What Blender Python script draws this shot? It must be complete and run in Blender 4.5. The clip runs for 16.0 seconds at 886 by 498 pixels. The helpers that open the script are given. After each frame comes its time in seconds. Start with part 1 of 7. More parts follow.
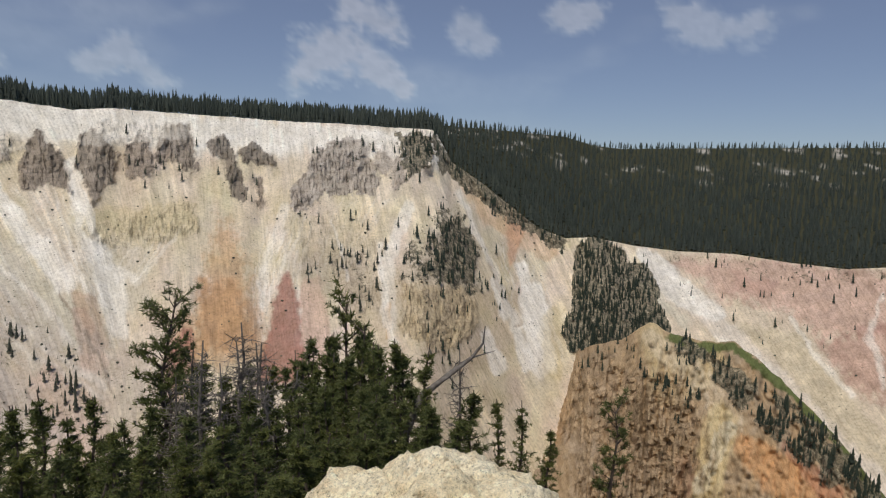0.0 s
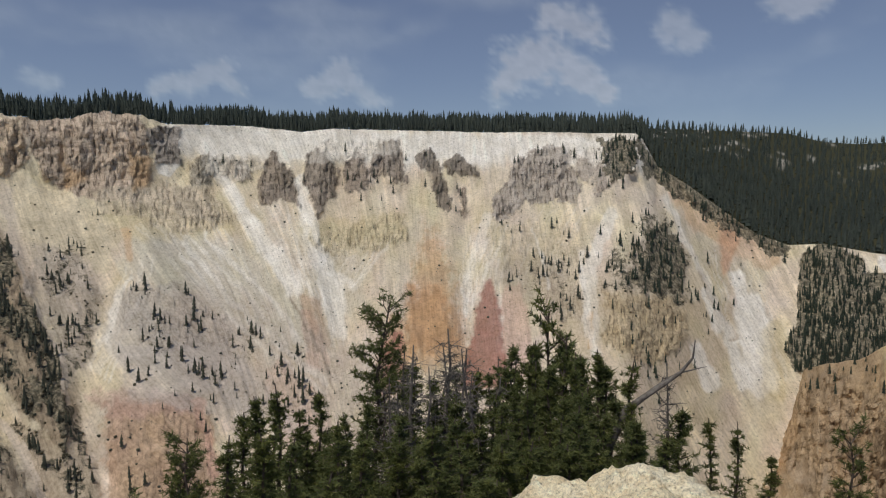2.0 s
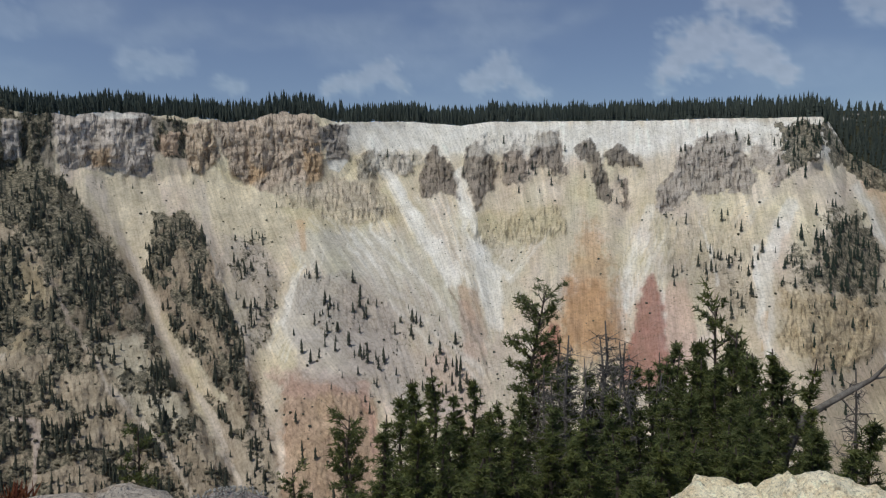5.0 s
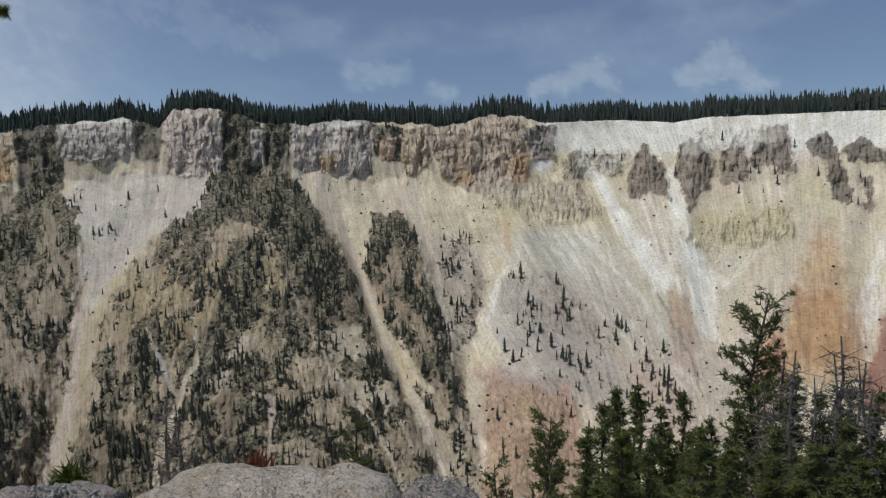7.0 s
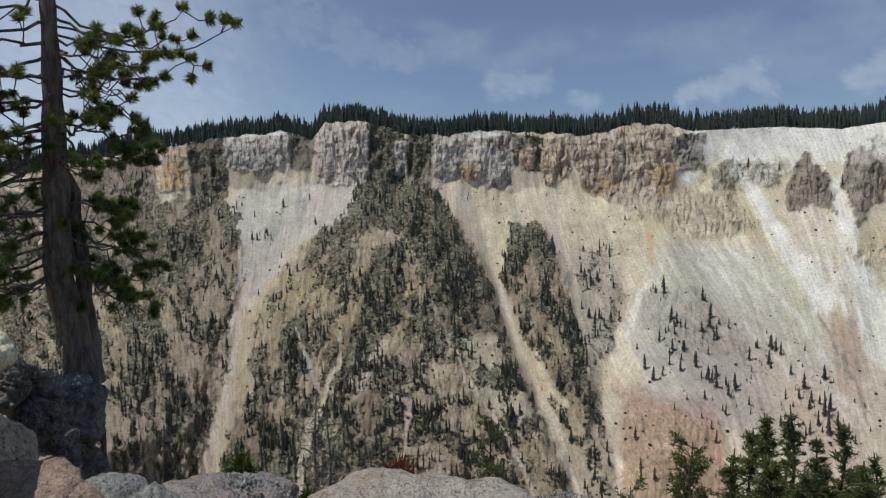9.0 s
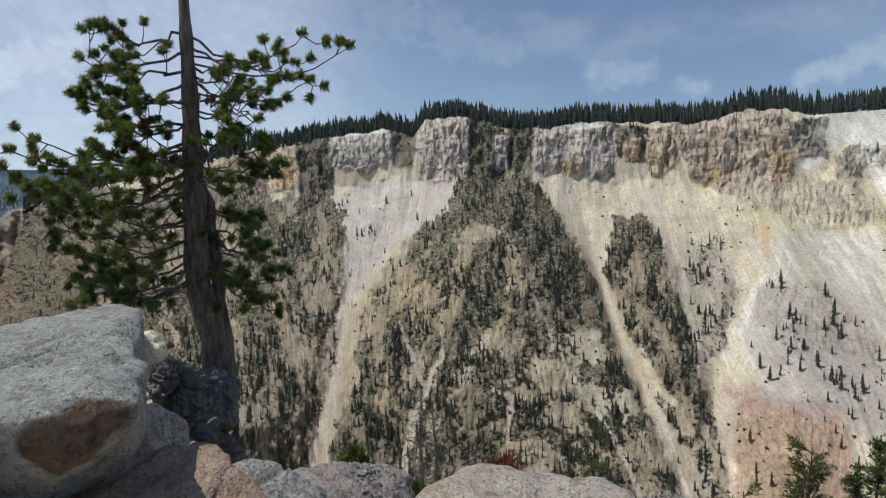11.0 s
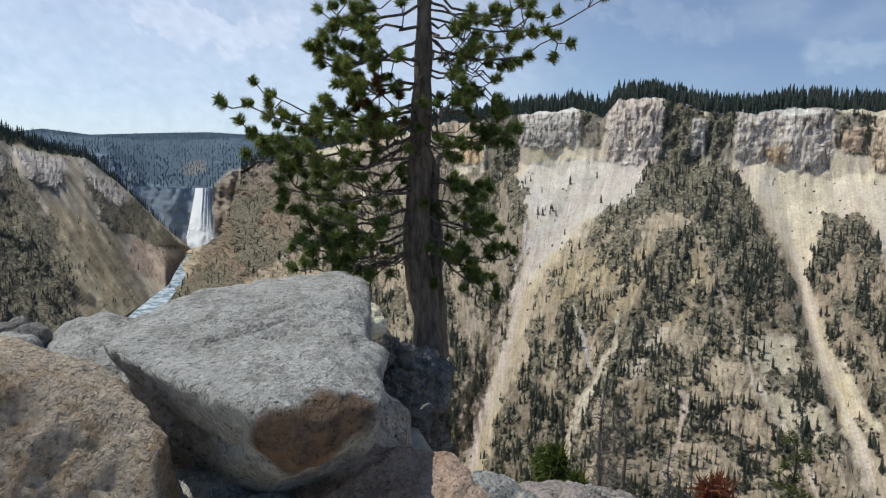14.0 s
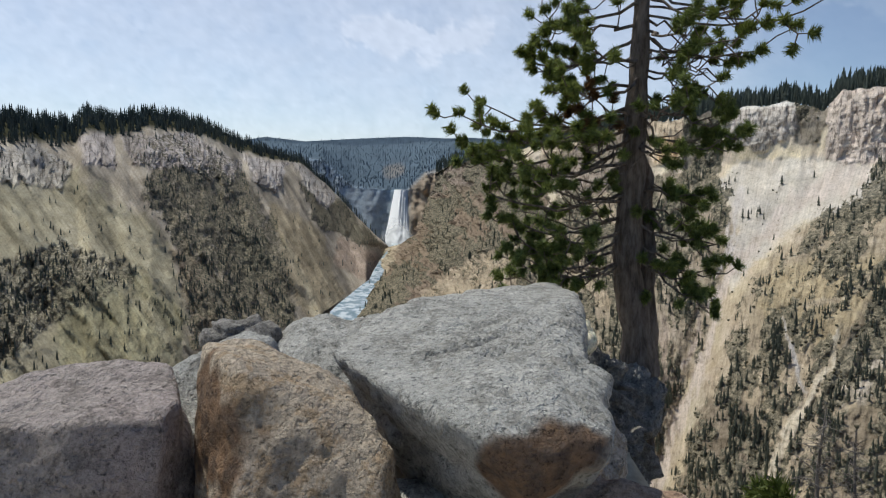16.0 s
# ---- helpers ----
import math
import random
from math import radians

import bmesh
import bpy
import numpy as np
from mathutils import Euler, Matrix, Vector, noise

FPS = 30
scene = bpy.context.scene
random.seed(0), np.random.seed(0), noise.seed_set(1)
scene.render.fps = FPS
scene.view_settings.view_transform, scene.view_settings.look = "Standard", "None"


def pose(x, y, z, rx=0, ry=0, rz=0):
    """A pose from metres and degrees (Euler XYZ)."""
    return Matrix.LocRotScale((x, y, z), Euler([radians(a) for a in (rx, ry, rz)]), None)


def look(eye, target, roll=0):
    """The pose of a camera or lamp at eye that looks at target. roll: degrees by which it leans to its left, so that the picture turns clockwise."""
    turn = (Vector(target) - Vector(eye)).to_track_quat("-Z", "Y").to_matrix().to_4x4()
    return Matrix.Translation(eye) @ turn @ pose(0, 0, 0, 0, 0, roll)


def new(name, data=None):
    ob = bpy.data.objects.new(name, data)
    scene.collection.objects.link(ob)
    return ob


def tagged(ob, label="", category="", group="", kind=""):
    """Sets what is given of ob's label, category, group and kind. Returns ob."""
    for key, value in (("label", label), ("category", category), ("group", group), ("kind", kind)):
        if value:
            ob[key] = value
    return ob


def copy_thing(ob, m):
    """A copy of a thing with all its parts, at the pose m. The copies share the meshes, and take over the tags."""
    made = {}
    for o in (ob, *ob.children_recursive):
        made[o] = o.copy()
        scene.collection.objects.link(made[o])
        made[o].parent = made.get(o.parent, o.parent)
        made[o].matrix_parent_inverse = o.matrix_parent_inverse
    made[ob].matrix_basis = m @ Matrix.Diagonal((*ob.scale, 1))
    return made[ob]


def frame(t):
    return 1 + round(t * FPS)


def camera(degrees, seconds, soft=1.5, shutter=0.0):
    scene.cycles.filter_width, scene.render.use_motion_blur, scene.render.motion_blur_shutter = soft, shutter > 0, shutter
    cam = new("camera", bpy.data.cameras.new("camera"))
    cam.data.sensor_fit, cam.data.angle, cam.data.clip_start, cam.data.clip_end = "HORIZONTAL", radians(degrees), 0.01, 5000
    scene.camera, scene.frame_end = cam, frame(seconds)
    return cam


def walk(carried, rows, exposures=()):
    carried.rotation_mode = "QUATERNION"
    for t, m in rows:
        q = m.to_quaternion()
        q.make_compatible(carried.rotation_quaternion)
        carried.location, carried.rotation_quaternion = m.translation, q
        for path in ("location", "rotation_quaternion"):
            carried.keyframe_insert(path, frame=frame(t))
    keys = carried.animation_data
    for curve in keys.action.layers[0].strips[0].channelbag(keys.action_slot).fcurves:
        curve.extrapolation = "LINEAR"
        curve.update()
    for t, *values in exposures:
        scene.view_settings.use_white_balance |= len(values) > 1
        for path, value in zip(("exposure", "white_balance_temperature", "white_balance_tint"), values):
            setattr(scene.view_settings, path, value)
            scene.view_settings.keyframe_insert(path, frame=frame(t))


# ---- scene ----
cam = camera(65.4, 16.0, soft=1.2)
PATH = [
    (0, (-0.015, 0.030, 1.636), (-0.038, 9.988, 0.714), 1.52),
    (0.5, (-0.023, -0.010, 1.652), (-0.893, 9.908, 0.716), 1.74),
    (1, (-0.021, -0.066, 1.673), (-1.687, 9.751, 0.750), 1.11),
    (1.5, (-0.023, -0.101, 1.693), (-2.394, 9.573, 0.793), 1.19),
    (2, (-0.020, -0.149, 1.711), (-2.895, 9.391, 0.866), -0.05),
    (2.5, (-0.021, -0.181, 1.720), (-3.288, 9.234, 0.899), -0.77),
    (3, (-0.013, -0.173, 1.717), (-3.352, 9.214, 0.871), -0.55),
    (5.5, (-0.030, 0.067, 1.544), (-5.538, 8.359, 0.600), -0.86),
    (6, (-0.040, 0.062, 1.548), (-6.109, 7.955, 0.616), -1.11),
    (6.5, (-0.039, 0.041, 1.558), (-6.762, 7.389, 0.653), -1.34),
    (7, (-0.029, 0.016, 1.575), (-7.284, 6.841, 0.691), -1.08),
    (7.5, (0.013, -0.025, 1.604), (-7.666, 6.331, 0.800), -0.62),
    (8, (0.062, -0.076, 1.634), (-7.944, 5.869, 0.884), -0.91),
    (8.5, (0.098, -0.121, 1.669), (-8.166, 5.462, 0.934), -0.75),
    (9, (0.164, -0.180, 1.709), (-8.307, 5.086, 0.994), -0.66),
    (11.5, (0.332, -0.318, 1.800), (-8.956, 3.293, 0.971), -0.94),
    (12, (0.243, -0.361, 1.791), (-9.161, 2.916, 0.878), 0.18),
    (12.5, (0.131, -0.417, 1.795), (-9.338, 2.651, 0.833), 0.14),
    (13, (0.029, -0.439, 1.785), (-9.549, 2.236, 0.731), 0.89),
    (13.5, (-0.121, -0.413, 1.782), (-9.835, 1.702, 0.701), 1.99),
    (14, (-0.323, -0.471, 1.767), (-10.151, 1.034, 0.698), 1.62),
    (14.5, (-0.484, -0.578, 1.778), (-10.366, 0.479, 0.669), -1.58),
    (15, (-0.509, -0.583, 1.796), (-10.428, -0.008, 0.669), -0.02),
    (15.5, (-0.482, -0.583, 1.797), (-10.418, -0.832, 0.689), 1.90),
    (16, (-0.440, -0.586, 1.803), (-10.305, -1.790, 0.688), 1.16),
]
walk(cam, [(t, look(eye, target, roll)) for t, eye, target, roll in PATH],
     exposures=[(0, -0.05, 6750, 10), (2, -0.2, 6700, 9), (3, -0.2, 6250, 7), (5.5, -0.2, 6250, 6), (9, -0.06, 6250, 5), (11.5, 0.24, 6250, 5), (14, 0.40, 6250, 5), (16, 0.38, 6400, 5)])

# ---------------------------------------------------------------- sky and sun
SUN_BEARING, SUN_HEIGHT = 158.0, 63.0      # degrees: bearing to the left of +y, height
world = bpy.data.worlds.new("sky")
scene.world = world
world.use_nodes = True
wt = world.node_tree
sky = wt.nodes.new("ShaderNodeTexSky")
sky.sky_type, sky.sun_disc = "NISHITA", False
sky.sun_elevation, sky.sun_rotation = radians(SUN_HEIGHT), radians(-SUN_BEARING)
sky.altitude, sky.air_density, sky.dust_density, sky.ozone_density = 2300, 1.0, 2.4, 2.2
wt.nodes["Background"].inputs["Strength"].default_value = 0.085
wt.links.new(sky.outputs[0], wt.nodes["Background"].inputs["Color"])
sun = new("sun", bpy.data.lights.new("sun", "SUN"))
sun.data.energy, sun.data.angle, sun.data.color = 2.6, radians(0.6), (1.0, 0.95, 0.87)
sun.matrix_world = look((0, 0, 0), (math.sin(radians(SUN_BEARING)) * math.cos(radians(SUN_HEIGHT)),
                                    -math.cos(radians(SUN_BEARING)) * math.cos(radians(SUN_HEIGHT)),
                                    -math.sin(radians(SUN_HEIGHT))))
EYE = 1.7        # height of the lookout's eye, from which bearings and heights are counted

# ---------------------------------------------------------------- numbers
rng = np.random.default_rng(7)
TABLE = np.random.default_rng(3).random((256, 256))


def smooth(a, b, x):
    t = np.clip((x - a) / (b - a), 0, 1)
    return t * t * (3 - 2 * t)


def vnoise(x, y, seed=0):
    """Smooth noise from 0 to 1."""
    x, y = np.asarray(x, float) + seed * 17.3, np.asarray(y, float) + seed * 41.7
    xi, yi = np.floor(x).astype(int), np.floor(y).astype(int)
    u, v = x - xi, y - yi
    u, v = u * u * (3 - 2 * u), v * v * (3 - 2 * v)
    a, b = TABLE[xi & 255, yi & 255], TABLE[(xi + 1) & 255, yi & 255]
    c, d = TABLE[xi & 255, (yi + 1) & 255], TABLE[(xi + 1) & 255, (yi + 1) & 255]
    return (a * (1 - u) + b * u) * (1 - v) + (c * (1 - u) + d * u) * v


def fbm(x, y, octaves=4, seed=0, gain=0.5):
    total, amp, norm = 0.0, 1.0, 0.0
    for k in range(octaves):
        total = total + amp * vnoise(x * 2**k, y * 2**k, seed + k * 3)
        norm, amp = norm + amp, amp * gain
    return total / norm


def knots(x, *pairs):
    """A line through (place, value) pairs."""
    some = sorted(pairs)
    return np.interp(x, [p[0] for p in some], [p[1] for p in some])


def at(yaw, el, far):
    """The places at horizontal distance far, seen from the lookout under a bearing and a height."""
    yaw, el = np.radians(yaw), np.radians(el)
    return np.stack([-np.sin(yaw) * far, np.cos(yaw) * far, EYE + np.tan(el) * far], -1)


def band(yaw, el, *points):
    """How far each place lies inside a band along points (bearing, height, half width): 1 on its line, 0 at its edge."""
    best = np.full(np.shape(yaw), -9.0)
    for (ya, ea, wa), (yb, eb, wb) in zip(points, points[1:]):
        dy, de = yb - ya, eb - ea
        t = np.clip(((yaw - ya) * dy + (el - ea) * de) / (dy * dy + de * de + 1e-9), 0, 1)
        off = np.hypot(yaw - ya - t * dy, el - ea - t * de)
        best = np.maximum(best, 1 - off / (wa + t * (wb - wa)))
    return best


# ---------------------------------------------------------------- meshes
def mesh_from(name, co, faces, smooth_shade=True):
    """A mesh from arrays of places and of faces that all have as many corners."""
    me = bpy.data.meshes.new(name)
    co, faces = np.asarray(co, np.float32), np.asarray(faces, np.int32)
    n, k = faces.shape
    me.vertices.add(len(co))
    me.vertices.foreach_set("co", co.ravel())
    me.loops.add(n * k)
    me.loops.foreach_set("vertex_index", faces.ravel())
    me.polygons.add(n)
    me.polygons.foreach_set("loop_start", np.arange(0, n * k, k, dtype=np.int32))
    me.polygons.foreach_set("use_smooth", np.full(n, smooth_shade))
    me.update(calc_edges=True)
    return me


def paint(me, name, colour):
    """A colour for each vertex."""
    colour = np.asarray(colour, np.float32)
    rgba = np.ones((len(colour), 4), np.float32)
    rgba[:, :3] = colour if colour.ndim == 2 else colour[:, None]
    layer = me.attributes.new(name, "FLOAT_COLOR", "POINT")
    layer.data.foreach_set("color", rgba.ravel())


def sheet(name, co, material, tint=None, smooth_shade=True, rocky=None, flow=None, mask=None):
    """A structure of one sheet from a grid of places (rows, columns, 3)."""
    rows, cols = co.shape[:2]
    i = np.arange(rows * cols).reshape(rows, cols)
    faces = np.stack([i[:-1, :-1], i[:-1, 1:], i[1:, 1:], i[1:, :-1]], -1).reshape(-1, 4)
    me = mesh_from(name, co.reshape(-1, 3), faces, smooth_shade)
    if tint is not None:
        paint(me, "tint", tint.reshape(-1, 3))
    if flow is not None:        # which way the runnels go, and how overgrown and craggy each place is
        paint(me, "flow", flow.reshape(-1, 3))
        paint(me, "mask", mask.reshape(-1, 3))
    me.materials.append(material)
    if rocky is not None:       # broken rock keeps its hard edges
        me.polygons.foreach_set("use_smooth", (rocky[:-1, :-1] < 0.6).ravel())
    return new(name, me)


def part(name, bm, material, parent=None, label="", smooth_shade=True):
    me = bpy.data.meshes.new(name)
    bm.to_mesh(me)
    bm.free()
    for p in me.polygons:
        p.use_smooth = smooth_shade
    me.materials.append(material)
    ob = new(name, me)
    ob.parent = parent
    if label:
        ob["label"] = label
    return ob


# ---------------------------------------------------------------- materials
def material(name, rough=0.9, specular=0.2):
    m = bpy.data.materials.new(name)
    m.use_nodes = True
    t = m.node_tree
    b = t.nodes["Principled BSDF"]
    b.inputs["Roughness"].default_value = rough
    b.inputs["Specular IOR Level"].default_value = specular
    return m, t, b


def node(t, kind, **given):
    n = t.nodes.new(kind)
    for key, value in given.items():
        n.inputs[key].default_value = value
    return n


def mixed(t, a, b, fac, how="MIX"):
    n = t.nodes.new("ShaderNodeMix")
    n.data_type, n.blend_type = "RGBA", how
    for key, value in ((0, fac), (6, a), (7, b)):
        if hasattr(value, "is_linked"):
            t.links.new(value, n.inputs[key])
        else:
            n.inputs[key].default_value = value if key == 0 else (*value, 1)
    return n.outputs[2]


def ramp(t, value, *stops):
    n = t.nodes.new("ShaderNodeValToRGB")
    e = n.color_ramp.elements
    while len(e) < len(stops):
        e.new(0.5)
    for k, (pos, c) in enumerate(stops):
        e[k].position, e[k].color = pos, (*c, 1) if len(c) == 3 else c
    t.links.new(value, n.inputs[0])
    return n.outputs[0]


def noise_at(t, scale, detail=4, rough=0.55, stretch=(1, 1, 1)):
    g = t.nodes.new("ShaderNodeNewGeometry")
    mp = node(t, "ShaderNodeMapping", Scale=stretch)
    t.links.new(g.outputs["Position"], mp.inputs[0])
    n = node(t, "ShaderNodeTexNoise", Scale=scale, Detail=detail, Roughness=rough)
    t.links.new(mp.outputs[0], n.inputs[0])
    return n.outputs[0]


def bumped(t, b, height, strength, distance):
    n = node(t, "ShaderNodeBump", Strength=strength, Distance=distance)
    t.links.new(height, n.inputs["Height"])
    t.links.new(n.outputs[0], b.inputs["Normal"])


def ground_material(name, fine, coarse, depth, contrast=0.5):
    """Rock and soil whose colour comes from the sheet, broken by grain at two sizes (per metre)."""
    m, t, b = material(name, 1.0, 0.0)
    a = t.nodes.new("ShaderNodeAttribute")
    a.attribute_name = "tint"
    lo, hi = 1 - contrast, 1 + contrast
    grain = ramp(t, noise_at(t, fine, 6, 0.65), (0.3, (lo,) * 3), (0.7, (hi,) * 3))
    spots = ramp(t, noise_at(t, coarse, 6, 0.65, (1, 1, 0.7)), (0.32, (lo * 1.16,) * 3), (0.68, (hi * 0.92,) * 3))
    c = mixed(t, a.outputs[0], grain, 1.0, "MULTIPLY")
    c = mixed(t, c, spots, 1.0, "MULTIPLY")
    t.links.new(c, b.inputs["Base Color"])
    bumped(t, b, noise_at(t, fine * 1.6, 6, 0.75), 0.3, depth)
    return m


def leaf_material(name, dark, light):
    m, t, b = material(name, 0.75, 0.2)
    a = t.nodes.new("ShaderNodeAttribute")
    a.attribute_name = "tint"
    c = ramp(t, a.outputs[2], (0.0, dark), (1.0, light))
    t.links.new(c, b.inputs["Base Color"])
    lit, both = t.nodes.new("ShaderNodeBsdfTranslucent"), node(t, "ShaderNodeMixShader", Fac=0.5)     # light comes through the loose crowns
    t.links.new(c, lit.inputs[0])
    t.links.new(b.outputs[0], both.inputs[1])
    t.links.new(lit.outputs[0], both.inputs[2])
    t.links.new(both.outputs[0], t.nodes["Material Output"].inputs[0])
    return m


def attribute(t, name, scale=None):
    """A vertex colour of the sheet, its three values scaled."""
    a = t.nodes.new("ShaderNodeAttribute")
    a.attribute_name = name
    if scale is None:
        return a.outputs["Vector"]
    mp = node(t, "ShaderNodeMapping", Scale=scale)
    t.links.new(a.outputs["Vector"], mp.inputs[0])
    return mp.outputs[0]


def noise_on(t, where, detail=4, rough=0.55):
    n = node(t, "ShaderNodeTexNoise", Scale=1.0, Detail=detail, Roughness=rough)
    t.links.new(where, n.inputs[0])
    return n.outputs[0]


def math_of(t, how, *values):
    n = t.nodes.new("ShaderNodeMath")
    n.operation = how
    for k, v in enumerate(values):
        if hasattr(v, "is_linked"):
            t.links.new(v, n.inputs[k])
        else:
            n.inputs[k].default_value = v
    return n.outputs[0]


def canyon_material(name):
    """Rotten rock, scree and brush: colour, growth and cragginess come from the sheet, the grain follows its runnels."""
    m, t, b = material(name, 1.0, 0.0)
    split = t.nodes.new("ShaderNodeSeparateXYZ")
    t.links.new(attribute(t, "mask"), split.inputs[0])
    grown, craggy = split.outputs[0], split.outputs[1]
    c = attribute(t, "tint")
    # thin runs of scree, then grit and blotches
    runs = noise_on(t, attribute(t, "flow", (8.0, 0.55, 0)), 5, 0.6)
    c = mixed(t, c, ramp(t, runs, (0.36, (0.87, 0.86, 0.85)), (0.5, (1.0,) * 3), (0.64, (1.09,) * 3)), 1.0, "MULTIPLY")
    grit = noise_at(t, 0.55, 6, 0.7)
    c = mixed(t, c, ramp(t, grit, (0.38, (0.80, 0.79, 0.78)), (0.5, (1.0,) * 3), (0.62, (1.09,) * 3)), 1.0, "MULTIPLY")
    c = mixed(t, c, ramp(t, noise_at(t, 0.09, 5, 0.6), (0.3, (0.90, 0.87, 0.83)), (0.7, (1.08, 1.07, 1.08))), 1.0, "MULTIPLY")
    # joints and ledges of the crags
    joints = noise_on(t, attribute(t, "flow", (0.0, 1.1, 4.6)), 6, 0.7)
    ledge = noise_on(t, attribute(t, "flow", (0.0, 5.5, 0.8)), 4, 0.6)
    stone = math_of(t, "MINIMUM", ramp(t, joints, (0.40, (0, 0, 0)), (0.48, (1, 1, 1))), ramp(t, ledge, (0.36, (0.62,) * 3), (0.45, (1, 1, 1))))
    worn = mixed(t, c, mixed(t, (0.46, 0.445, 0.44), (1.17, 1.16, 1.15), stone), 1.0, "MULTIPLY")
    c = mixed(t, c, worn, craggy)
    # low brush and dead litter
    clump = noise_at(t, 0.22, 7, 0.82)
    ribs = noise_on(t, attribute(t, "flow", (0.9, 0.30, 0)), 4, 0.6)
    clump = math_of(t, "ADD", clump, math_of(t, "MULTIPLY", math_of(t, "SUBTRACT", ribs, 0.5), 0.4))
    cover = math_of(t, "ADD", clump, math_of(t, "MULTIPLY", math_of(t, "SUBTRACT", grown, 0.36), 0.55))
    brush = ramp(t, noise_at(t, 0.34, 6, 0.8), (0.40, (0.050, 0.052, 0.040)), (0.50, (0.15, 0.135, 0.098)), (0.60, (0.36, 0.31, 0.22)))
    over = ramp(t, cover, (0.49, (0, 0, 0)), (0.55, (0.9,) * 3))
    c = mixed(t, c, brush, math_of(t, "MULTIPLY", over, ramp(t, grown, (0.03, (0, 0, 0)), (0.12, (1, 1, 1)))))
    # single stones and tussocks
    cells = node(t, "ShaderNodeTexVoronoi", Scale=0.30)
    g = t.nodes.new("ShaderNodeNewGeometry")
    t.links.new(g.outputs["Position"], cells.inputs[0])
    near = ramp(t, cells.outputs["Distance"], (0.13, (1, 1, 1)), (0.20, (0, 0, 0)))
    few = ramp(t, cells.outputs["Color"], (0.60, (0, 0, 0)), (0.66, (1, 1, 1)))
    spots = math_of(t, "MULTIPLY", math_of(t, "MULTIPLY", near, few), ramp(t, noise_at(t, 0.035, 3), (0.42, (0, 0, 0)), (0.6, (0.8,) * 3)))
    c = mixed(t, c, (0.17, 0.15, 0.11), spots)
    t.links.new(c, b.inputs["Base Color"])
    height = math_of(t, "ADD", math_of(t, "MULTIPLY", noise_at(t, 0.9, 6, 0.75), 0.5), math_of(t, "MULTIPLY", math_of(t, "MULTIPLY", stone, craggy), 1.6))
    height = math_of(t, "ADD", height, math_of(t, "MULTIPLY", runs, 0.5))
    bumped(t, b, math_of(t, "ADD", height, math_of(t, "MULTIPLY", over, math_of(t, "MULTIPLY", grown, 1.2))), 0.5, 1.2)
    return m


CANYON = canyon_material("canyon_rock")
FAR_GROUND = ground_material("far_ground", 0.6, 0.13, 0.9, 0.24)
# far foliage: base colours are lifted to stand in for air haze
FOREST = leaf_material("far_conifer_foliage", (0.055, 0.077, 0.062), (0.122, 0.148, 0.106))
WATER, wt2, wb = material("river_water", 0.25, 0.5)
wb.inputs["Base Color"].default_value = (0.16, 0.26, 0.28, 1)
FOAM, ft, fb = material("white_water", 0.7, 0.3)
fb.inputs["Base Color"].default_value = (0.95, 0.96, 0.97, 1)
foam_through = node(ft, "ShaderNodeBsdfTranslucent", Color=(0.95, 0.96, 0.97, 1))       # sunlight comes through falling water
foam_mix = node(ft, "ShaderNodeMixShader", Fac=0.12)
foam_back = node(ft, "ShaderNodeCombineXYZ", X=0.9, Y=0.15, Z=-0.4)
ft.links.new(foam_back.outputs[0], foam_through.inputs["Normal"])
foam_up = node(ft, "ShaderNodeCombineXYZ", X=0.32, Y=-0.32, Z=0.89)       # shading normal turned up to the sun, in place of scatter by drops
ft.links.new(foam_up.outputs[0], fb.inputs["Normal"])
ft.links.new(fb.outputs[0], foam_mix.inputs[1])
ft.links.new(foam_through.outputs[0], foam_mix.inputs[2])
ft.links.new(foam_mix.outputs[0], ft.nodes["Material Output"].inputs[0])

CREAM, WHITE, GREYGREEN = (0.655, 0.58, 0.445), (0.88, 0.855, 0.79), (0.55, 0.54, 0.46)
ORANGE, RED, PINK = (0.60, 0.34, 0.16), (0.40, 0.17, 0.13), (0.62, 0.40, 0.33)
BROWN, BRUSH, CRAG = (0.40, 0.30, 0.19), (0.235, 0.20, 0.135), (0.395, 0.335, 0.275)
CLIFF, YELLOW, OCHRE = (0.66, 0.565, 0.455), (0.62, 0.52, 0.30), (0.50, 0.31, 0.13)
GREEN = (0.10, 0.14, 0.05)
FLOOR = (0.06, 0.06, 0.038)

# ---------------------------------------------------------------- the wall across the canyon
yaws = np.arange(-38, 101.01, 0.1)
V = np.linspace(0, 1, 350)
top_yaw = np.where(yaws > 86, 86 + (yaws - 86) * 11.7 / 15.0, yaws)
rim = knots(top_yaw,
            (-32.72, -4.93), (-30.42, -5.25), (-26.77, -5.08), (-22.86, -4.67), (-18.74, -4.70), (-15.29, -4.43),
            (-12.15, -3.89), (-9.90, -4.07), (-7.57, -3.23), (-5.18, -1.44), (-2.80, 0.35), (-0.42, 1.87), (0.80, 4.04),
            (1.27, 4.48), (8.86, 4.73), (13.33, 4.72), (17.64, 4.86), (21.75, 4.92), (26.01, 4.97), (28.22, 4.69), (32.36, 5.06),
            (38.70, 5.08), (40.06, 5.62), (42.56, 5.81), (46.37, 4.99), (53.57, 5.56), (57.17, 5.27), (61.29, 5.28),
            (62.38, 5.83), (64.21, 6.33), (67.63, 6.32), (68.70, 4.83), (70.12, 5.27), (71.22, 5.57), (74.49, 5.18),
            (78.28, 4.51), (81.50, 4.15), (80.10, 4.20), (80.71, 4.45), (84.56, 3.30), (89.02, 2.39), (93.12, 1.32),
            (96.35, 0.66), (97.73, -0.30), (99.12, -1.02))
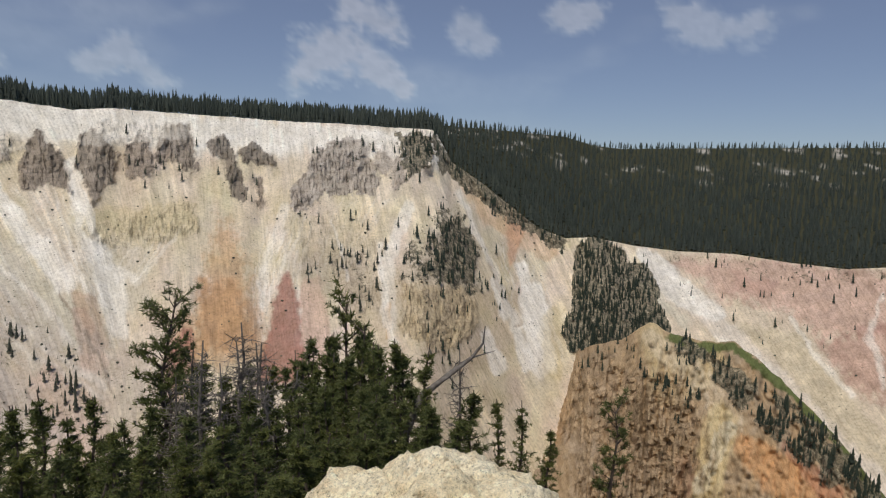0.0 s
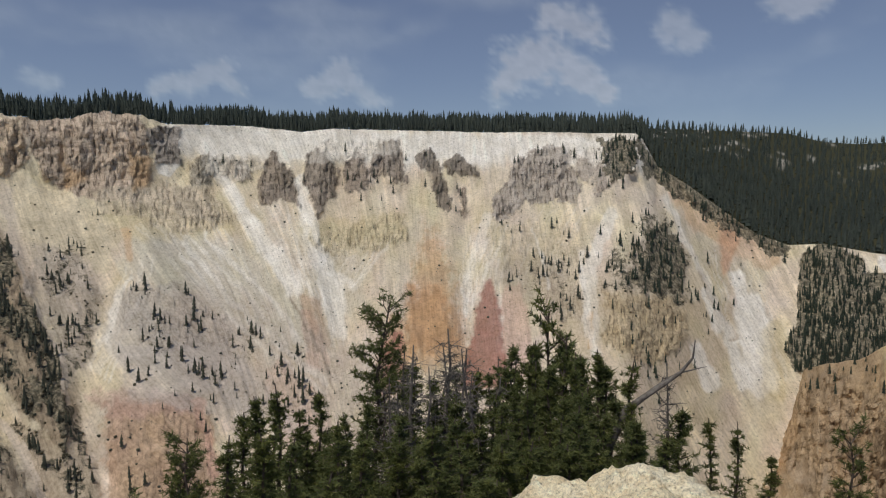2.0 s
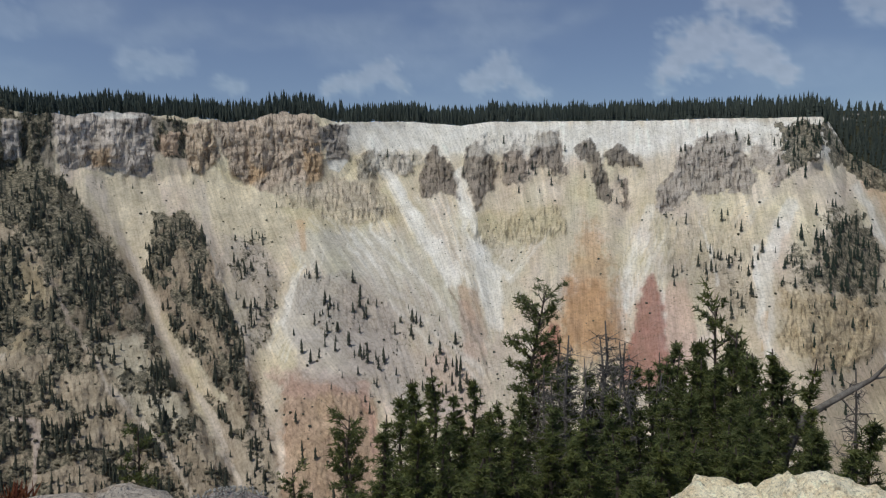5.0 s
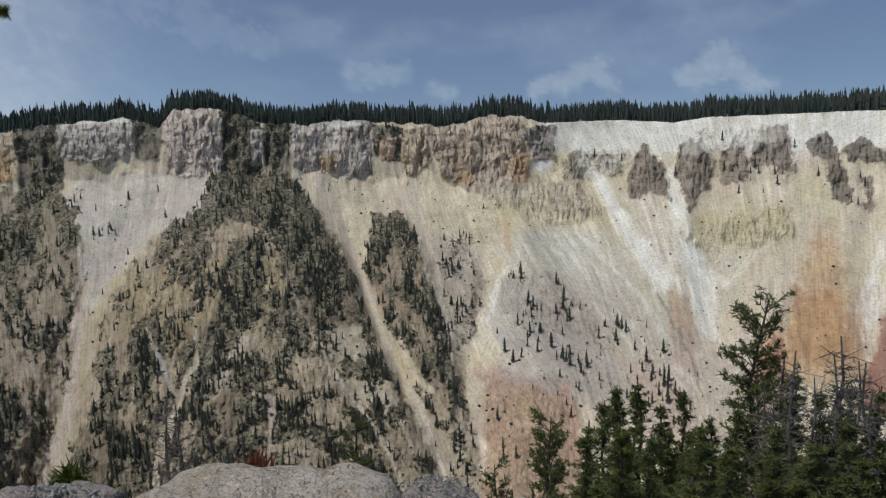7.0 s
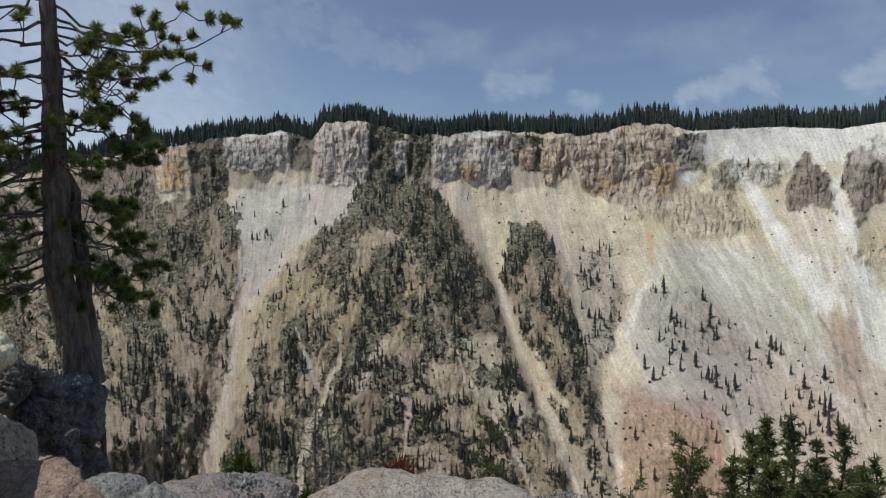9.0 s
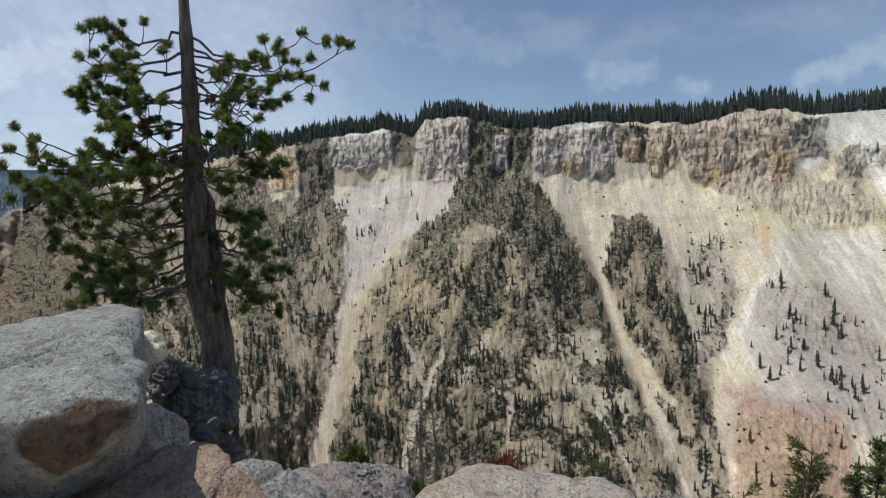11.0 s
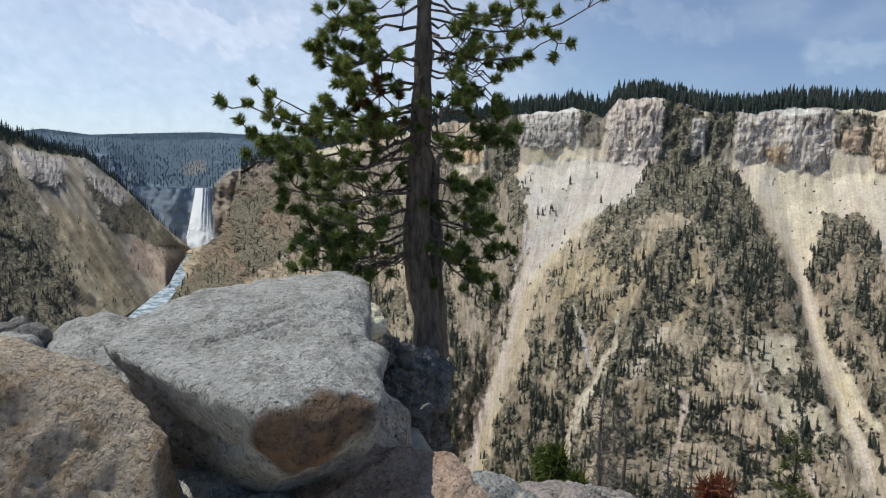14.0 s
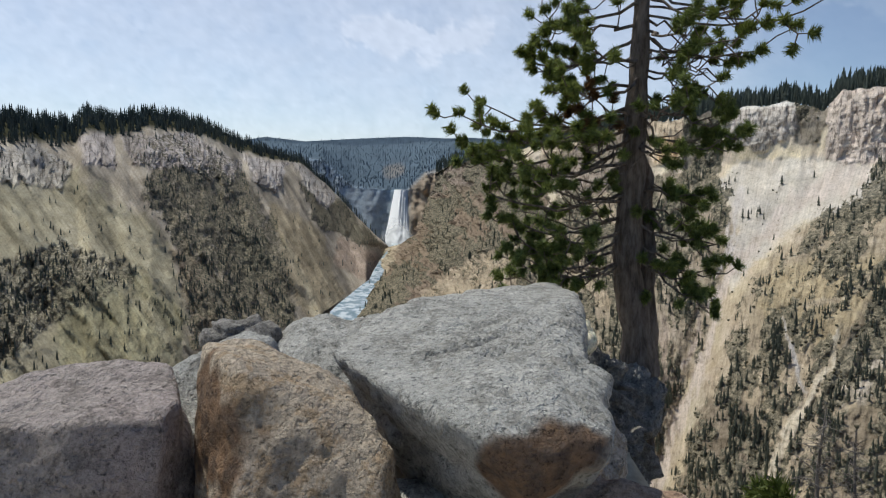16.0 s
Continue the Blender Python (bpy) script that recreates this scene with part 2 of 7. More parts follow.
rim = rim + (0.16 + 0.5 * smooth(36, 40, yaws)) * (fbm(yaws * 1.9, yaws * 0, 4, 5, 0.6) - 0.5) * smooth(-5, 5, yaws)
rim_far = knots(top_yaw, (-38, 720), (-20, 690), (-8, 650), (2, 620), (20, 600), (60, 600), (70, 630), (80, 700), (90, 900), (95, 1150), (98, 1300))
cliff = knots(yaws, (-38, 0.6), (-6, 0.7), (10, 4.6), (30, 4.6), (37, 4.4), (60, 4.4), (75, 4.0), (90, 3.8), (101, 3.4))   # height of the steep part, degrees
cliff = cliff * (0.70 + 0.6 * fbm(yaws * 0.55, yaws * 0, 3, 6))
slope = knots(top_yaw, (-38, 0.72), (0, 0.66), (60, 0.64), (80, 0.6), (90, 0.36), (94, 0.2), (98, 0.08))
foot = knots(top_yaw, (-38, -31), (88, -31), (92, -24), (98, -13))
el = rim[None] + (foot - rim)[None] * V[:, None] ** 1.15
# towards the falls the wall runs along the line of sight and ends at the river's bank
bank = knots(el.ravel(), (5, 97.6), (-0.5, 97.8), (-3, 98.4), (-5, 99.3), (-6, 100.5), (-6.5, 101.9), (-7.5, 102.3), (-8.8, 102.35), (-11.3, 104.0), (-14, 105.5), (-31, 108)).reshape(el.shape)
yaw = np.where(yaws[None] > 86, 86 + (yaws[None] - 86) * (bank - 86) / 15.0, yaws[None])


def profile(el, rim, far, cliff, slope, steep):
    """Distance of the wall under a height: a steep upper part, then one even slope."""
    top = EYE + np.tan(np.radians(rim)) * far
    r1 = (EYE - top + steep * far) / (steep - np.tan(np.radians(el)))
    fr = (EYE - top + steep * far) / (steep - np.tan(np.radians(rim - cliff)))
    fz = EYE + np.tan(np.radians(rim - cliff)) * fr
    r2 = (EYE - fz + slope * fr) / (slope - np.tan(np.radians(el)))
    return np.where(el > rim - cliff, r1, r2)


steep = knots(top_yaw, (-38, 1.0), (0, 1.0), (30, 1.15), (36, 2.4), (98, 2.4))
far = profile(el, rim[None], rim_far[None], cliff[None], slope[None], steep[None])


def evened(a, n):
    for _ in range(3):
        a = np.convolve(np.pad(a, n, mode="edge"), np.ones(2 * n + 1) / (2 * n + 1), "valid")
    return a


# the ragged cliff stands on an even slope of scree
apron = profile(el, evened(rim, 22)[None], rim_far[None], evened(cliff, 22)[None], slope[None], evened(steep, 22)[None])
below = smooth(-0.3, 1.6, (rim - cliff)[None] - el)
far = far * (1 - below) + apron * below

# towards the falls: each cross-section drops from the rim to the river's bank
oblique = np.arange(len(yaws))[yaws > 72]
steps = np.linspace(430, 1345, 130)
step_rim = knots(steps, (430, 30), (600, 62), (630, 70), (700, 80), (900, 90), (1150, 95), (1300, 97.6), (1345, 98.0))
step_bank = knots(steps, (430, 107), (700, 104.0), (885, 102.35), (1000, 102.4), (1180, 101.95), (1290, 100.7), (1345, 100.3))
step_top = EYE + np.tan(np.radians(np.interp(step_rim, top_yaw, rim))) * steps
step_low = knots(steps, (430, -190), (600, -150), (700, -141), (1345, -137))
hit = np.full((len(V), len(oblique)), 1345.0)
done = np.zeros(hit.shape, bool)
for k, r in enumerate(steps):
    u = (yaw[:, oblique] - step_rim[k]) / (step_bank[k] - step_rim[k])
    z = step_top[k] + (step_low[k] - step_top[k]) * np.sign(u) * np.abs(u) ** 0.75
    now = (z >= EYE + np.tan(np.radians(el[:, oblique])) * r) & ~done
    hit[now] = r
    done |= now
for _ in range(6):
    hit[1:-1] = (hit[:-2] + hit[2:] + 2 * hit[1:-1]) / 4
    hit[:, 1:-1] = (hit[:, :-2] + hit[:, 2:] + 2 * hit[:, 1:-1]) / 4
w = smooth(74, 86, yaws[oblique])[None]
far[:, oblique] = far[:, oblique] * (1 - w) + np.minimum(hit, 1345) * w

# edges of colour and growth wander a little
wy = yaw + 0.9 * (fbm(yaw * 0.9, el * 0.6, 4, 11) - 0.5) + 0.25 * (fbm(yaw * 5, el * 2, 3, 12) - 0.5)
we = el + 0.9 * (fbm(yaw * 0.8, el * 0.8, 4, 13) - 0.5)
lean = knots(yaw.ravel(), (-38, 0.7), (-10, 0.5), (10, 0.15), (18, 0.05), (28, 0.3), (36, 0.55), (44, 0.3), (55, 0.15), (66, -0.25), (76, -0.1), (86, 0.2), (100, 0.6)).reshape(yaw.shape)     # which way the runnels slant
sway = yaw - lean * el
rills = fbm(sway * 1.2, el * 0.16, 3, 20)
fine = fbm(sway * 2.3, el * 0.7, 2, 21)
tint = np.array(CREAM)[None, None] * (0.88 + 0.24 * fbm(yaw * 0.5, el * 0.5, 4, 14) + 0.16 * (rills - 0.5))[..., None]
threads = smooth(0.52, 0.72, fbm(sway * 2.6, el * 0.06, 2, 23)) * smooth(0.4, 0.6, fbm(yaw * 0.3, el * 0.3, 3, 24))
tint = tint * (1 + 0.28 * threads[..., None])
tint = tint * np.stack([np.ones_like(el), 1 + 0.10 * (fbm(yaw * 0.7, el * 0.4, 3, 15) - 0.6), 1 + 0.25 * (fbm(yaw * 0.6, el * 0.5, 3, 16) - 0.55)], -1)
tint = tint * (1 - np.array((0.27, 0.30, 0.34)) * (smooth(47, 55, yaw) * smooth(0.5, -5, el) * (0.45 + 0.75 * fbm(sway * 0.9, el * 0.5, 4, 27)))[..., None])
grow = np.zeros_like(el)        # how thickly it is grown over
bulge = np.zeros_like(el)       # spurs stand out, gullies lie back
crags = np.zeros_like(el)       # how rocky it is


kept = {}


def once(key, make):
    """A field over the sheet in hand, worked out once."""
    key = (key, id(yaw))
    if key not in kept:
        kept[key] = (make(), yaw)
    return kept[key][0]


def blurred(a, rows, cols):
    """A field with its steps rounded off."""
    for axis, n in ((0, rows), (1, cols)):
        for _ in range(3):
            pad = [(0, 0), (0, 0)]
            pad[axis] = (n + 1, n)
            c = np.cumsum(np.pad(a, pad, mode="edge"), axis=axis)
            a = (np.take(c, range(2 * n + 1, c.shape[axis]), axis) - np.take(c, range(0, c.shape[axis] - 2 * n - 1), axis)) / (2 * n + 1)
    return a


def lay(colour, strength, *points, edge=0.45, ragged=0.5, patchy=0.0):
    """Colours a band of the wall."""
    global tint
    m = band(wy, we, *points) + ragged * (fine - 0.5)
    m = strength * smooth(0, edge, m)
    if patchy:
        m = m * (1 - patchy + patchy * once("patchy", lambda: smooth(0.40, 0.54, fbm(sway * 1.6, el * 0.9, 5, 19, 0.6))))
    m = m[..., None]
    tint = tint * (1 - m) + np.array(colour) * (0.85 + 0.3 * fine[..., None]) * m


def plant(thick, *points, edge=0.4):
    global grow
    patch = once("patch", lambda: smooth(0.28, 0.52, fbm(yaw * 1.3, el * 0.8, 5, 17))) if thick < 1.5 else 1.0
    grow = np.maximum(grow, thick * patch * smooth(0, edge, band(wy, we, *points)))


def clear(amount, *points, edge=0.5):
    global grow
    grow = grow * (1 - amount * smooth(0, edge, band(wy, we, *points)))


def chute(colour, strength, bare, *points):
    """A run of loose scree down the wall."""
    lay(np.array(colour) * (0.90, 0.91, 0.95), strength, *points, edge=0.8, ragged=1.3)
    clear(bare, *points, edge=0.7)


def stand_out(height, *points, edge=1.0):
    global bulge
    bulge = bulge + height * smooth(0, edge, band(yaw, el, *points))


def inside(y, e, points):
    """How many degrees each place lies inside an outline; less than nothing outside."""
    best, odd = np.full(y.shape, 99.0), np.zeros(y.shape, bool)
    for (ya, ea), (yb, eb) in zip(points, points[1:] + points[:1]):
        dy, de = yb - ya, eb - ea
        t = np.clip(((y - ya) * dy + (e - ea) * de) / (dy * dy + de * de + 1e-9), 0, 1)
        best = np.minimum(best, np.hypot(y - ya - t * dy, e - ea - t * de))
        if abs(de) > 1e-9:
            odd ^= ((ea > e) != (eb > e)) & (y < ya + dy * (e - ea) / de)
    return np.where(odd, best, -best)


def area(*points, colour=None, strength=0.85, thick=0.0, craggy=0.0, out=0.0, edge=0.12, ragged=1.0):
    """An outlined stretch of the wall: its colour, how thickly it is grown over, how craggy it is and how far it stands out."""
    global tint, grow, crags, bulge
    lo, hi = min(p[0] for p in points) - 1.5, max(p[0] for p in points) + 1.5
    cols = np.nonzero((yaw.max(0) > lo) & (yaw.min(0) < hi))[0]
    c = slice(cols[0], cols[-1] + 1)
    rag = once("rag", lambda: fbm(yaw * 1.9, el * 1.5, 5, 34, 0.65) - 0.5)[:, c]
    m = smooth(-edge, edge, inside(yaw[:, c], el[:, c], list(points)) + ragged * rag)
    if colour is not None:
        k = once("stone", lambda: 0.86 + 0.55 * (fbm(yaw * 1.6, el * 2.2, 5, 30, 0.6) - 0.45) + 0.3 * (fbm(yaw * 0.6, el * 0.6, 3, 32) - 0.5))[:, c, None]
        tint[:, c] = tint[:, c] * (1 - strength * m[..., None]) + np.array(colour) * k * strength * m[..., None]
    if thick:
        grow[:, c] = np.maximum(grow[:, c], thick * m)
    else:
        grow[:, c] *= 1 - strength * m
    crags[:, c] = np.maximum(crags[:, c] * (1 - 0.7 * m), craggy * m)
    bulge[:, c] += out * m


def crag(strength, *points, colour=CRAG, edge=0.3, wander=0.0):
    """A grey crag that stands out of the slope."""
    global crags, tint
    m = smooth(0, edge, band(wy, we, *points) + once("tooth", lambda: 0.9 * (fbm(yaw * 3.2, el * 1.0, 4, 31, 0.6) - 0.5)) + wander * once("wander", lambda: fbm(yaw * 0.45, el * 0.35, 3, 33) - 0.5)) * strength
    crags = np.maximum(crags, m)
    k = once("crag", lambda: 0.84 + 0.8 * (fbm(yaw * 3.4, el * 1.1, 5, 30, 0.6) - 0.42) + 0.7 * (fbm(yaw * 0.8, el * 0.6, 3, 32) - 0.5))[..., None]
    tint = tint * (1 - m[..., None]) + np.array(colour) * k * m[..., None]


def fan(count, top_a, top_b, low_a, low_b, colour=WHITE, strength=0.45, wide=0.16):
    """Thin runs of pale scree between two lines."""
    r = random.Random(count)
    for k in range(count):
        u, v = (k + r.random()) / count, (k + r.random()) / count
        a = [p + (q - p) * u for p, q in zip(top_a, top_b)]
        b = [p + (q - p) * v for p, q in zip(low_a, low_b)]
        lay(colour, strength * r.uniform(0.5, 1.0), (*a, wide * 0.5), (*b, wide * r.uniform(0.6, 1.4)), edge=0.9, ragged=0.25)


# white cap under the rim and its chutes
lay(WHITE, 0.85, (37.34, 4.20, 1.88), (28.09, 3.83, 2.11), (19.10, 3.59, 2.11), (10.79, 3.50, 1.88), (1.06, 2.86, 2.11), (4.25, 3.03, 2.11), (1.00, 2.89, 1.64), edge=0.6)
lay(GREYGREEN, 0.55, (39.87, -4.78, 2.82), (32.87, -7.26, 3.29), (29.12, -11.02, 2.35))
lay(GREYGREEN, 0.4, (25.36, -4.98, 2.35), (25.36, -8.22, 2.82))
lay(WHITE, 0.65, (35.06, 2.57, 0.56), (32.79, -2.10, 0.85), (30.72, -4.94, 0.85), (29.10, -7.76, 1.03))
lay(WHITE, 0.6, (28.34, 1.08, 0.47), (27.67, -3.57, 0.75), (26.05, -7.30, 1.03), (25.60, -11.46, 0.94))
lay(WHITE, 0.5, (37.51, -3.90, 0.23), (32.90, -10.07, 0.33), (26.78, -15.58, 0.38))
lay(WHITE, 0.5, (36.10, -3.46, 0.19), (30.52, -9.15, 0.28), (28.19, -12.86, 0.28))
lay(YELLOW, 0.45, (43.50, -2.84, 1.88), (34.67, -2.08, 1.41))
lay(YELLOW, 0.45, (26.74, -3.57, 1.41), (20.82, -3.14, 1.64))
lay(ORANGE, 0.42, (41.58, -2.88, 0.56), (41.18, -5.21, 0.56))
lay((0.54, 0.49, 0.31), 0.5, (42.55, -1.70, 1.31), (35.60, -1.83, 1.41), patchy=0.8)
lay((0.54, 0.49, 0.31), 0.5, (27.20, -3.57, 0.85), (20.37, -3.51, 0.94), patchy=0.8)
fan(12, (41.02, -2.65), (34.78, -2.07), (31.96, -13.73), (27.97, -13.23))
fan(7, (24.06, -3.82), (20.04, -3.60), (26.12, -8.18), (23.60, -7.69))
fan(7, (14.60, -2.94), (10.74, -2.72), (15.88, -10.57), (14.46, -10.49))
fan(6, (42.00, -5.90), (39.63, -5.26), (44.55, -13.01), (43.18, -14.44))
fan(6, (30.21, -0.30), (27.47, -1.27), (27.04, -12.76), (25.21, -12.72))
fan(10, (21.67, -5.41), (19.52, -4.94), (23.41, -11.76), (21.18, -12.13), colour=CREAM)
fan(8, (32.19, -0.88), (28.72, -1.63), (27.76, -8.68), (25.47, -8.78))
fan(8, (14.18, -2.73), (10.60, -2.67), (15.49, -10.87), (12.35, -10.93))
fan(7, (8.79, -1.24), (4.17, -1.13), (10.56, -6.82), (7.79, -7.26), strength=0.35)
fan(8, (-4.36, -4.64), (-8.15, -6.37), (-6.59, -14.28), (-10.33, -14.05))
# orange and red cones
lay(ORANGE, 0.10, (18.56, 1.80, 0.38), (18.26, -2.70, 0.66), edge=0.9)
lay(ORANGE, 0.4, (20.77, -10.91, 0.94), (21.19, -15.42, 1.88))
lay(PINK, 0.5, (10.91, -8.75, 1.17), (10.38, -13.86, 1.64))
lay(RED, 0.6, (20.53, -11.80, 0.47), (21.66, -14.54, 0.85))
lay(PINK, 0.45, (28.17, -10.09, 0.56), (27.25, -13.77, 1.17))
lay(WHITE, 0.4, (14.87, -8.03, 0.23), (15.08, -13.34, 0.33))
lay(WHITE, 0.35, (11.93, -8.80, 0.23), (11.83, -13.12, 0.33))
lay(WHITE, 0.4, (13.09, -2.26, 0.56), (14.46, -6.69, 0.56), (15.04, -10.70, 0.38))
lay(WHITE, 0.55, (3.19, -1.83, 0.75), (4.82, -6.36, 0.66), (4.47, -11.67, 0.66))
# orange wall under the grove
lay(PINK, 0.5, (30.11, -15.16, 1.88), (27.76, -20.05, 2.82))
lay((0.56, 0.525, 0.48), 0.6, (41.43, -10.77, 2.82), (35.81, -12.80, 2.82), (33.00, -16.50, 1.41))
# far right shoulder of the wall
lay(BROWN, 0.3, (3.97, -10.93, 4.23), (-5.51, -10.66, 3.29), (1.03, -14.57, 4.23))
lay(BRUSH, 0.12, (-0.10, -3.36, 1.88), (1.24, -6.21, 2.82), (-1.62, -7.07, 1.88))
lay(BRUSH, 0.3, (10.56, -6.82, 1.88), (7.77, -8.19, 2.35))
lay(ORANGE, 0.4, (-1.88, -0.04, 0.94), (-4.28, -2.31, 1.41), (-8.56, -4.96, 1.17))
lay(WHITE, 0.75, (-6.53, -6.43, 0.56), (-7.85, -10.55, 1.41), (-8.47, -14.18, 1.41))
lay(YELLOW, 0.4, (-9.25, -10.48, 0.94), (-9.42, -14.57, 1.17))
lay(WHITE, 0.7, (-4.24, -7.92, 0.47), (-6.00, -11.10, 0.75), (-7.32, -14.70, 0.66))
lay(WHITE, 0.7, (-3.67, -12.13, 0.66), (-4.72, -14.83, 0.94))
lay(BROWN, 0.6, (-3.96, -6.53, 0.23), (-6.23, -11.09, 0.42))
lay(OCHRE, 0.5, (4.74, -10.02, 0.28), (4.60, -12.79, 0.28))
# pink wall down the canyon
lay(CREAM, 0.8, (-20.29, -9.67, 0.94), (-27.19, -11.48, 1.88), (-31.11, -14.92, 1.41), (-33.73, -18.23, 1.41))
lay(WHITE, 0.85, (-16.19, -5.06, 0.66), (-18.93, -8.02, 0.75), (-22.82, -10.73, 0.94), (-27.39, -14.34, 0.94), (-33.85, -19.69, 2.35))
lay(GREYGREEN, 0.6, (-16.74, -7.28, 0.66), (-19.47, -10.18, 0.94))
# grey crags of the white cap
area((36.6, 2.5), (36.0, 3.0), (35.4, 2.5), (35.3, 0.9), (35.8, 0.4), (36.5, 1.1), colour=(0.38, 0.33, 0.25), strength=0.9, craggy=1.0, out=0.008, edge=0.07, ragged=1.1)
area((33.5, 2.2), (32.9, 2.7), (32.3, 2.1), (32.1, 0.9), (33.1, 0.8), colour=(0.46, 0.41, 0.34), strength=0.9, craggy=1.0, out=0.008, edge=0.07, ragged=1.1)
area((31.8, -1.0), (31.6, 1.0), (31.0, 2.4), (30.5, 3.1), (30.1, 2.4), (29.5, 2.2), (28.9, 1.5), (28.6, 0.2), (28.4, -1.4), (29.3, -1.0), (30.2, -0.5), (30.8, -1.1), colour=(0.29, 0.25, 0.21), strength=0.9, craggy=1.0, out=0.008, edge=0.07, ragged=1.1)
area((28.3, 1.1), (28.1, 2.4), (27.4, 3.1), (26.9, 3.5), (26.0, 2.5), (25.4, 1.6), (25.5, -0.4), (26.5, -0.9), (27.1, -2.2), (27.7, -0.3), (28.2, 0.6), colour=(0.29, 0.25, 0.21), strength=0.9, craggy=1.0, out=0.008, edge=0.07, ragged=1.1)
area((25.0, 1.2), (24.6, 2.5), (24.0, 3.3), (23.3, 2.9), (22.8, 1.7), (23.2, 0.2), (24.2, -0.3), (24.9, 0.2), colour=(0.33, 0.285, 0.24), strength=0.9, craggy=1.0, out=0.008, edge=0.07, ragged=1.1)
area((22.9, 1.9), (22.4, 3.0), (22.0, 3.8), (21.0, 4.2), (20.2, 3.9), (19.8, 2.7), (19.7, 0.7), (20.6, 0.4), (21.3, 1.6), (22.0, 1.1), (22.6, 1.1), colour=(0.29, 0.25, 0.21), strength=0.9, craggy=1.0, out=0.008, edge=0.07, ragged=1.1)
area((19.2, 2.7), (18.5, 3.5), (17.8, 3.4), (17.3, 2.5), (16.8, 1.4), (15.9, -0.9), (16.4, -1.7), (17.2, -1.3), (17.6, 0.3), (17.8, 1.5), (18.7, 1.8), colour=(0.25, 0.22, 0.185), strength=0.9, craggy=1.0, out=0.008, edge=0.07, ragged=1.1)
area((16.7, 2.3), (16.0, 2.9), (15.3, 2.8), (14.5, 2.1), (13.7, 1.5), (13.9, 1.1), (15.3, 1.2), (16.4, 1.4), colour=(0.25, 0.22, 0.185), strength=0.9, craggy=1.0, out=0.008, edge=0.07, ragged=1.1)
area((15.4, -0.2), (15.0, 0.3), (14.7, -0.9), (14.7, -2.4), (15.2, -2.3), colour=(0.36, 0.31, 0.26), strength=0.9, craggy=1.0, out=0.008, edge=0.07, ragged=1.1)
area((12.8, -2.1), (12.4, -0.2), (11.5, 1.0), (10.9, 2.2), (9.3, 3.3), (8.4, 3.8), (7.0, 3.5), (6.1, 2.0), (5.5, 0.2), (6.1, -0.9), (8.4, -0.9), (10.3, -1.2), (11.4, -2.3), (12.4, -2.6), colour=(0.42, 0.38, 0.335), strength=0.9, craggy=1.0, out=0.008, edge=0.07, ragged=1.1)
area((5.9, 2.6), (5.1, 3.0), (4.5, 1.6), (5.3, 0.8), (5.9, 1.5), colour=(0.40, 0.35, 0.30), strength=0.9, craggy=1.0, out=0.008, edge=0.07, ragged=1.1)
area((4.6, 1.6), (3.8, 2.4), (3.2, 0.2), (4.3, -0.6), colour=(0.40, 0.35, 0.30), strength=0.9, craggy=1.0, out=0.008, edge=0.07, ragged=1.1)
area((2.4, 3.7), (1.4, 4.1), (1.1, 2.1), (2.1, 1.6), colour=(0.46, 0.41, 0.36), strength=0.9, craggy=1.0, out=0.008, edge=0.07, ragged=1.1)
area((24.2, -3.4), (20.5, -2.7), (19.8, -3.8), (22.4, -4.8), (25.1, -4.8), colour=(0.56, 0.49, 0.34), strength=0.5, craggy=0.7, edge=0.15, ragged=1.0)
# ridges grown over with brush and small conifers
area((91.0, -5.4), (87.4, -1.6), (81.2, 0.4), (75.7, 0.6), (73.9, -3.3), (74.7, -9.1), (75.8, -14.3), (77.2, -17.6), (78.8, -26.9), (92.0, -24.1), colour=(0.34, 0.29, 0.22), thick=0.95, craggy=0.55, edge=0.4, ragged=2.2)
area((64.8, 1.2), (59.2, 0.6), (57.4, -2.2), (54.6, -6.0), (53.2, -11.1), (51.3, -15.1), (48.5, -20.3), (46.2, -28.3), (78.2, -27.0), (76.1, -18.5), (74.2, -12.7), (72.7, -7.4), (69.4, -3.4), (66.7, -1.1), colour=(0.43, 0.36, 0.265), thick=0.9, craggy=0.55, out=0.05, edge=0.35, ragged=2.0)
area((71.3, -6.5), (62.1, -4.5), (58.8, -6.9), (61.3, -11.5), (68.8, -12.1), (72.3, -9.7), colour=(0.43, 0.355, 0.215), strength=0.6, thick=0.72, craggy=0.55, edge=0.6, ragged=2.5)
area((64.7, 2.5), (58.7, 1.1), (55.5, -4.1), (54.1, -7.8), (57.4, -9.7), (59.3, -5.4), (62.1, -2.6), (64.8, -2.1), (66.7, -3.4), (66.0, -0.7), colour=(0.26, 0.225, 0.165), thick=1.5, craggy=0.55, edge=0.3, ragged=1.6)
area((58.3, -5.9), (54.6, -6.9), (53.7, -11.1), (57.5, -12.0), (62.6, -9.6), (65.1, -13.2), (66.9, -11.3), (64.5, -7.7), (61.2, -9.6), colour=(0.25, 0.21, 0.155), thick=1.25, craggy=0.55, edge=0.3, ragged=2.0)
area((62.7, -15.5), (65.1, -15.4), (67.0, -17.6), (67.3, -28.3), (62.5, -28.6), (62.8, -20.4), colour=(0.25, 0.21, 0.155), thick=1.2, craggy=0.55, edge=0.3, ragged=2.0)
area((76.1, -18.1), (73.8, -16.2), (70.8, -18.2), (72.0, -27.9), (77.8, -27.1), colour=(0.24, 0.20, 0.15), thick=1.2, craggy=0.55, edge=0.3, ragged=2.0)
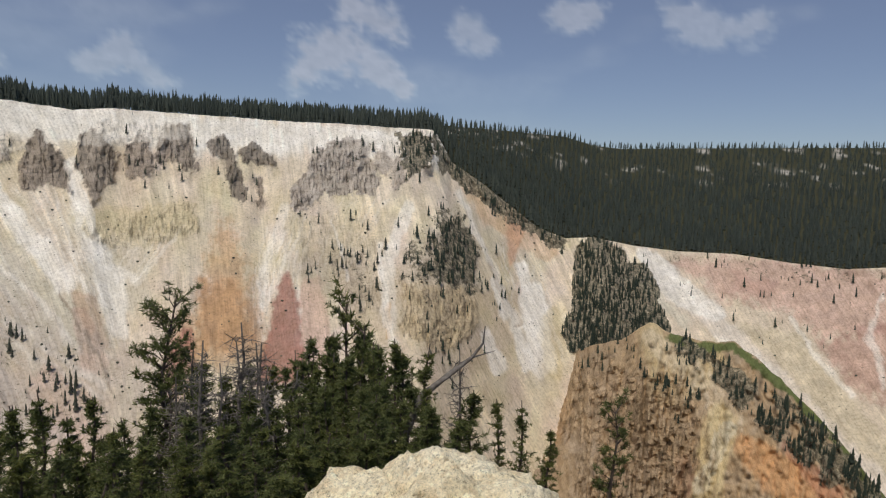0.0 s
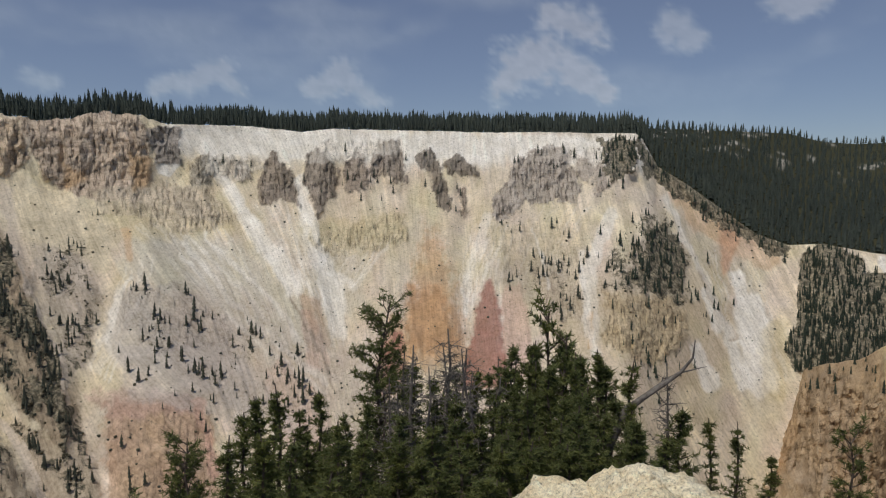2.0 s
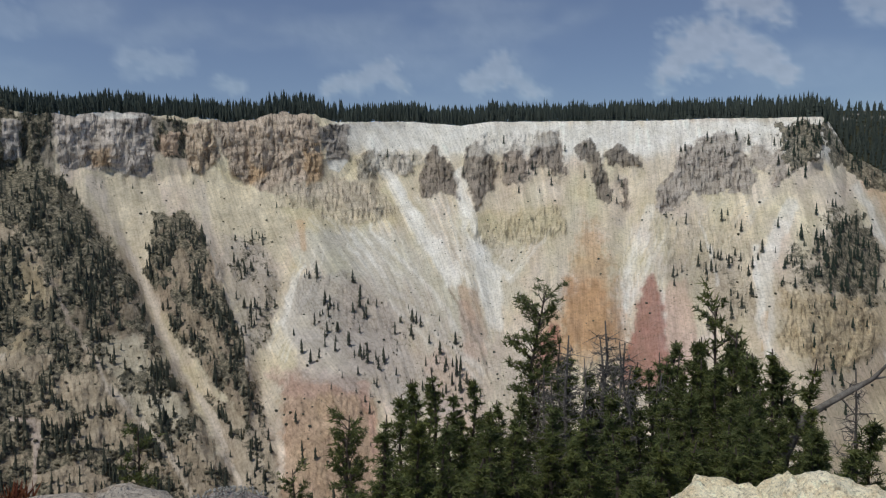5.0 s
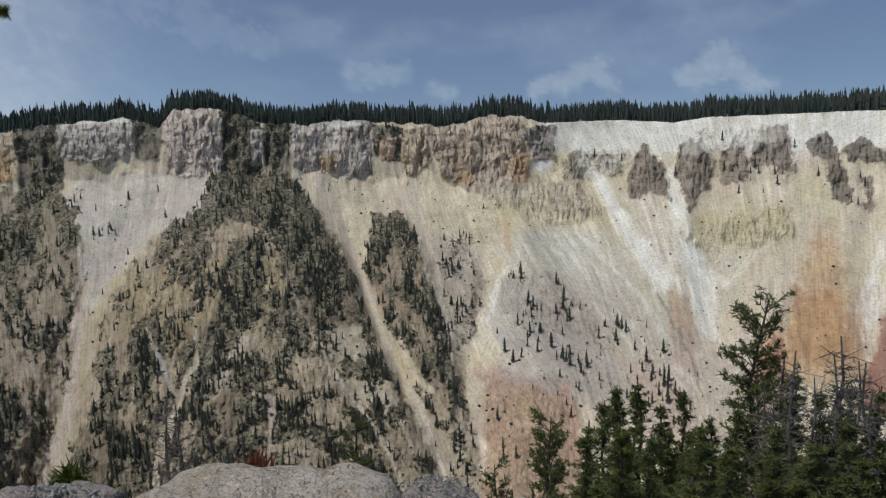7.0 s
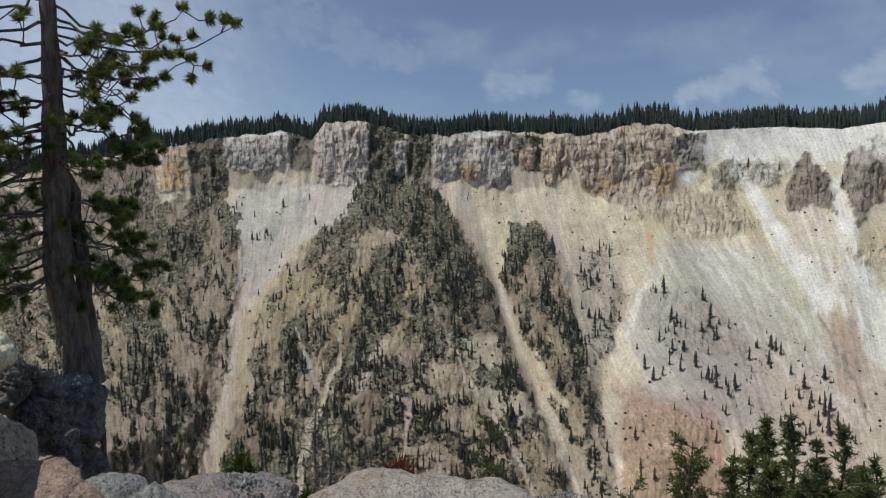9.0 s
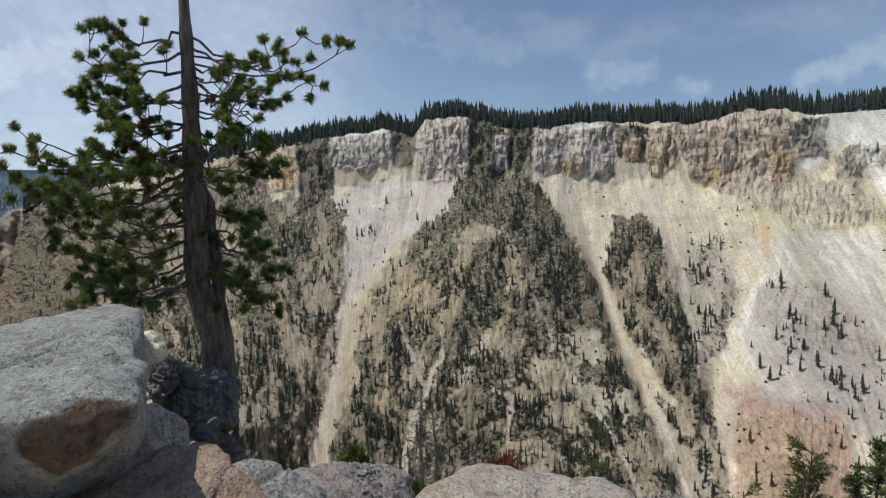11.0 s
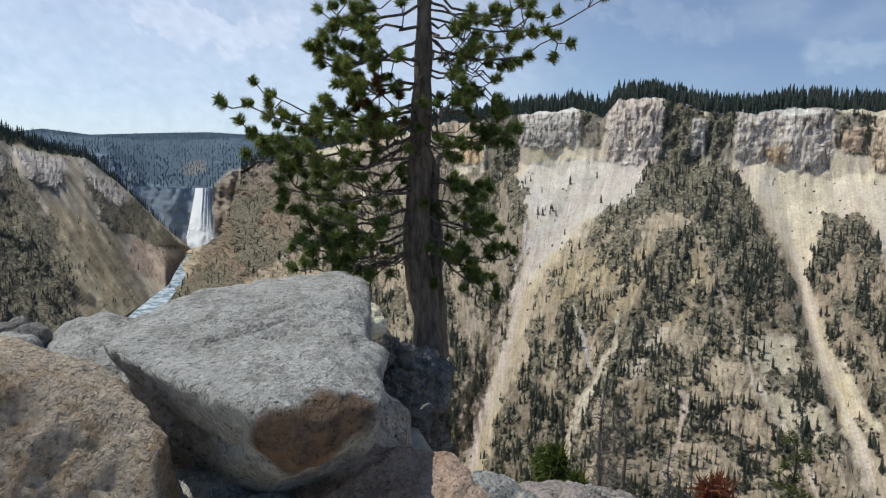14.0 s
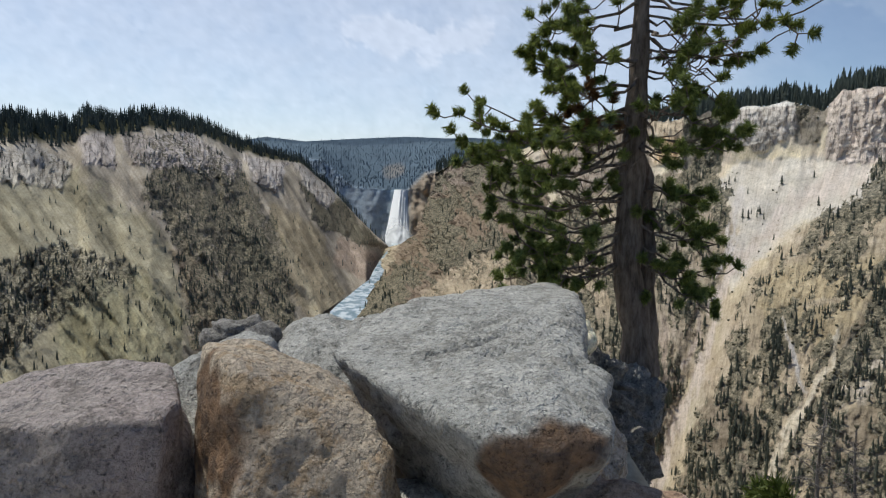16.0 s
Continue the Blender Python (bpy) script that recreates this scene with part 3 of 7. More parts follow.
area((52.7, -2.0), (49.9, -2.0), (48.5, -5.0), (47.5, -8.7), (46.2, -12.3), (45.7, -15.8), (46.0, -19.3), (49.7, -13.8), (51.3, -11.5), (52.5, -8.8), (53.4, -6.4), colour=(0.33, 0.265, 0.19), thick=1.0, craggy=0.55, out=0.03, edge=0.2, ragged=1.1)
area((53.0, -17.0), (48.8, -22.4), (45.2, -28.2), (49.9, -28.5), (52.8, -21.3), colour=(0.36, 0.30, 0.22), thick=0.9, craggy=0.55, edge=0.3, ragged=1.6)
area((47.6, -3.6), (44.5, -4.1), (43.0, -7.7), (44.2, -12.2), (45.7, -13.6), (47.5, -8.7), colour=(0.50, 0.44, 0.37), strength=0.7, thick=0.45, craggy=0.15, edge=0.3, ragged=2.0)
area((45.5, -14.1), (44.8, -18.4), (43.5, -24.1), (43.0, -28.0), (46.2, -28.3), (48.8, -19.0), (49.9, -15.6), (46.2, -18.5), colour=(0.46, 0.385, 0.29), strength=0.8, thick=0.45, craggy=0.2, edge=0.3, ragged=1.8)
area((57.5, -11.1), (54.1, -11.1), (52.7, -14.7), (49.9, -18.6), (52.5, -19.2), (55.1, -16.1), colour=(0.60, 0.54, 0.41), strength=0.8, thick=0.2, craggy=0.2, edge=0.3, ragged=1.5)
area((66.0, -11.3), (62.7, -11.4), (64.2, -15.5), (67.0, -16.7), colour=(0.57, 0.51, 0.43), strength=0.7, thick=0.25, craggy=0.55, edge=0.3, ragged=2.0)
# cones of pale scree under the cliffs
area((74.2, 1.2), (68.4, 1.6), (64.8, 0.9), (64.4, -0.8), (66.7, -2.1), (70.1, -3.4), (72.7, -6.7), (74.0, -8.5), (74.5, -7.3), (73.7, -4.2), (75.5, -0.1), colour=(0.66, 0.615, 0.55), thick=0.14, edge=0.25, ragged=1.0)
area((57.4, 1.3), (52.4, 0.8), (51.5, -2.0), (52.9, -4.1), (53.3, -7.8), (54.3, -5.5), (55.9, -2.2), colour=(0.70, 0.62, 0.47), thick=0.06, edge=0.15, ragged=0.7)
area((50.1, 1.2), (45.8, 0.2), (43.2, -1.6), (41.8, -3.2), (43.0, -6.8), (44.7, -4.6), (47.8, -3.6), (48.8, -2.3), colour=(0.72, 0.635, 0.47), thick=0.06, edge=0.3, ragged=1.0)
area((85.1, 0.4), (83.2, 1.3), (79.6, 1.0), (81.3, 0.3), (85.2, -2.1), colour=(0.68, 0.60, 0.46), thick=0.05, edge=0.15, ragged=0.6)
# chutes between the ridges
chute((0.64, 0.55, 0.465), 0.8, 0.95, (66.6, 0.5, 1.41), (70.3, -2.2, 1.13), (72.6, -4.8, 0.85), (74.4, -7.5, 0.52), (75.1, -10.0, 0.47), (75.4, -12.6, 0.47), (76.4, -15.8, 0.66), (77.8, -20.4, 0.85), (79.5, -26.8, 1.03))
chute((0.60, 0.55, 0.50), 0.7, 0.8, (73.8, -1.0, 0.56), (74.3, -4.2, 0.42), (75.0, -7.3, 0.33))
chute((0.67, 0.585, 0.475), 0.8, 0.95, (56.6, 0.4, 0.85), (55.6, -2.2, 0.61), (54.0, -5.7, 0.52), (52.7, -9.7, 0.42), (51.8, -12.9, 0.56), (49.9, -16.2, 0.47), (48.0, -20.1, 0.42), (47.0, -23.6, 0.38), (45.7, -28.2, 0.38))
chute((0.65, 0.58, 0.44), 0.8, 0.95, (66.8, -10.8, 0.19), (67.0, -13.6, 0.42), (68.6, -16.4, 0.56), (70.0, -20.0, 0.52), (70.7, -23.0, 0.52), (72.0, -27.9, 0.56))
chute((0.50, 0.48, 0.45), 0.8, 0.9, (70.4, -10.2, 0.14), (69.5, -13.4, 0.28), (68.6, -15.5, 0.42))
chute((0.58, 0.48, 0.40), 0.75, 0.85, (62.8, -16.0, 0.28), (61.2, -16.5, 0.33), (61.6, -20.4, 0.33), (62.2, -22.9, 0.33))
chute((0.62, 0.54, 0.43), 0.7, 0.8, (57.5, -11.5, 0.23), (56.0, -15.3, 0.42), (53.5, -18.7, 0.38), (51.1, -22.5, 0.38), (49.0, -28.5, 0.38))
chute((0.66, 0.575, 0.46), 0.75, 0.9, (49.1, 0.1, 0.56), (48.6, -4.1, 0.33), (47.6, -8.3, 0.23), (46.1, -12.3, 0.23), (45.8, -15.4, 0.19))
chute((0.46, 0.37, 0.29), 0.6, 0.6, (78.9, -11.4, 0.28), (78.7, -15.7, 0.42), (79.6, -20.2, 0.47))
chute((0.55, 0.46, 0.39), 0.6, 0.7, (76.4, -9.0, 0.28), (76.3, -12.5, 0.28), (77.3, -15.0, 0.28))
chute((0.52, 0.44, 0.36), 0.6, 0.7, (59.8, -6.8, 0.38), (58.6, -9.7, 0.33), (57.5, -12.0, 0.23))
chute((0.48, 0.40, 0.31), 0.55, 0.6, (79.9, -6.1, 0.23), (78.8, -8.8, 0.28), (78.0, -12.4, 0.28))
chute((0.50, 0.43, 0.33), 0.5, 0.5, (68.7, -9.4, 0.38), (66.8, -8.5, 0.38), (64.9, -6.7, 0.28))
# cliffs: buttresses with wooded clefts between them
area((78.5, 4.7), (75.3, 5.2), (75.3, 0.3), (78.2, 0.4), colour=(0.25, 0.225, 0.185), thick=0.9, craggy=0.5, edge=0.12, ragged=0.6)
area((70.6, 5.4), (68.3, 5.4), (68.8, 2.6), (70.5, 2.5), colour=(0.25, 0.225, 0.185), thick=1.0, craggy=0.5, edge=0.12, ragged=0.6)
area((64.4, 6.3), (61.2, 6.1), (61.0, 1.4), (64.4, 1.2), colour=(0.25, 0.225, 0.185), thick=1.7, craggy=0.5, edge=0.12, ragged=0.6)
area((61.1, 5.5), (58.7, 5.5), (59.0, 1.0), (61.1, 1.1), colour=(0.25, 0.225, 0.185), thick=1.2, craggy=0.5, edge=0.12, ragged=0.6)
area((52.6, 5.4), (49.8, 5.0), (50.0, 2.3), (51.3, 2.2), (52.3, 2.8), colour=(0.25, 0.225, 0.185), thick=1.0, craggy=0.5, edge=0.12, ragged=0.6)
area((89.2, 3.3), (85.3, 4.1), (81.5, 4.3), (78.3, 4.7), (78.1, 1.3), (80.0, 0.6), (83.2, 1.1), (85.4, 1.1), (88.7, 0.7), colour=(0.60, 0.50, 0.37), strength=0.95, craggy=1.0, out=0.012, edge=0.08, ragged=0.75)
area((75.6, 4.9), (73.6, 5.6), (70.6, 5.7), (70.5, 3.2), (72.4, 2.0), (75.4, 2.6), colour=(0.56, 0.52, 0.475), strength=0.95, craggy=1.0, out=0.012, edge=0.08, ragged=0.75)
area((68.6, 5.8), (67.7, 6.6), (64.6, 6.6), (64.0, 5.7), (64.3, 1.6), (65.7, 1.1), (68.4, 1.4), colour=(0.60, 0.525, 0.465), strength=0.95, craggy=1.0, out=0.02, edge=0.08, ragged=0.75)
area((62.0, 4.8), (60.9, 4.8), (60.9, 2.1), (62.0, 2.0), colour=(0.54, 0.50, 0.46), strength=0.95, craggy=1.0, out=0.008, edge=0.08, ragged=0.75)
area((58.9, 5.7), (52.4, 5.7), (52.3, 1.0), (54.0, 0.7), (55.0, 1.3), (57.3, 1.4), (58.8, 1.0), colour=(0.55, 0.50, 0.45), strength=0.95, craggy=1.0, out=0.012, edge=0.08, ragged=0.75)
area((52.0, 4.1), (50.5, 4.1), (50.5, 2.4), (51.9, 2.3), colour=(0.52, 0.40, 0.30), strength=0.95, craggy=1.0, out=0.008, edge=0.08, ragged=0.75)
area((50.1, 4.7), (48.1, 5.1), (47.5, 2.3), (48.9, 0.9), (49.9, 1.4), colour=(0.54, 0.44, 0.33), strength=0.95, craggy=1.0, out=0.01, edge=0.08, ragged=0.75)
area((48.1, 5.1), (45.4, 5.3), (43.7, 6.0), (40.9, 5.9), (39.8, 5.0), (39.5, 0.8), (40.5, -0.4), (43.2, -0.8), (45.8, 0.2), (46.7, 0.9), colour=(0.55, 0.46, 0.37), strength=0.95, craggy=1.0, out=0.016, edge=0.08, ragged=0.75)
# a gap between buttresses; its shadow is put into the dark grey
area((39.9, 4.8), (37.5, 4.8), (37.4, 2.0), (39.3, 2.1), colour=(0.33, 0.305, 0.28), strength=0.95, craggy=1.0, out=0.004, edge=0.08, ragged=0.75)
area((43.8, -0.1), (39.3, 0.7), (35.2, 0.2), (33.9, -2.3), (37.2, -2.4), (43.2, -1.7), colour=(0.60, 0.53, 0.41), strength=0.6, craggy=0.6, out=0.003, edge=0.08, ragged=0.75)
area((39.3, 0.2), (36.9, 0.3), (35.0, -1.8), (35.2, -2.5), (37.6, -1.9), colour=(0.50, 0.44, 0.36), strength=0.7, craggy=0.8, out=0.006, edge=0.08, ragged=0.75)
area((37.0, 2.1), (35.3, 3.1), (35.2, 0.5), (36.8, 0.3), colour=(0.48, 0.44, 0.36), strength=0.8, craggy=1.0, out=0.008, edge=0.08, ragged=0.75)
area((75.3, 4.9), (73.6, 5.5), (70.7, 5.6), (70.7, 5.3), (73.6, 5.1), colour=WHITE, strength=0.9, edge=0.06, ragged=0.15)
area((56.4, 5.4), (54.5, 5.6), (52.8, 5.2), (55.3, 5.0), colour=WHITE, strength=0.9, edge=0.06, ragged=0.15)
area((39.3, 2.1), (37.5, 2.0), (38.3, 1.0), (39.1, 1.3), colour=WHITE, strength=0.9, edge=0.06, ragged=0.15)
area((56.9, 2.9), (55.3, 2.9), (55.4, 1.6), (56.6, 1.5), colour=OCHRE, strength=0.5, craggy=0.9, edge=0.2, ragged=0.7)
area((45.6, 2.3), (43.6, 0.9), (45.4, -0.1), colour=OCHRE, strength=0.5, craggy=0.9, edge=0.2, ragged=0.7)
area((41.1, 2.9), (39.5, 2.6), (39.7, 0.2), (40.9, -0.0), colour=OCHRE, strength=0.5, craggy=0.9, edge=0.2, ragged=0.7)
area((80.0, 3.0), (78.5, 3.2), (78.6, 1.0), (80.2, 1.0), colour=OCHRE, strength=0.5, craggy=0.9, edge=0.2, ragged=0.7)
# the wall towards the falls
area((103.7, -15.7), (99.4, -10.6), (96.6, -8.2), (92.5, -5.8), (88.8, -3.1), (84.4, -1.2), (80.4, -1.1), (80.0, -10.2), (91.3, -11.8), (97.9, -15.7), colour=(0.46, 0.385, 0.28), strength=0.9, thick=0.45, craggy=0.6, edge=0.2, ragged=1.0)
area((107.4, -14.7), (101.4, -7.4), (99.6, -3.8), (98.9, -1.2), (96.4, 0.7), (91.7, 1.0), (88.4, -1.0), (88.6, -3.6), (92.2, -6.2), (96.2, -8.2), (99.2, -10.8), (103.7, -15.7), colour=(0.20, 0.155, 0.118), thick=1.0, craggy=0.9, edge=0.2, ragged=1.0)
area((100.1, 0.1), (96.8, 1.1), (92.7, 1.7), (89.0, 0.8), (82.8, 3.6), (80.7, 4.7), (80.4, -1.1), (87.0, -1.7), (91.7, -1.1), (96.3, -1.2), (99.3, -2.7), colour=(0.31, 0.26, 0.215), strength=0.9, thick=0.5, craggy=1.0, edge=0.15, ragged=0.7)
area((106.0, -13.8), (103.7, -10.2), (100.9, -7.8), (99.7, -9.2), (101.3, -12.0), (103.7, -15.7), colour=(0.22, 0.18, 0.135), thick=1.3, craggy=0.4, edge=0.2, ragged=0.8)
area((97.9, -2.2), (96.3, -2.1), (96.7, -4.0), (98.1, -4.5), colour=(0.16, 0.145, 0.11), thick=2.0, craggy=0.3, edge=0.15, ragged=0.5)
# ledges, brush and stains of the pale wall
area((27.8, -3.9), (24.2, -2.7), (19.9, -1.9), (19.6, -4.3), (22.4, -4.9), (26.0, -5.5), colour=(0.60, 0.53, 0.36), strength=0.55, craggy=0.7, edge=0.2, ragged=1.4)
area((39.7, -0.1), (35.4, 0.5), (33.6, -2.3), (35.5, -3.2), (39.8, -2.9), colour=(0.56, 0.49, 0.38), strength=0.6, craggy=0.8, edge=0.2, ragged=1.4)
area((36.0, 2.7), (31.7, 2.7), (31.2, 1.7), (33.4, 0.9), (35.8, 1.3), colour=(0.68, 0.64, 0.56), strength=0.6, craggy=0.7, edge=0.15, ragged=0.9)
area((26.9, 4.0), (20.2, 4.1), (19.9, 3.1), (27.8, 2.2), colour=(0.74, 0.70, 0.62), strength=0.5, craggy=0.5, edge=0.15, ragged=0.9)
area((11.8, 1.9), (1.4, 4.1), (1.2, 1.6), (4.3, -0.0), (5.8, 1.6), (7.2, 3.3), colour=(0.66, 0.60, 0.52), strength=0.4, craggy=0.5, thick=0.25, edge=0.2, ragged=1.2)
area((1.8, -6.6), (1.0, -3.8), (-1.1, -2.4), (-3.0, -5.0), (-2.7, -8.4), (0.9, -8.0), (3.6, -7.8), colour=(0.42, 0.36, 0.28), strength=0.6, thick=0.6, craggy=0.3, edge=0.3, ragged=1.5)
area((3.6, -8.2), (-2.3, -8.3), (-3.1, -11.7), (-0.3, -14.0), (3.4, -12.6), colour=(0.52, 0.42, 0.27), strength=0.7, craggy=0.7, thick=0.15, edge=0.3, ragged=1.5)
area((9.7, -5.5), (5.5, -4.9), (5.1, -10.4), (8.1, -11.0), colour=(0.55, 0.47, 0.37), strength=0.5, craggy=0.4, thick=0.3, edge=0.3, ragged=1.5)
area((13.1, -3.2), (8.4, -2.2), (4.7, -3.9), (5.5, -5.4), (12.0, -6.5), colour=(0.64, 0.56, 0.38), strength=0.4, craggy=0.35, edge=0.3, ragged=1.5)
area((43.4, -15.8), (37.7, -15.8), (35.7, -17.4), (34.6, -30.3), (44.2, -28.5), (43.4, -19.5), colour=(0.50, 0.335, 0.225), strength=0.75, craggy=0.4, thick=0.08, edge=0.4, ragged=1.8)
area((44.8, -15.0), (41.6, -14.8), (37.5, -15.8), (37.2, -17.2), (42.7, -17.0), colour=(0.53, 0.36, 0.31), strength=0.55, craggy=0.25, edge=0.4, ragged=1.6)
area((42.1, -7.5), (38.1, -6.9), (34.1, -10.5), (34.3, -12.6), (39.6, -12.1), (42.2, -10.0), colour=(0.45, 0.41, 0.37), strength=0.55, craggy=0.35, thick=0.26, edge=0.3, ragged=1.5)
area((42.6, -11.6), (34.3, -12.4), (30.9, -15.9), (28.3, -19.9), (34.0, -17.8), (41.6, -15.6), colour=(0.60, 0.545, 0.50), strength=0.6, thick=0.12, edge=0.4, ragged=1.6)
area((28.7, -8.4), (26.9, -8.9), (26.2, -13.0), (27.4, -12.3), colour=(0.56, 0.38, 0.26), strength=0.55, edge=0.2, ragged=0.7)
# a thin dark line down a gully
lay((0.27, 0.215, 0.16), 0.75, (29.7, -7.7, 0.14), (28.3, -10.7, 0.14), (26.9, -13.4, 0.19), (26.0, -16.1, 0.19), edge=0.6, ragged=0.3)
lay(PINK, 0.55, (36.9, -16.3, 0.47), (36.1, -18.8, 0.47), (35.7, -21.7, 0.42), edge=0.6)
lay(WHITE, 0.5, (41.3, -6.3, 0.19), (42.3, -8.4, 0.42), (43.1, -11.2, 0.42), edge=0.7, ragged=0.5)
lay(WHITE, 0.5, (38.4, -3.4, 0.14), (35.9, -7.8, 0.19), (31.8, -12.3, 0.23), (26.9, -16.5, 0.28), edge=0.7, ragged=0.5)
lay(WHITE, 0.5, (37.3, -3.4, 0.14), (34.3, -6.5, 0.19), (31.3, -10.6, 0.23), edge=0.7, ragged=0.5)
lay(WHITE, 0.5, (34.2, 0.9, 0.38), (32.1, -3.0, 0.47), (30.4, -6.1, 0.56), (29.6, -8.2, 0.56), edge=0.7, ragged=0.5)
lay(WHITE, 0.5, (28.5, 1.1, 0.28), (27.8, -2.5, 0.38), (26.5, -6.2, 0.47), (24.2, -8.0, 0.42), edge=0.7, ragged=0.5)
lay(WHITE, 0.5, (5.5, -4.9, 0.28), (4.9, -7.7, 0.38), (5.0, -10.4, 0.42), (4.1, -13.1, 0.47), edge=0.7, ragged=0.5)
lay(WHITE, 0.5, (9.3, -3.1, 0.14), (8.3, -5.4, 0.19), (8.0, -7.8, 0.19), edge=0.7, ragged=0.5)
lay(WHITE, 0.5, (-1.0, -0.6, 0.38), (-2.9, -4.1, 0.38), (-4.8, -8.0, 0.33), (-6.1, -11.0, 0.38), edge=0.7, ragged=0.5)
# orange and red cones of scree
area((18.3, -3.3), (17.7, -3.3), (16.0, -7.0), (15.2, -9.8), (14.2, -14.4), (20.9, -14.5), (20.0, -10.8), (19.2, -7.1), colour=(0.60, 0.37, 0.20), strength=0.62, edge=0.7, ragged=2.4)
area((19.6, -8.0), (16.7, -8.0), (15.5, -12.6), (20.0, -13.6), colour=(0.58, 0.33, 0.16), strength=0.6, edge=0.6, ragged=2.0)
area((13.1, -7.4), (12.7, -7.2), (11.8, -10.7), (11.2, -16.2), (15.4, -16.3), (14.5, -12.6), (13.8, -9.3), colour=(0.37, 0.165, 0.13), strength=0.8, edge=0.25, ragged=0.8)
area((21.4, -12.2), (20.5, -11.3), (20.0, -12.6), (20.4, -16.3), (22.3, -17.1), colour=(0.45, 0.24, 0.18), strength=0.6, edge=0.2, ragged=0.7)
area((-5.0, -1.8), (-6.0, -0.9), (-6.7, -3.1), (-5.8, -5.8), (-5.4, -7.1), (-5.1, -4.5), colour=(0.60, 0.36, 0.23), strength=0.75, edge=0.2, ragged=0.7)
area((1.4, -6.6), (0.9, -4.0), (-1.1, -2.6), (-3.0, -5.0), (-2.8, -8.2), (0.9, -7.8), thick=1.35, strength=0.9, craggy=0.3, edge=0.3, ragged=2.2)
# the wall down the canyon, and the trees along the shoulder
area((-15.3, -4.2), (-18.7, -4.5), (-23.6, -4.6), (-33.1, -5.1), (-34.4, -21.0), (-31.5, -19.5), (-25.3, -12.6), (-19.0, -9.8), (-16.7, -7.3), colour=(0.70, 0.60, 0.49), strength=0.6, edge=0.4, ragged=1.5)
area((-18.4, -5.6), (-24.0, -4.6), (-33.2, -5.3), (-33.5, -9.4), (-29.3, -10.4), (-27.0, -9.0), (-22.2, -8.0), colour=(0.60, 0.405, 0.335), strength=0.7, craggy=0.2, edge=0.5, ragged=2.2)
area((-29.0, -10.8), (-34.0, -8.2), (-34.5, -14.7), (-31.4, -13.7), colour=(0.46, 0.27, 0.225), strength=0.65, craggy=0.2, edge=0.5, ragged=1.8)
area((-22.9, -6.0), (-26.1, -6.6), (-25.4, -7.9), (-22.6, -7.7), colour=(0.52, 0.33, 0.27), strength=0.5, edge=0.4, ragged=1.4)
area((-23.2, -9.8), (-27.9, -10.2), (-30.7, -13.8), (-34.4, -17.3), (-34.6, -19.5), (-30.5, -16.6), (-26.5, -12.8), colour=(0.66, 0.58, 0.42), strength=0.75, edge=0.3, ragged=1.2)
area((-15.3, -4.3), (-17.3, -5.0), (-22.7, -9.4), (-21.6, -10.0), (-18.6, -8.9), (-16.3, -6.9), colour=WHITE, strength=0.8, edge=0.15, ragged=0.7)
area((1.3, 4.1), (-0.4, 2.5), (-3.7, 0.2), (-7.1, -2.5), (-10.1, -4.2), (-9.7, -5.3), (-6.2, -3.4), (-2.8, -1.0), (0.7, 1.1), thick=1.3, strength=0.9, edge=0.2, ragged=1.6)
area((4.3, 4.2), (1.3, 4.3), (1.0, 1.7), (3.3, 0.3), thick=1.3, strength=0.9, craggy=0.3, edge=0.2, ragged=1.8)
lay(WHITE, 0.5, (-17.3, -5.2, 0.28), (-19.3, -7.5, 0.28), (-21.9, -9.7, 0.28), edge=0.8, ragged=0.8)
lay(WHITE, 0.5, (-27.0, -9.0, 0.19), (-28.7, -11.3, 0.28), (-31.1, -14.1, 0.28), edge=0.8, ragged=0.8)
lay(WHITE, 0.5, (-32.6, -6.8, 0.19), (-32.1, -10.0, 0.38), (-33.3, -13.0, 0.38), edge=0.8, ragged=0.8)
plant(0.30, (40.42, -8.03, 1.41), (38.61, -10.87, 3.29), (34.87, -13.74, 2.35), (29.63, -14.70, 0.94))
plant(0.10, (47.59, -4.10, 1.88), (44.15, -8.82, 1.88))
plant(0.14, (23.53, 1.46, 4.23), (18.20, 0.45, 3.76), (34.59, 2.57, 2.35))
plant(0.25, (3.30, 1.67, 2.35), (8.39, 2.89, 1.41))
plant(0.10, (10.59, -3.59, 2.82), (5.97, -4.44, 2.82))
plant(0.35, (9.18, -7.27, 2.35), (7.76, -9.58, 2.35))
plant(0.55, (-0.10, -3.36, 1.88), (1.25, -5.74, 2.82), (-2.10, -7.53, 1.88))
plant(0.5, (0.55, 3.59, 1.17), (-1.86, 0.42, 1.03), (-4.75, -2.29, 1.03), (-8.06, -4.05, 1.03))
plant(0.18, (-5.33, -5.54, 2.82), (-0.86, -13.61, 3.76))
lay((0.46, 0.395, 0.335), 0.6, (35.12, -11.32, 5.16), (31.15, -14.09, 5.63), (24.82, -17.20, 5.63), patchy=0.4)
plant(0.3, (32.52, -13.15, 3.76), (29.02, -15.93, 3.76))
plant(3.0, (-12.71, -6.15, 2.35), (-13.80, -10.19, 3.76), (-12.06, -11.67, 2.35), edge=0.25)
plant(2.0, (-15.43, -7.36, 1.88), (-17.82, -11.21, 1.03), edge=0.3)
plant(0.35, (-14.42, -4.70, 0.85), (-20.86, -5.23, 0.75), (-26.80, -5.67, 0.75), (-32.77, -5.56, 0.85))
plant(0.10, (-21.01, -7.85, 2.82), (-28.87, -8.80, 3.76))
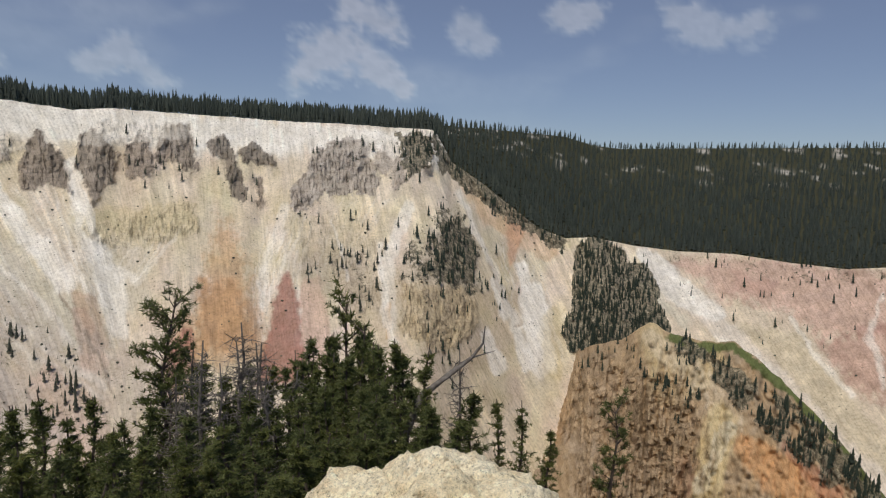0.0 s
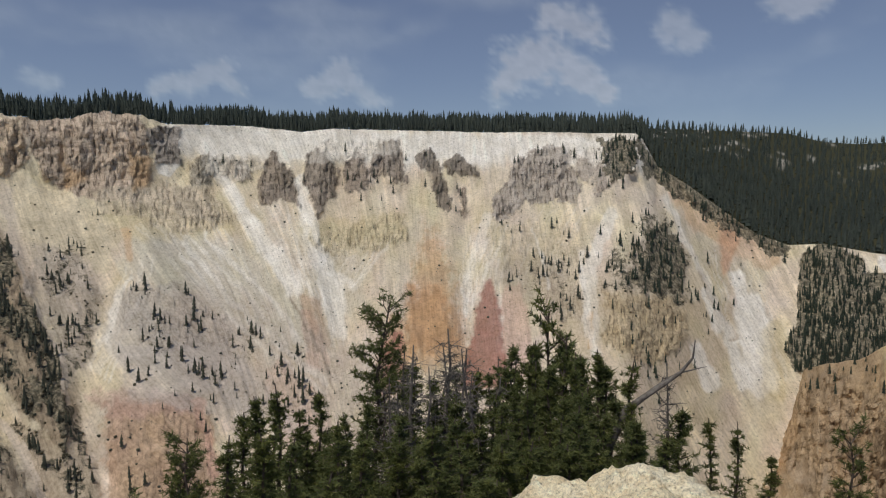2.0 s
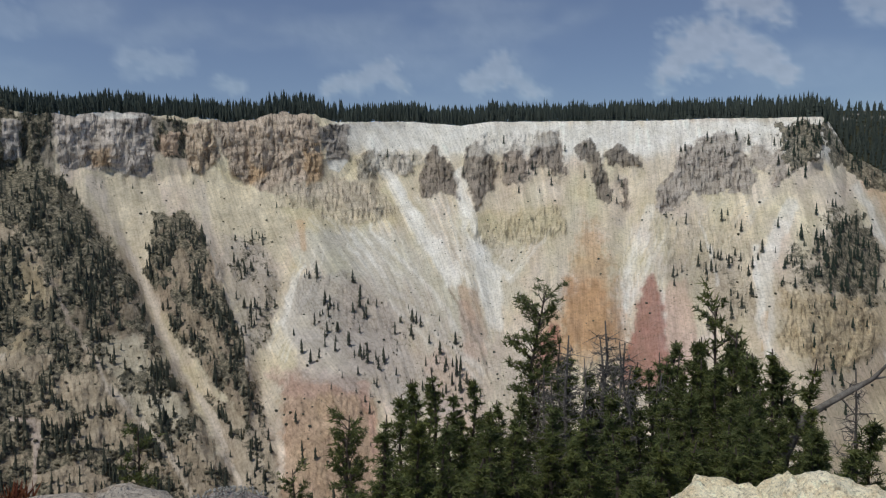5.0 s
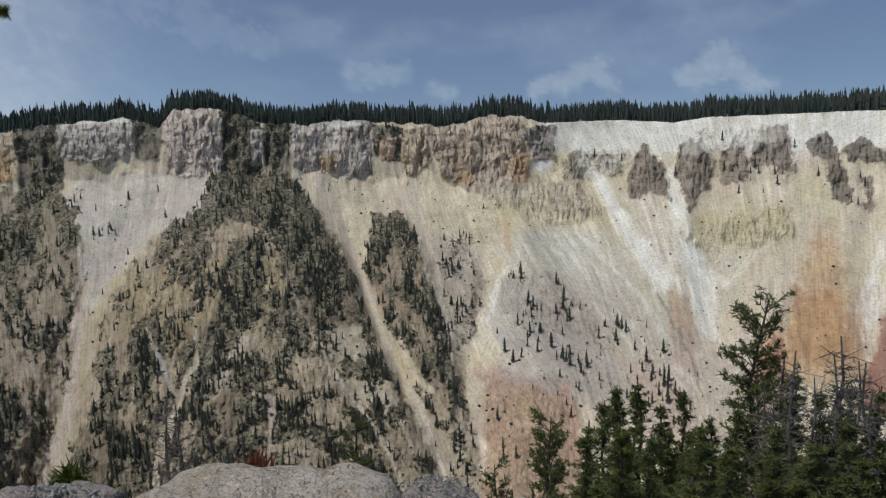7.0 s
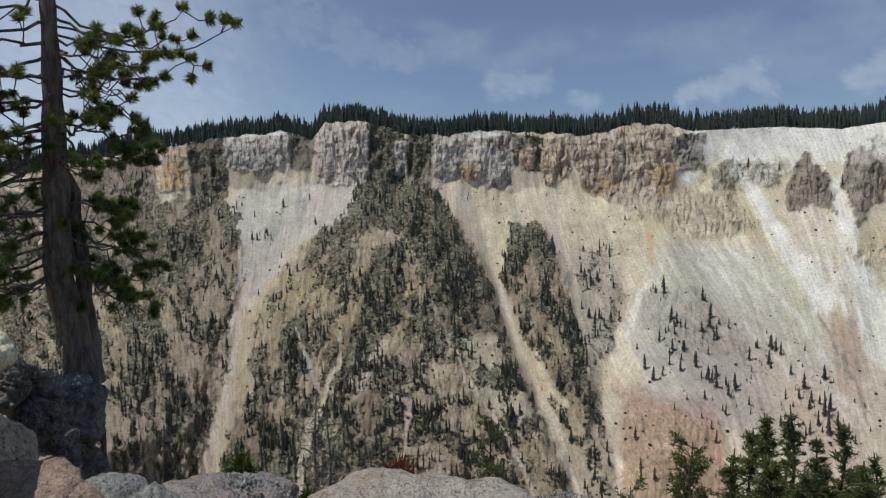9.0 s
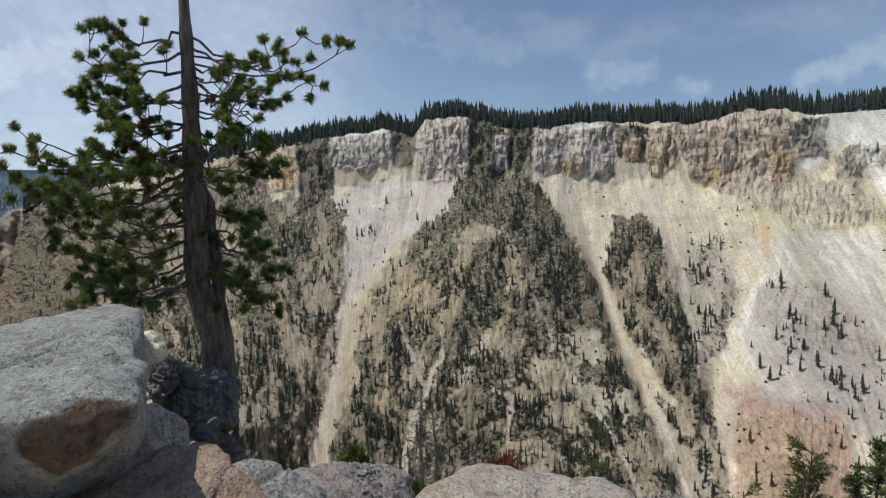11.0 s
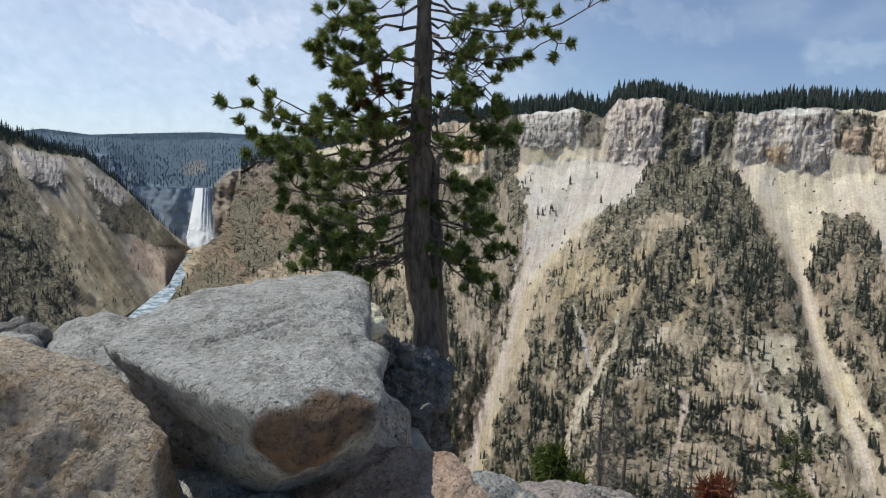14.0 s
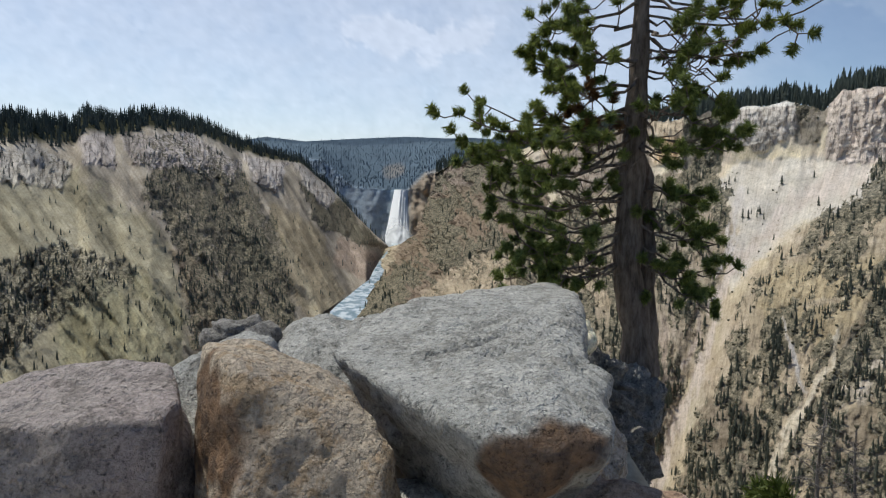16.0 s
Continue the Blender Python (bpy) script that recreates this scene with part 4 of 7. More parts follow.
# spurs and gullies
stand_out(0.06, (79.67, -0.04, 2.82), (80.40, -8.71, 5.63), (83.31, -20.80, 7.04))
stand_out(0.05, (40.32, -4.30, 2.82), (38.61, -10.87, 6.10), (40.42, -24.95, 9.39))
stand_out(0.035, (-0.07, -2.43, 2.82), (1.17, -9.02, 7.04), (1.92, -17.31, 9.39))
stand_out(0.04, (-12.64, -4.78, 1.88), (-13.80, -10.19, 4.69))
stand_out(-0.04, (25.35, 1.03, 1.88), (25.37, -12.83, 3.29))
stand_out(-0.03, (14.78, -0.49, 1.41), (14.55, -14.17, 2.82))
stand_out(-0.03, (69.39, -1.09, 1.88), (74.94, -9.07, 1.41), (78.41, -21.94, 1.88))
stand_out(-0.03, (55.47, -0.33, 1.88), (52.72, -10.14, 1.13), (47.59, -22.79, 1.41))
stand_out(-0.03, (43.12, -8.61, 1.88), (44.86, -15.81, 1.41), (43.23, -22.49, 1.41))
clumps = smooth(0.39, 0.55, fbm(sway * 0.9, el * 0.5, 5, 49, 0.66))
grow = np.where(grow < 1.3, grow * (0.12 + 1.08 * clumps), grow)
# relief: everything moves along its own line of sight from the lookout


def ridged(x, y, seed, octaves=4):
    """Sharp ridges, 0 to 1."""
    return 1 - np.abs(2 * fbm(x, y, octaves, seed, 0.55) - 1)


hard, wood = blurred(crags, 1, 1), np.minimum(grow, 1)
warp = yaw + 0.9 * (fbm(yaw * 0.8, el * 0.9, 4, 39) - 0.5)
columns = ridged(warp * 0.55, el * 0.16, 40, 4) - 0.75
pillars = ridged(warp * 1.5, el * 0.5, 46, 3) - 0.75
ledges = ridged(yaw * 0.35, el * 1.1 + 0.12 * warp, 43) - 0.75
relief = (-0.005 * (rills - 0.5) - 0.004 * (fine - 0.5) - 0.006 * (fbm(sway * 0.7, el * 0.25, 3, 41) - 0.5) - 0.003 * (ridged(sway * 1.3, el * 0.12, 47) - 0.7)
          - 0.6 * blurred(bulge, 7, 2) - hard * (0.017 * columns + 0.011 * pillars + 0.006 * ledges + 0.005 * (fbm(yaw * 3, el * 2, 2, 45, 0.6) - 0.5))
          - 0.020 * wood * (fbm(sway * 1.2, el * 0.5, 4, 42, 0.6) - 0.5) - 0.008 * wood * (fbm(yaw * 2.5, el * 2, 2, 48) - 0.5))
relief = relief * smooth(0, 0.03, V)[:, None]
wall_far = far * (1 + relief)
aside = smooth(82, 89, yaw) * smooth(0, 0.05, V)[:, None] * (1.5 * (fbm(far * 0.018, el * 0.35, 4, 48, 0.6) - 0.5) + 0.5 * (fbm(far * 0.07, el * 1.1, 3, 49) - 0.5))
wall_co = at(yaw + aside, el, wall_far)
# ground behind the rim
back_step = np.array([260, 120, 50, 18, 5])
back = np.stack([at(top_yaw, rim, rim_far + s) * [1, 1, 0] + [0, 0, 1] * (EYE + np.tan(np.radians(rim)) * rim_far - 1.0 + 0.02 * s - 0.12 * s * smooth(84, 90, top_yaw))[:, None] for s in back_step])
full = np.concatenate([back, wall_co])
turned = full[:, -1:] * [1, 1, 1]
turned = np.concatenate([turned * [1.04, 1.04, 1] + [0, 8, -2], turned * [1.08, 1.08, 1] + [0, 60, -4]], 1)
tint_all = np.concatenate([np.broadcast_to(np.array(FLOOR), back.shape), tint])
full, tint_all = np.concatenate([full, turned], 1), np.concatenate([tint_all, tint_all[:, -1:], tint_all[:, -1:]], 1)
rocky = np.pad(crags, ((len(back), 0), (0, 2)))
north_grow = grow
flow = np.stack([sway, el, yaw], -1)
mask = np.stack([np.minimum(grow, 1.6) / 1.6, crags, 0 * el], -1)
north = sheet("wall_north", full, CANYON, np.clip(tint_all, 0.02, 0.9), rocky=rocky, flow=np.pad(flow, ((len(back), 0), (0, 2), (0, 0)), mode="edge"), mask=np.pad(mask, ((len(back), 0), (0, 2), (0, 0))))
tagged(north, "steep cream and white canyon wall streaked orange and red", "canyon wall", kind="structure")


def straight(el, el1, far1, el2, far2):
    """Distance under a height on the straight slope between two places."""
    z1, z2 = np.tan(np.radians(el1)) * far1, np.tan(np.radians(el2)) * far2
    s = (z1 - z2) / (far1 - far2)
    return (z1 - s * far1) / (np.tan(np.radians(el)) - s)


# ---------------------------------------------------------------- forested slope down the canyon
fy = np.arange(-38, 6.01, 0.4)
f_top = knots(fy, (6, 4.9), (1, 4.9), (-4.97, 4.54), (-9.55, 4.16), (-11.82, 3.47), (-14.03, 3.24), (-18.30, 3.33), (-26.21, 3.40), (-32.12, 3.38), (-38, 3.3))
f_low = np.interp(fy, yaws, rim) - 0.05
fv = np.linspace(0, 1, 50)[:, None]
f_el = f_low[None] + (f_top - f_low)[None] * fv
f_far0 = np.interp(fy, yaws, rim_far) + 4
f_far = straight(f_el, f_low[None], f_far0[None], f_top[None], f_far0[None] * knots(fy, (-38, 2.1), (-12, 2.1), (-5, 1.7), (1, 1.25), (6, 1.2))[None])
f_far = f_far * (1 + 0.015 * (fbm(fy[None] * 0.5, f_el * 0.8, 3, 50) - 0.5) * fv)
forest_yaw = np.broadcast_to(fy[None], f_el.shape)
forest_co = at(forest_yaw, f_el, f_far)
beyond = forest_co[-1:] * [1.5, 1.5, 1] - [0, 0, 20]
bare = 0.8 * smooth(0.68, 0.76, fbm(forest_yaw * 0.9, f_el * 2.0, 3, 51)) * smooth(0.6, 0.75, fv)
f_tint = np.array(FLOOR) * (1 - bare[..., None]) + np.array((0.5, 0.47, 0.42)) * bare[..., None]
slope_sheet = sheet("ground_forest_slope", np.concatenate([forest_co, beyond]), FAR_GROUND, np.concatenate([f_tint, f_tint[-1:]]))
tagged(slope_sheet, "forested slope rising behind the canyon rim", "hillside", kind="structure")

# ---------------------------------------------------------------- brown spur
sy = np.arange(-38, -4.99, 0.15)
s_top = knots(sy, (-5, -17), (-9.65, -14.55), (-11.20, -13.00), (-14.78, -12.01), (-16.90, -10.36), (-18.68, -11.22), (-20.82, -11.54), (-23.27, -11.36), (-25.34, -12.64),
              (-27.39, -14.34), (-29.78, -16.42), (-32.11, -18.67), (-33.91, -20.49), (-38, -25))
s_top = s_top + 0.3 * (fbm(sy * 1.5, sy * 0, 3, 60) - 0.5)
s_top_far = knots(sy, (-5, 610), (-10, 575), (-13, 500), (-17, 470), (-27, 430), (-38, 380))
sv = np.linspace(0, 1, 130)[:, None]
s_el = s_top[None] + (-31 - s_top)[None] * sv
s_yaw = np.broadcast_to(sy[None], s_el.shape)
s_far = straight(s_el, s_top[None], s_top_far[None], -31.0, 330 - 0 * sy[None])
yaw, el = s_yaw, s_el
sway = yaw - 0.5 * el
wy = yaw + 0.9 * (fbm(yaw * 0.9, el * 0.6, 4, 61) - 0.5) + 0.25 * (fbm(yaw * 5, el * 2, 3, 62) - 0.5)
we = el + 0.9 * (fbm(yaw * 0.8, el * 0.8, 4, 63) - 0.5)
rills, fine = fbm(yaw * 2.2, el * 0.35, 4, 64), fbm(yaw * 7, el * 1.2, 3, 65)
tint = np.array(BROWN) * (0.72 + 0.35 * fbm(yaw * 0.7, el * 0.7, 4, 66) + 0.35 * fbm(sway * 4.5, el * 1.2, 4, 68))[..., None]
grey = smooth(0.45, 0.62, fbm(yaw * 1.1, el * 0.9, 5, 69, 0.6))[..., None]
tint = tint * (1 - 0.35 * grey) + np.array((0.36, 0.31, 0.25)) * 0.35 * grey
grow, bulge, crags = 0 * el, 0 * el, 0 * el
lay(YELLOW, 0.5, (-16.95, -11.29, 1.41), (-18.47, -15.09, 1.88), (-21.32, -13.04, 1.88))
lay(CREAM, 0.45, (-16.98, -11.73, 0.94), (-20.12, -14.04, 1.41), (-23.22, -17.03, 1.41))
lay(YELLOW, 0.7, (-22.79, -16.68, 1.13), (-22.16, -19.67, 1.60), (-21.96, -23.01, 1.41))
lay(GREYGREEN, 0.5, (-23.25, -17.44, 0.47), (-21.48, -22.21, 0.75))
lay(ORANGE, 0.65, (-24.57, -18.87, 1.13), (-27.05, -20.42, 1.88), (-29.82, -21.76, 1.88))
lay(RED, 0.4, (-27.70, -18.71, 0.66), (-30.48, -20.86, 0.94))
lay(RED, 0.4, (-20.14, -21.21, 1.13), (-19.86, -23.68, 1.13))
lay(ORANGE, 0.35, (-9.52, -16.80, 1.88), (-8.70, -19.51, 2.35))
lay(CRAG, 0.35, (-12.21, -14.81, 2.35), (-13.43, -20.81, 3.29), (-16.68, -22.10, 2.82))
lay(GREEN, 0.9, (-18.70, -11.57, 0.38), (-20.44, -12.28, 0.56), (-23.28, -11.62, 0.28), (-25.36, -12.97, 0.42), (-27.41, -14.66, 0.42), (-29.80, -16.74, 0.42), (-32.13, -18.97, 0.56), (-33.94, -20.78, 0.66), edge=0.3)
crag(0.7, (-12.75, -16.54, 4.23), (-17.36, -18.66, 5.16), (-16.33, -23.79, 5.63), colour=BROWN)
plant(0.30, (-10.33, -14.05, 0.94), (-17.03, -12.61, 1.88), (-19.38, -15.85, 2.82))
plant(1.0, (-19.60, -12.36, 0.94), (-23.04, -14.12, 1.13), (-25.56, -15.85, 1.60), (-29.16, -18.04, 1.88), (-32.93, -20.29, 1.88))
relief = -0.035 * (rills - 0.5) - 0.016 * (fine - 0.5) - 0.02 * (fbm(yaw * 3, el * 3, 4, 59) - 0.5) - crags * 0.04 * (fbm(yaw * 2.5, el * 0.8, 4, 67) - 0.5)
s_far = s_far * (1 + relief * smooth(0, 0.08, sv))
spur_co = at(s_yaw, s_el, s_far)
spur_grow = grow
behind = spur_co[:1] * [1.1, 1.1, 1] - [0, 0, 40]
spur = sheet("wall_spur", np.concatenate([behind, spur_co]), CANYON, np.clip(np.concatenate([tint[:1], tint]), 0.02, 0.9), rocky=np.pad(crags, ((1, 0), (0, 0))),
             flow=np.pad(np.stack([sway, el, yaw], -1), ((1, 0), (0, 0), (0, 0)), mode="edge"), mask=np.pad(np.stack([np.minimum(grow, 1.6) / 1.6, crags, 0 * el], -1), ((1, 0), (0, 0), (0, 0))))
tagged(spur, "brown eroded spur below the far canyon wall", "canyon spur", kind="structure")

# ---------------------------------------------------------------- the wall on the lookout's own side
oy = np.arange(101.2, 152.01, 0.13)
o_top = knots(oy, (101.2, -6.5), (101.41, -6.4), (103.3, -4.6), (105.59, -2.29), (107.41, -0.5), (108.76, 0.53), (110.97, 0.62), (113.56, 1.26), (115.66, 2.08), (117.30, 2.54),
              (120.10, 2.60), (122.43, 1.92), (124.28, 2.26), (125.04, 1.17), (127.51, 1.32), (129.54, 1.25), (140, 2.0), (152, 3.0))
o_top = o_top + 0.3 * (fbm(oy * 1.5, oy * 0, 3, 70) - 0.5)
o_top_far = knots(oy, (101.2, 1310), (106, 1230), (112, 1010), (120, 820), (130, 690), (152, 420))
o_low = knots(oy, (101.2, -6.9), (101.7, -7.4), (103.4, -9.3), (107.1, -11.8), (110, -13.5), (120, -17), (130, -22), (152, -30))
o_low_far = knots(oy, (101.2, 1285), (101.7, 1270), (103.4, 885), (107.1, 680), (110, 590), (120, 450), (130, 350), (152, 260))
ov = np.linspace(0, 1, 210)[:, None]
el = o_top[None] + (o_low - o_top)[None] * ov
yaw = np.broadcast_to(oy[None], el.shape)
o_far = straight(el, o_top[None], o_top_far[None], o_low[None], o_low_far[None])
wy = yaw + 0.9 * (fbm(yaw * 0.9, el * 0.6, 4, 71) - 0.5) + 0.3 * (fbm(yaw * 4, el * 2, 3, 72) - 0.5)
we = el + 0.9 * (fbm(yaw * 0.8, el * 0.8, 4, 73) - 0.5)
lean = yaw - 0.55 * el                    # gullies run down towards the river
sway = lean
rills, fine = fbm(lean * 0.6, el * 0.12, 5, 74), fbm(lean * 3.5, el * 0.8, 4, 75)
tint = np.array((0.44, 0.365, 0.27)) * (0.55 + 0.9 * fbm(lean * 0.8, el * 0.6, 4, 76))[..., None]
grow, bulge, crags = 0 * el, 0 * el, 0 * el
area((141.0, -0.7), (129.6, -0.5), (125.1, -0.4), (121.4, -3.3), (118.7, -5.5), (117.2, -11.6), (120.6, -15.7), (142.3, -20.5), colour=(0.46, 0.395, 0.25), strength=0.8, thick=0.1, edge=0.5, ragged=2.5)
area((119.0, 0.2), (113.6, -0.2), (110.1, -5.1), (108.8, -12.9), (117.2, -14.3), (118.3, -6.3), (120.6, -2.0), colour=(0.34, 0.28, 0.205), strength=0.85, thick=0.85, craggy=0.4, edge=0.4, ragged=2.2)
area((114.5, -4.2), (111.5, -5.3), (110.8, -8.3), (112.8, -9.4), colour=(0.22, 0.195, 0.155), thick=1.4, craggy=0.3, edge=0.3, ragged=1.2)
area((118.7, -6.3), (117.1, -6.4), (114.6, -13.5), (116.8, -13.4), colour=(0.36, 0.27, 0.18), thick=0.3, craggy=0.5, edge=0.3, ragged=1.2)
area((111.2, -2.6), (107.4, -4.6), (105.1, -10.2), (107.4, -13.3), (110.2, -9.6), colour=(0.46, 0.365, 0.23), strength=0.85, thick=0.15, craggy=0.1, edge=0.3, ragged=1.2)
area((108.8, -1.2), (105.6, -2.3), (101.6, -6.4), (103.7, -6.2), (107.4, -4.6), colour=(0.33, 0.27, 0.20), thick=0.9, craggy=0.5, edge=0.2, ragged=1.0)
area((105.6, -5.3), (101.4, -7.4), (103.2, -9.2), (106.0, -7.8), colour=(0.50, 0.37, 0.27), strength=0.85, thick=0.2, craggy=0.2, edge=0.2, ragged=0.8)
area((141.4, -6.7), (129.9, -6.8), (126.0, -5.5), (121.3, -7.5), (121.2, -8.8), (123.9, -10.2), (126.6, -11.4), (130.2, -14.2), (142.3, -20.5), colour=(0.38, 0.335, 0.245), thick=0.7, craggy=0.8, edge=0.2, ragged=1.5)
area((126.5, -8.6), (121.2, -8.0), (117.6, -11.6), (117.7, -17.6), (126.8, -16.6), colour=(0.42, 0.37, 0.215), strength=0.7, thick=0.15, craggy=0.2, edge=0.5, ragged=1.5)
area((129.5, 1.0), (127.5, 1.4), (125.1, 0.0), (125.9, -1.8), (129.6, -1.2), (138.6, -1.7), (138.5, -0.3), colour=(0.54, 0.48, 0.40), thick=0.35, craggy=0.9, edge=0.15, ragged=0.8)
area((124.8, 2.1), (122.4, 2.3), (122.3, -0.3), (124.4, -0.0), colour=(0.56, 0.48, 0.42), craggy=1.0, out=0.01, edge=0.12, ragged=0.6)
area((122.0, 2.2), (117.3, 2.5), (113.1, 0.3), (114.0, -1.5), (117.4, -0.2), (121.3, -0.1), colour=(0.52, 0.445, 0.39), thick=0.55, craggy=1.0, edge=0.15, ragged=0.9)
area((113.1, 1.0), (109.7, 0.4), (110.6, -2.1), (112.3, -1.0), colour=(0.56, 0.49, 0.43), craggy=1.0, out=0.01, edge=0.12, ragged=0.7)
area((109.4, 0.8), (108.1, -0.0), (105.8, -2.3), (106.7, -3.3), (108.5, -1.2), colour=(0.58, 0.50, 0.41), craggy=1.0, edge=0.12, ragged=0.6)
lay((0.53, 0.45, 0.30), 0.45, (127.6, -1.6, 0.66), (124.9, -5.3, 0.75), (121.6, -9.7, 0.85), (118.9, -13.3, 0.75), edge=0.8)
lay((0.53, 0.45, 0.30), 0.45, (110.1, -6.0, 0.47), (108.3, -9.2, 0.56), (107.0, -12.4, 0.56), edge=0.8)
lay((0.53, 0.45, 0.30), 0.45, (122.9, -1.6, 0.38), (119.9, -5.9, 0.47), edge=0.8)
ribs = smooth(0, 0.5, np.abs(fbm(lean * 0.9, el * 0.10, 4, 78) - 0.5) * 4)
# spur light and gully shade go into the tint, with a blue haze cast
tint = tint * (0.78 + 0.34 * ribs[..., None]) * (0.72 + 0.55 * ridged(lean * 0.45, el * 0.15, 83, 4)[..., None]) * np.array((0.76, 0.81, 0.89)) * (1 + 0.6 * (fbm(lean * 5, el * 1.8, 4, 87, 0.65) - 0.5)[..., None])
relief = (-0.018 * (rills - 0.5) - 0.060 * (ridged(lean * 0.20, el * 0.06, 85, 3) - 0.7) - 0.022 * (ridged(lean * 0.7, el * 0.25, 84, 4) - 0.7) - 0.006 * (fbm(lean * 2.2, el * 0.5, 4, 86, 0.6) - 0.5) - 0.006 * ribs - 0.004 * (fine - 0.5) - 0.012 * np.minimum(grow, 1) * (fbm(yaw * 2.0, el * 2.0, 4, 88) - 0.5) - blurred(bulge, 2, 2)
          - crags * (0.03 * (ridged(yaw * 1.0, el * 0.3, 77) - 0.75) + 0.02 * (ridged(yaw * 2.4, el * 1.0, 79) - 0.75)))
o_far = o_far * (1 + relief * smooth(0, 0.1, ov) * smooth(101, 103, yaw))
south_co = at(yaw, el, o_far)
south_yaw, south_el, south_grow = yaw, el, grow * (0.25 + 1.3 * smooth(0.40, 0.58, fbm(lean * 1.0, el * 0.8, 4, 89)))
o_rise = np.tan(np.radians(knots(oy, (101, 0), (107, 0), (113, 1.0), (120, 1.5), (130, 2.2), (152, 2.4)))) * o_top_far
o_skirt = np.stack([at(oy, o_top, o_top_far * (1 + s)) * [1, 1, 0] + [0, 0, 1] * (EYE + np.tan(np.radians(o_top)) * o_top_far * (1 + s) + o_rise * h)[:, None]
                    for s, h in ((1.2, 0.9), (0.16, 1.0), (0.08, 0.7), (0.03, 0.3))])
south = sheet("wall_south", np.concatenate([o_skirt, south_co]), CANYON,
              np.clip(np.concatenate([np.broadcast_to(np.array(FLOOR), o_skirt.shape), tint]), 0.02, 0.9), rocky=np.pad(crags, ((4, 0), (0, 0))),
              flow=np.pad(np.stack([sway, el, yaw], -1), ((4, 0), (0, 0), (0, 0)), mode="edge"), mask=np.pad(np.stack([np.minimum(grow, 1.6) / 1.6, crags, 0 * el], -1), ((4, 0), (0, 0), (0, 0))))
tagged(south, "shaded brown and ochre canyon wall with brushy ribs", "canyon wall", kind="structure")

# ---------------------------------------------------------------- head of the canyon, the falls and the river
hy = np.arange(86, 122.01, 0.2)
h_top = knots(hy, (86, 2.6), (95, 2.9), (96.86, 2.81), (100.11, 2.88), (103.79, 2.65), (108.31, 2.30), (111.39, 2.57), (113.12, 2.25), (122, 2.2)) - 0.1
hv = np.linspace(0, 1, 110)[:, None]
el = h_top[None] + (-6.4 - h_top)[None] * hv
yaw = np.broadcast_to(hy[None], el.shape)
brink = knots(hy, (86, 0.5), (96, 0.4), (97.8, 0.0), (98.6, -0.2), (99.4, -1.0), (100, -1.6), (101.6, -1.6), (102.5, -1.5), (104.5, -1.3), (107, 0.8), (122, 1.0))[None]
h_far = np.where(el > brink, straight(el, brink, 1400.0, h_top[None], 3300.0), 1400 + (12 + 13 * smooth(102, 103, yaw)) * (el - brink))
h_far = h_far - (26 + 50 * smooth(99.8, 99.0, yaw)) * (fbm(yaw * 3.5, el * 0.8, 4, 80, 0.6) - 0.5) * (el < brink) - 15 * smooth(101.8, 104, yaw) * (el < brink) - 40 * smooth(99.6, 98.4, yaw) * (el < brink)
# distance haze is painted into this ground: a pale blue base colour
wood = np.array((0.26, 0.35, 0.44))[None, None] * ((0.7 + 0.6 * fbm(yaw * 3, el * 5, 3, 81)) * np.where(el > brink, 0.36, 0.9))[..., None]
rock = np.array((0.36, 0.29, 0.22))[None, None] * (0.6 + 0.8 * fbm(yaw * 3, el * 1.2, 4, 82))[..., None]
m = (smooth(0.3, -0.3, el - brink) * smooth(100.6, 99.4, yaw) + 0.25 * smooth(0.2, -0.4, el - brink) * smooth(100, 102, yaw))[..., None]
m = np.maximum(m, 0.35 * smooth(0, 0.5, band(yaw, el, (101.46, -0.14, 0.75), (100.76, 0.11, 0.66)))[..., None])
head_co = at(yaw, el, h_far)
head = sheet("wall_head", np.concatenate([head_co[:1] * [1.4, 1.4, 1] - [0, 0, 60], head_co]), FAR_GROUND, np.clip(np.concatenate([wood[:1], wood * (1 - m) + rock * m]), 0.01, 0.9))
tagged(head, "wooded head of the canyon behind the falls", "canyon wall", kind="structure")
head_yaw, head_el = yaw, el

falls = tagged(new("waterfall"), "tall white waterfall dropping over a notched cliff", "waterfall")
falls.location = at(100.7, -5.9, 1352)
base = np.array(falls.location)
fu, fw = np.linspace(0, 1, 60)[:, None], np.linspace(-1, 1, 41)[None]
drop_el = -1.55 + (-6.0 + 1.55) * fu + 0 * fw
f_yaw = 100.52 + fu * 0.34 + fw * (0.58 + 0.50 * fu**1.2) + 0.10 * (fbm(fw * 3 + 0 * fu, fu * 1.5 + 0 * fw, 3, 90) - 0.5)
# the curtain's forward lean is there to catch the sun
f_d = 1374 - 52 * fu - 3 * fbm(fw * 9 + 0 * fu, fu * 0.8 + 0 * fw, 4, 91) + 6 * fw**2
curtain = sheet("curtain", at(f_yaw, drop_el, f_d) - base, FOAM)
curtain.parent = falls
MIST, mt, mb = material("mist", 1.0, 0.0)
mb.inputs["Base Color"].default_value = (0.85, 0.88, 0.92, 1)
m_at = mt.nodes.new("ShaderNodeAttribute")
m_at.attribute_name = "cover"
mist_clear, mist_through = mt.nodes.new("ShaderNodeBsdfTransparent"), node(mt, "ShaderNodeBsdfTranslucent", Color=(0.9, 0.93, 0.96, 1))
mist_back = node(mt, "ShaderNodeCombineXYZ", X=0.9, Y=0.15, Z=-0.4)
mist_mix, mist_cover = node(mt, "ShaderNodeMixShader", Fac=0.12), mt.nodes.new("ShaderNodeMixShader")
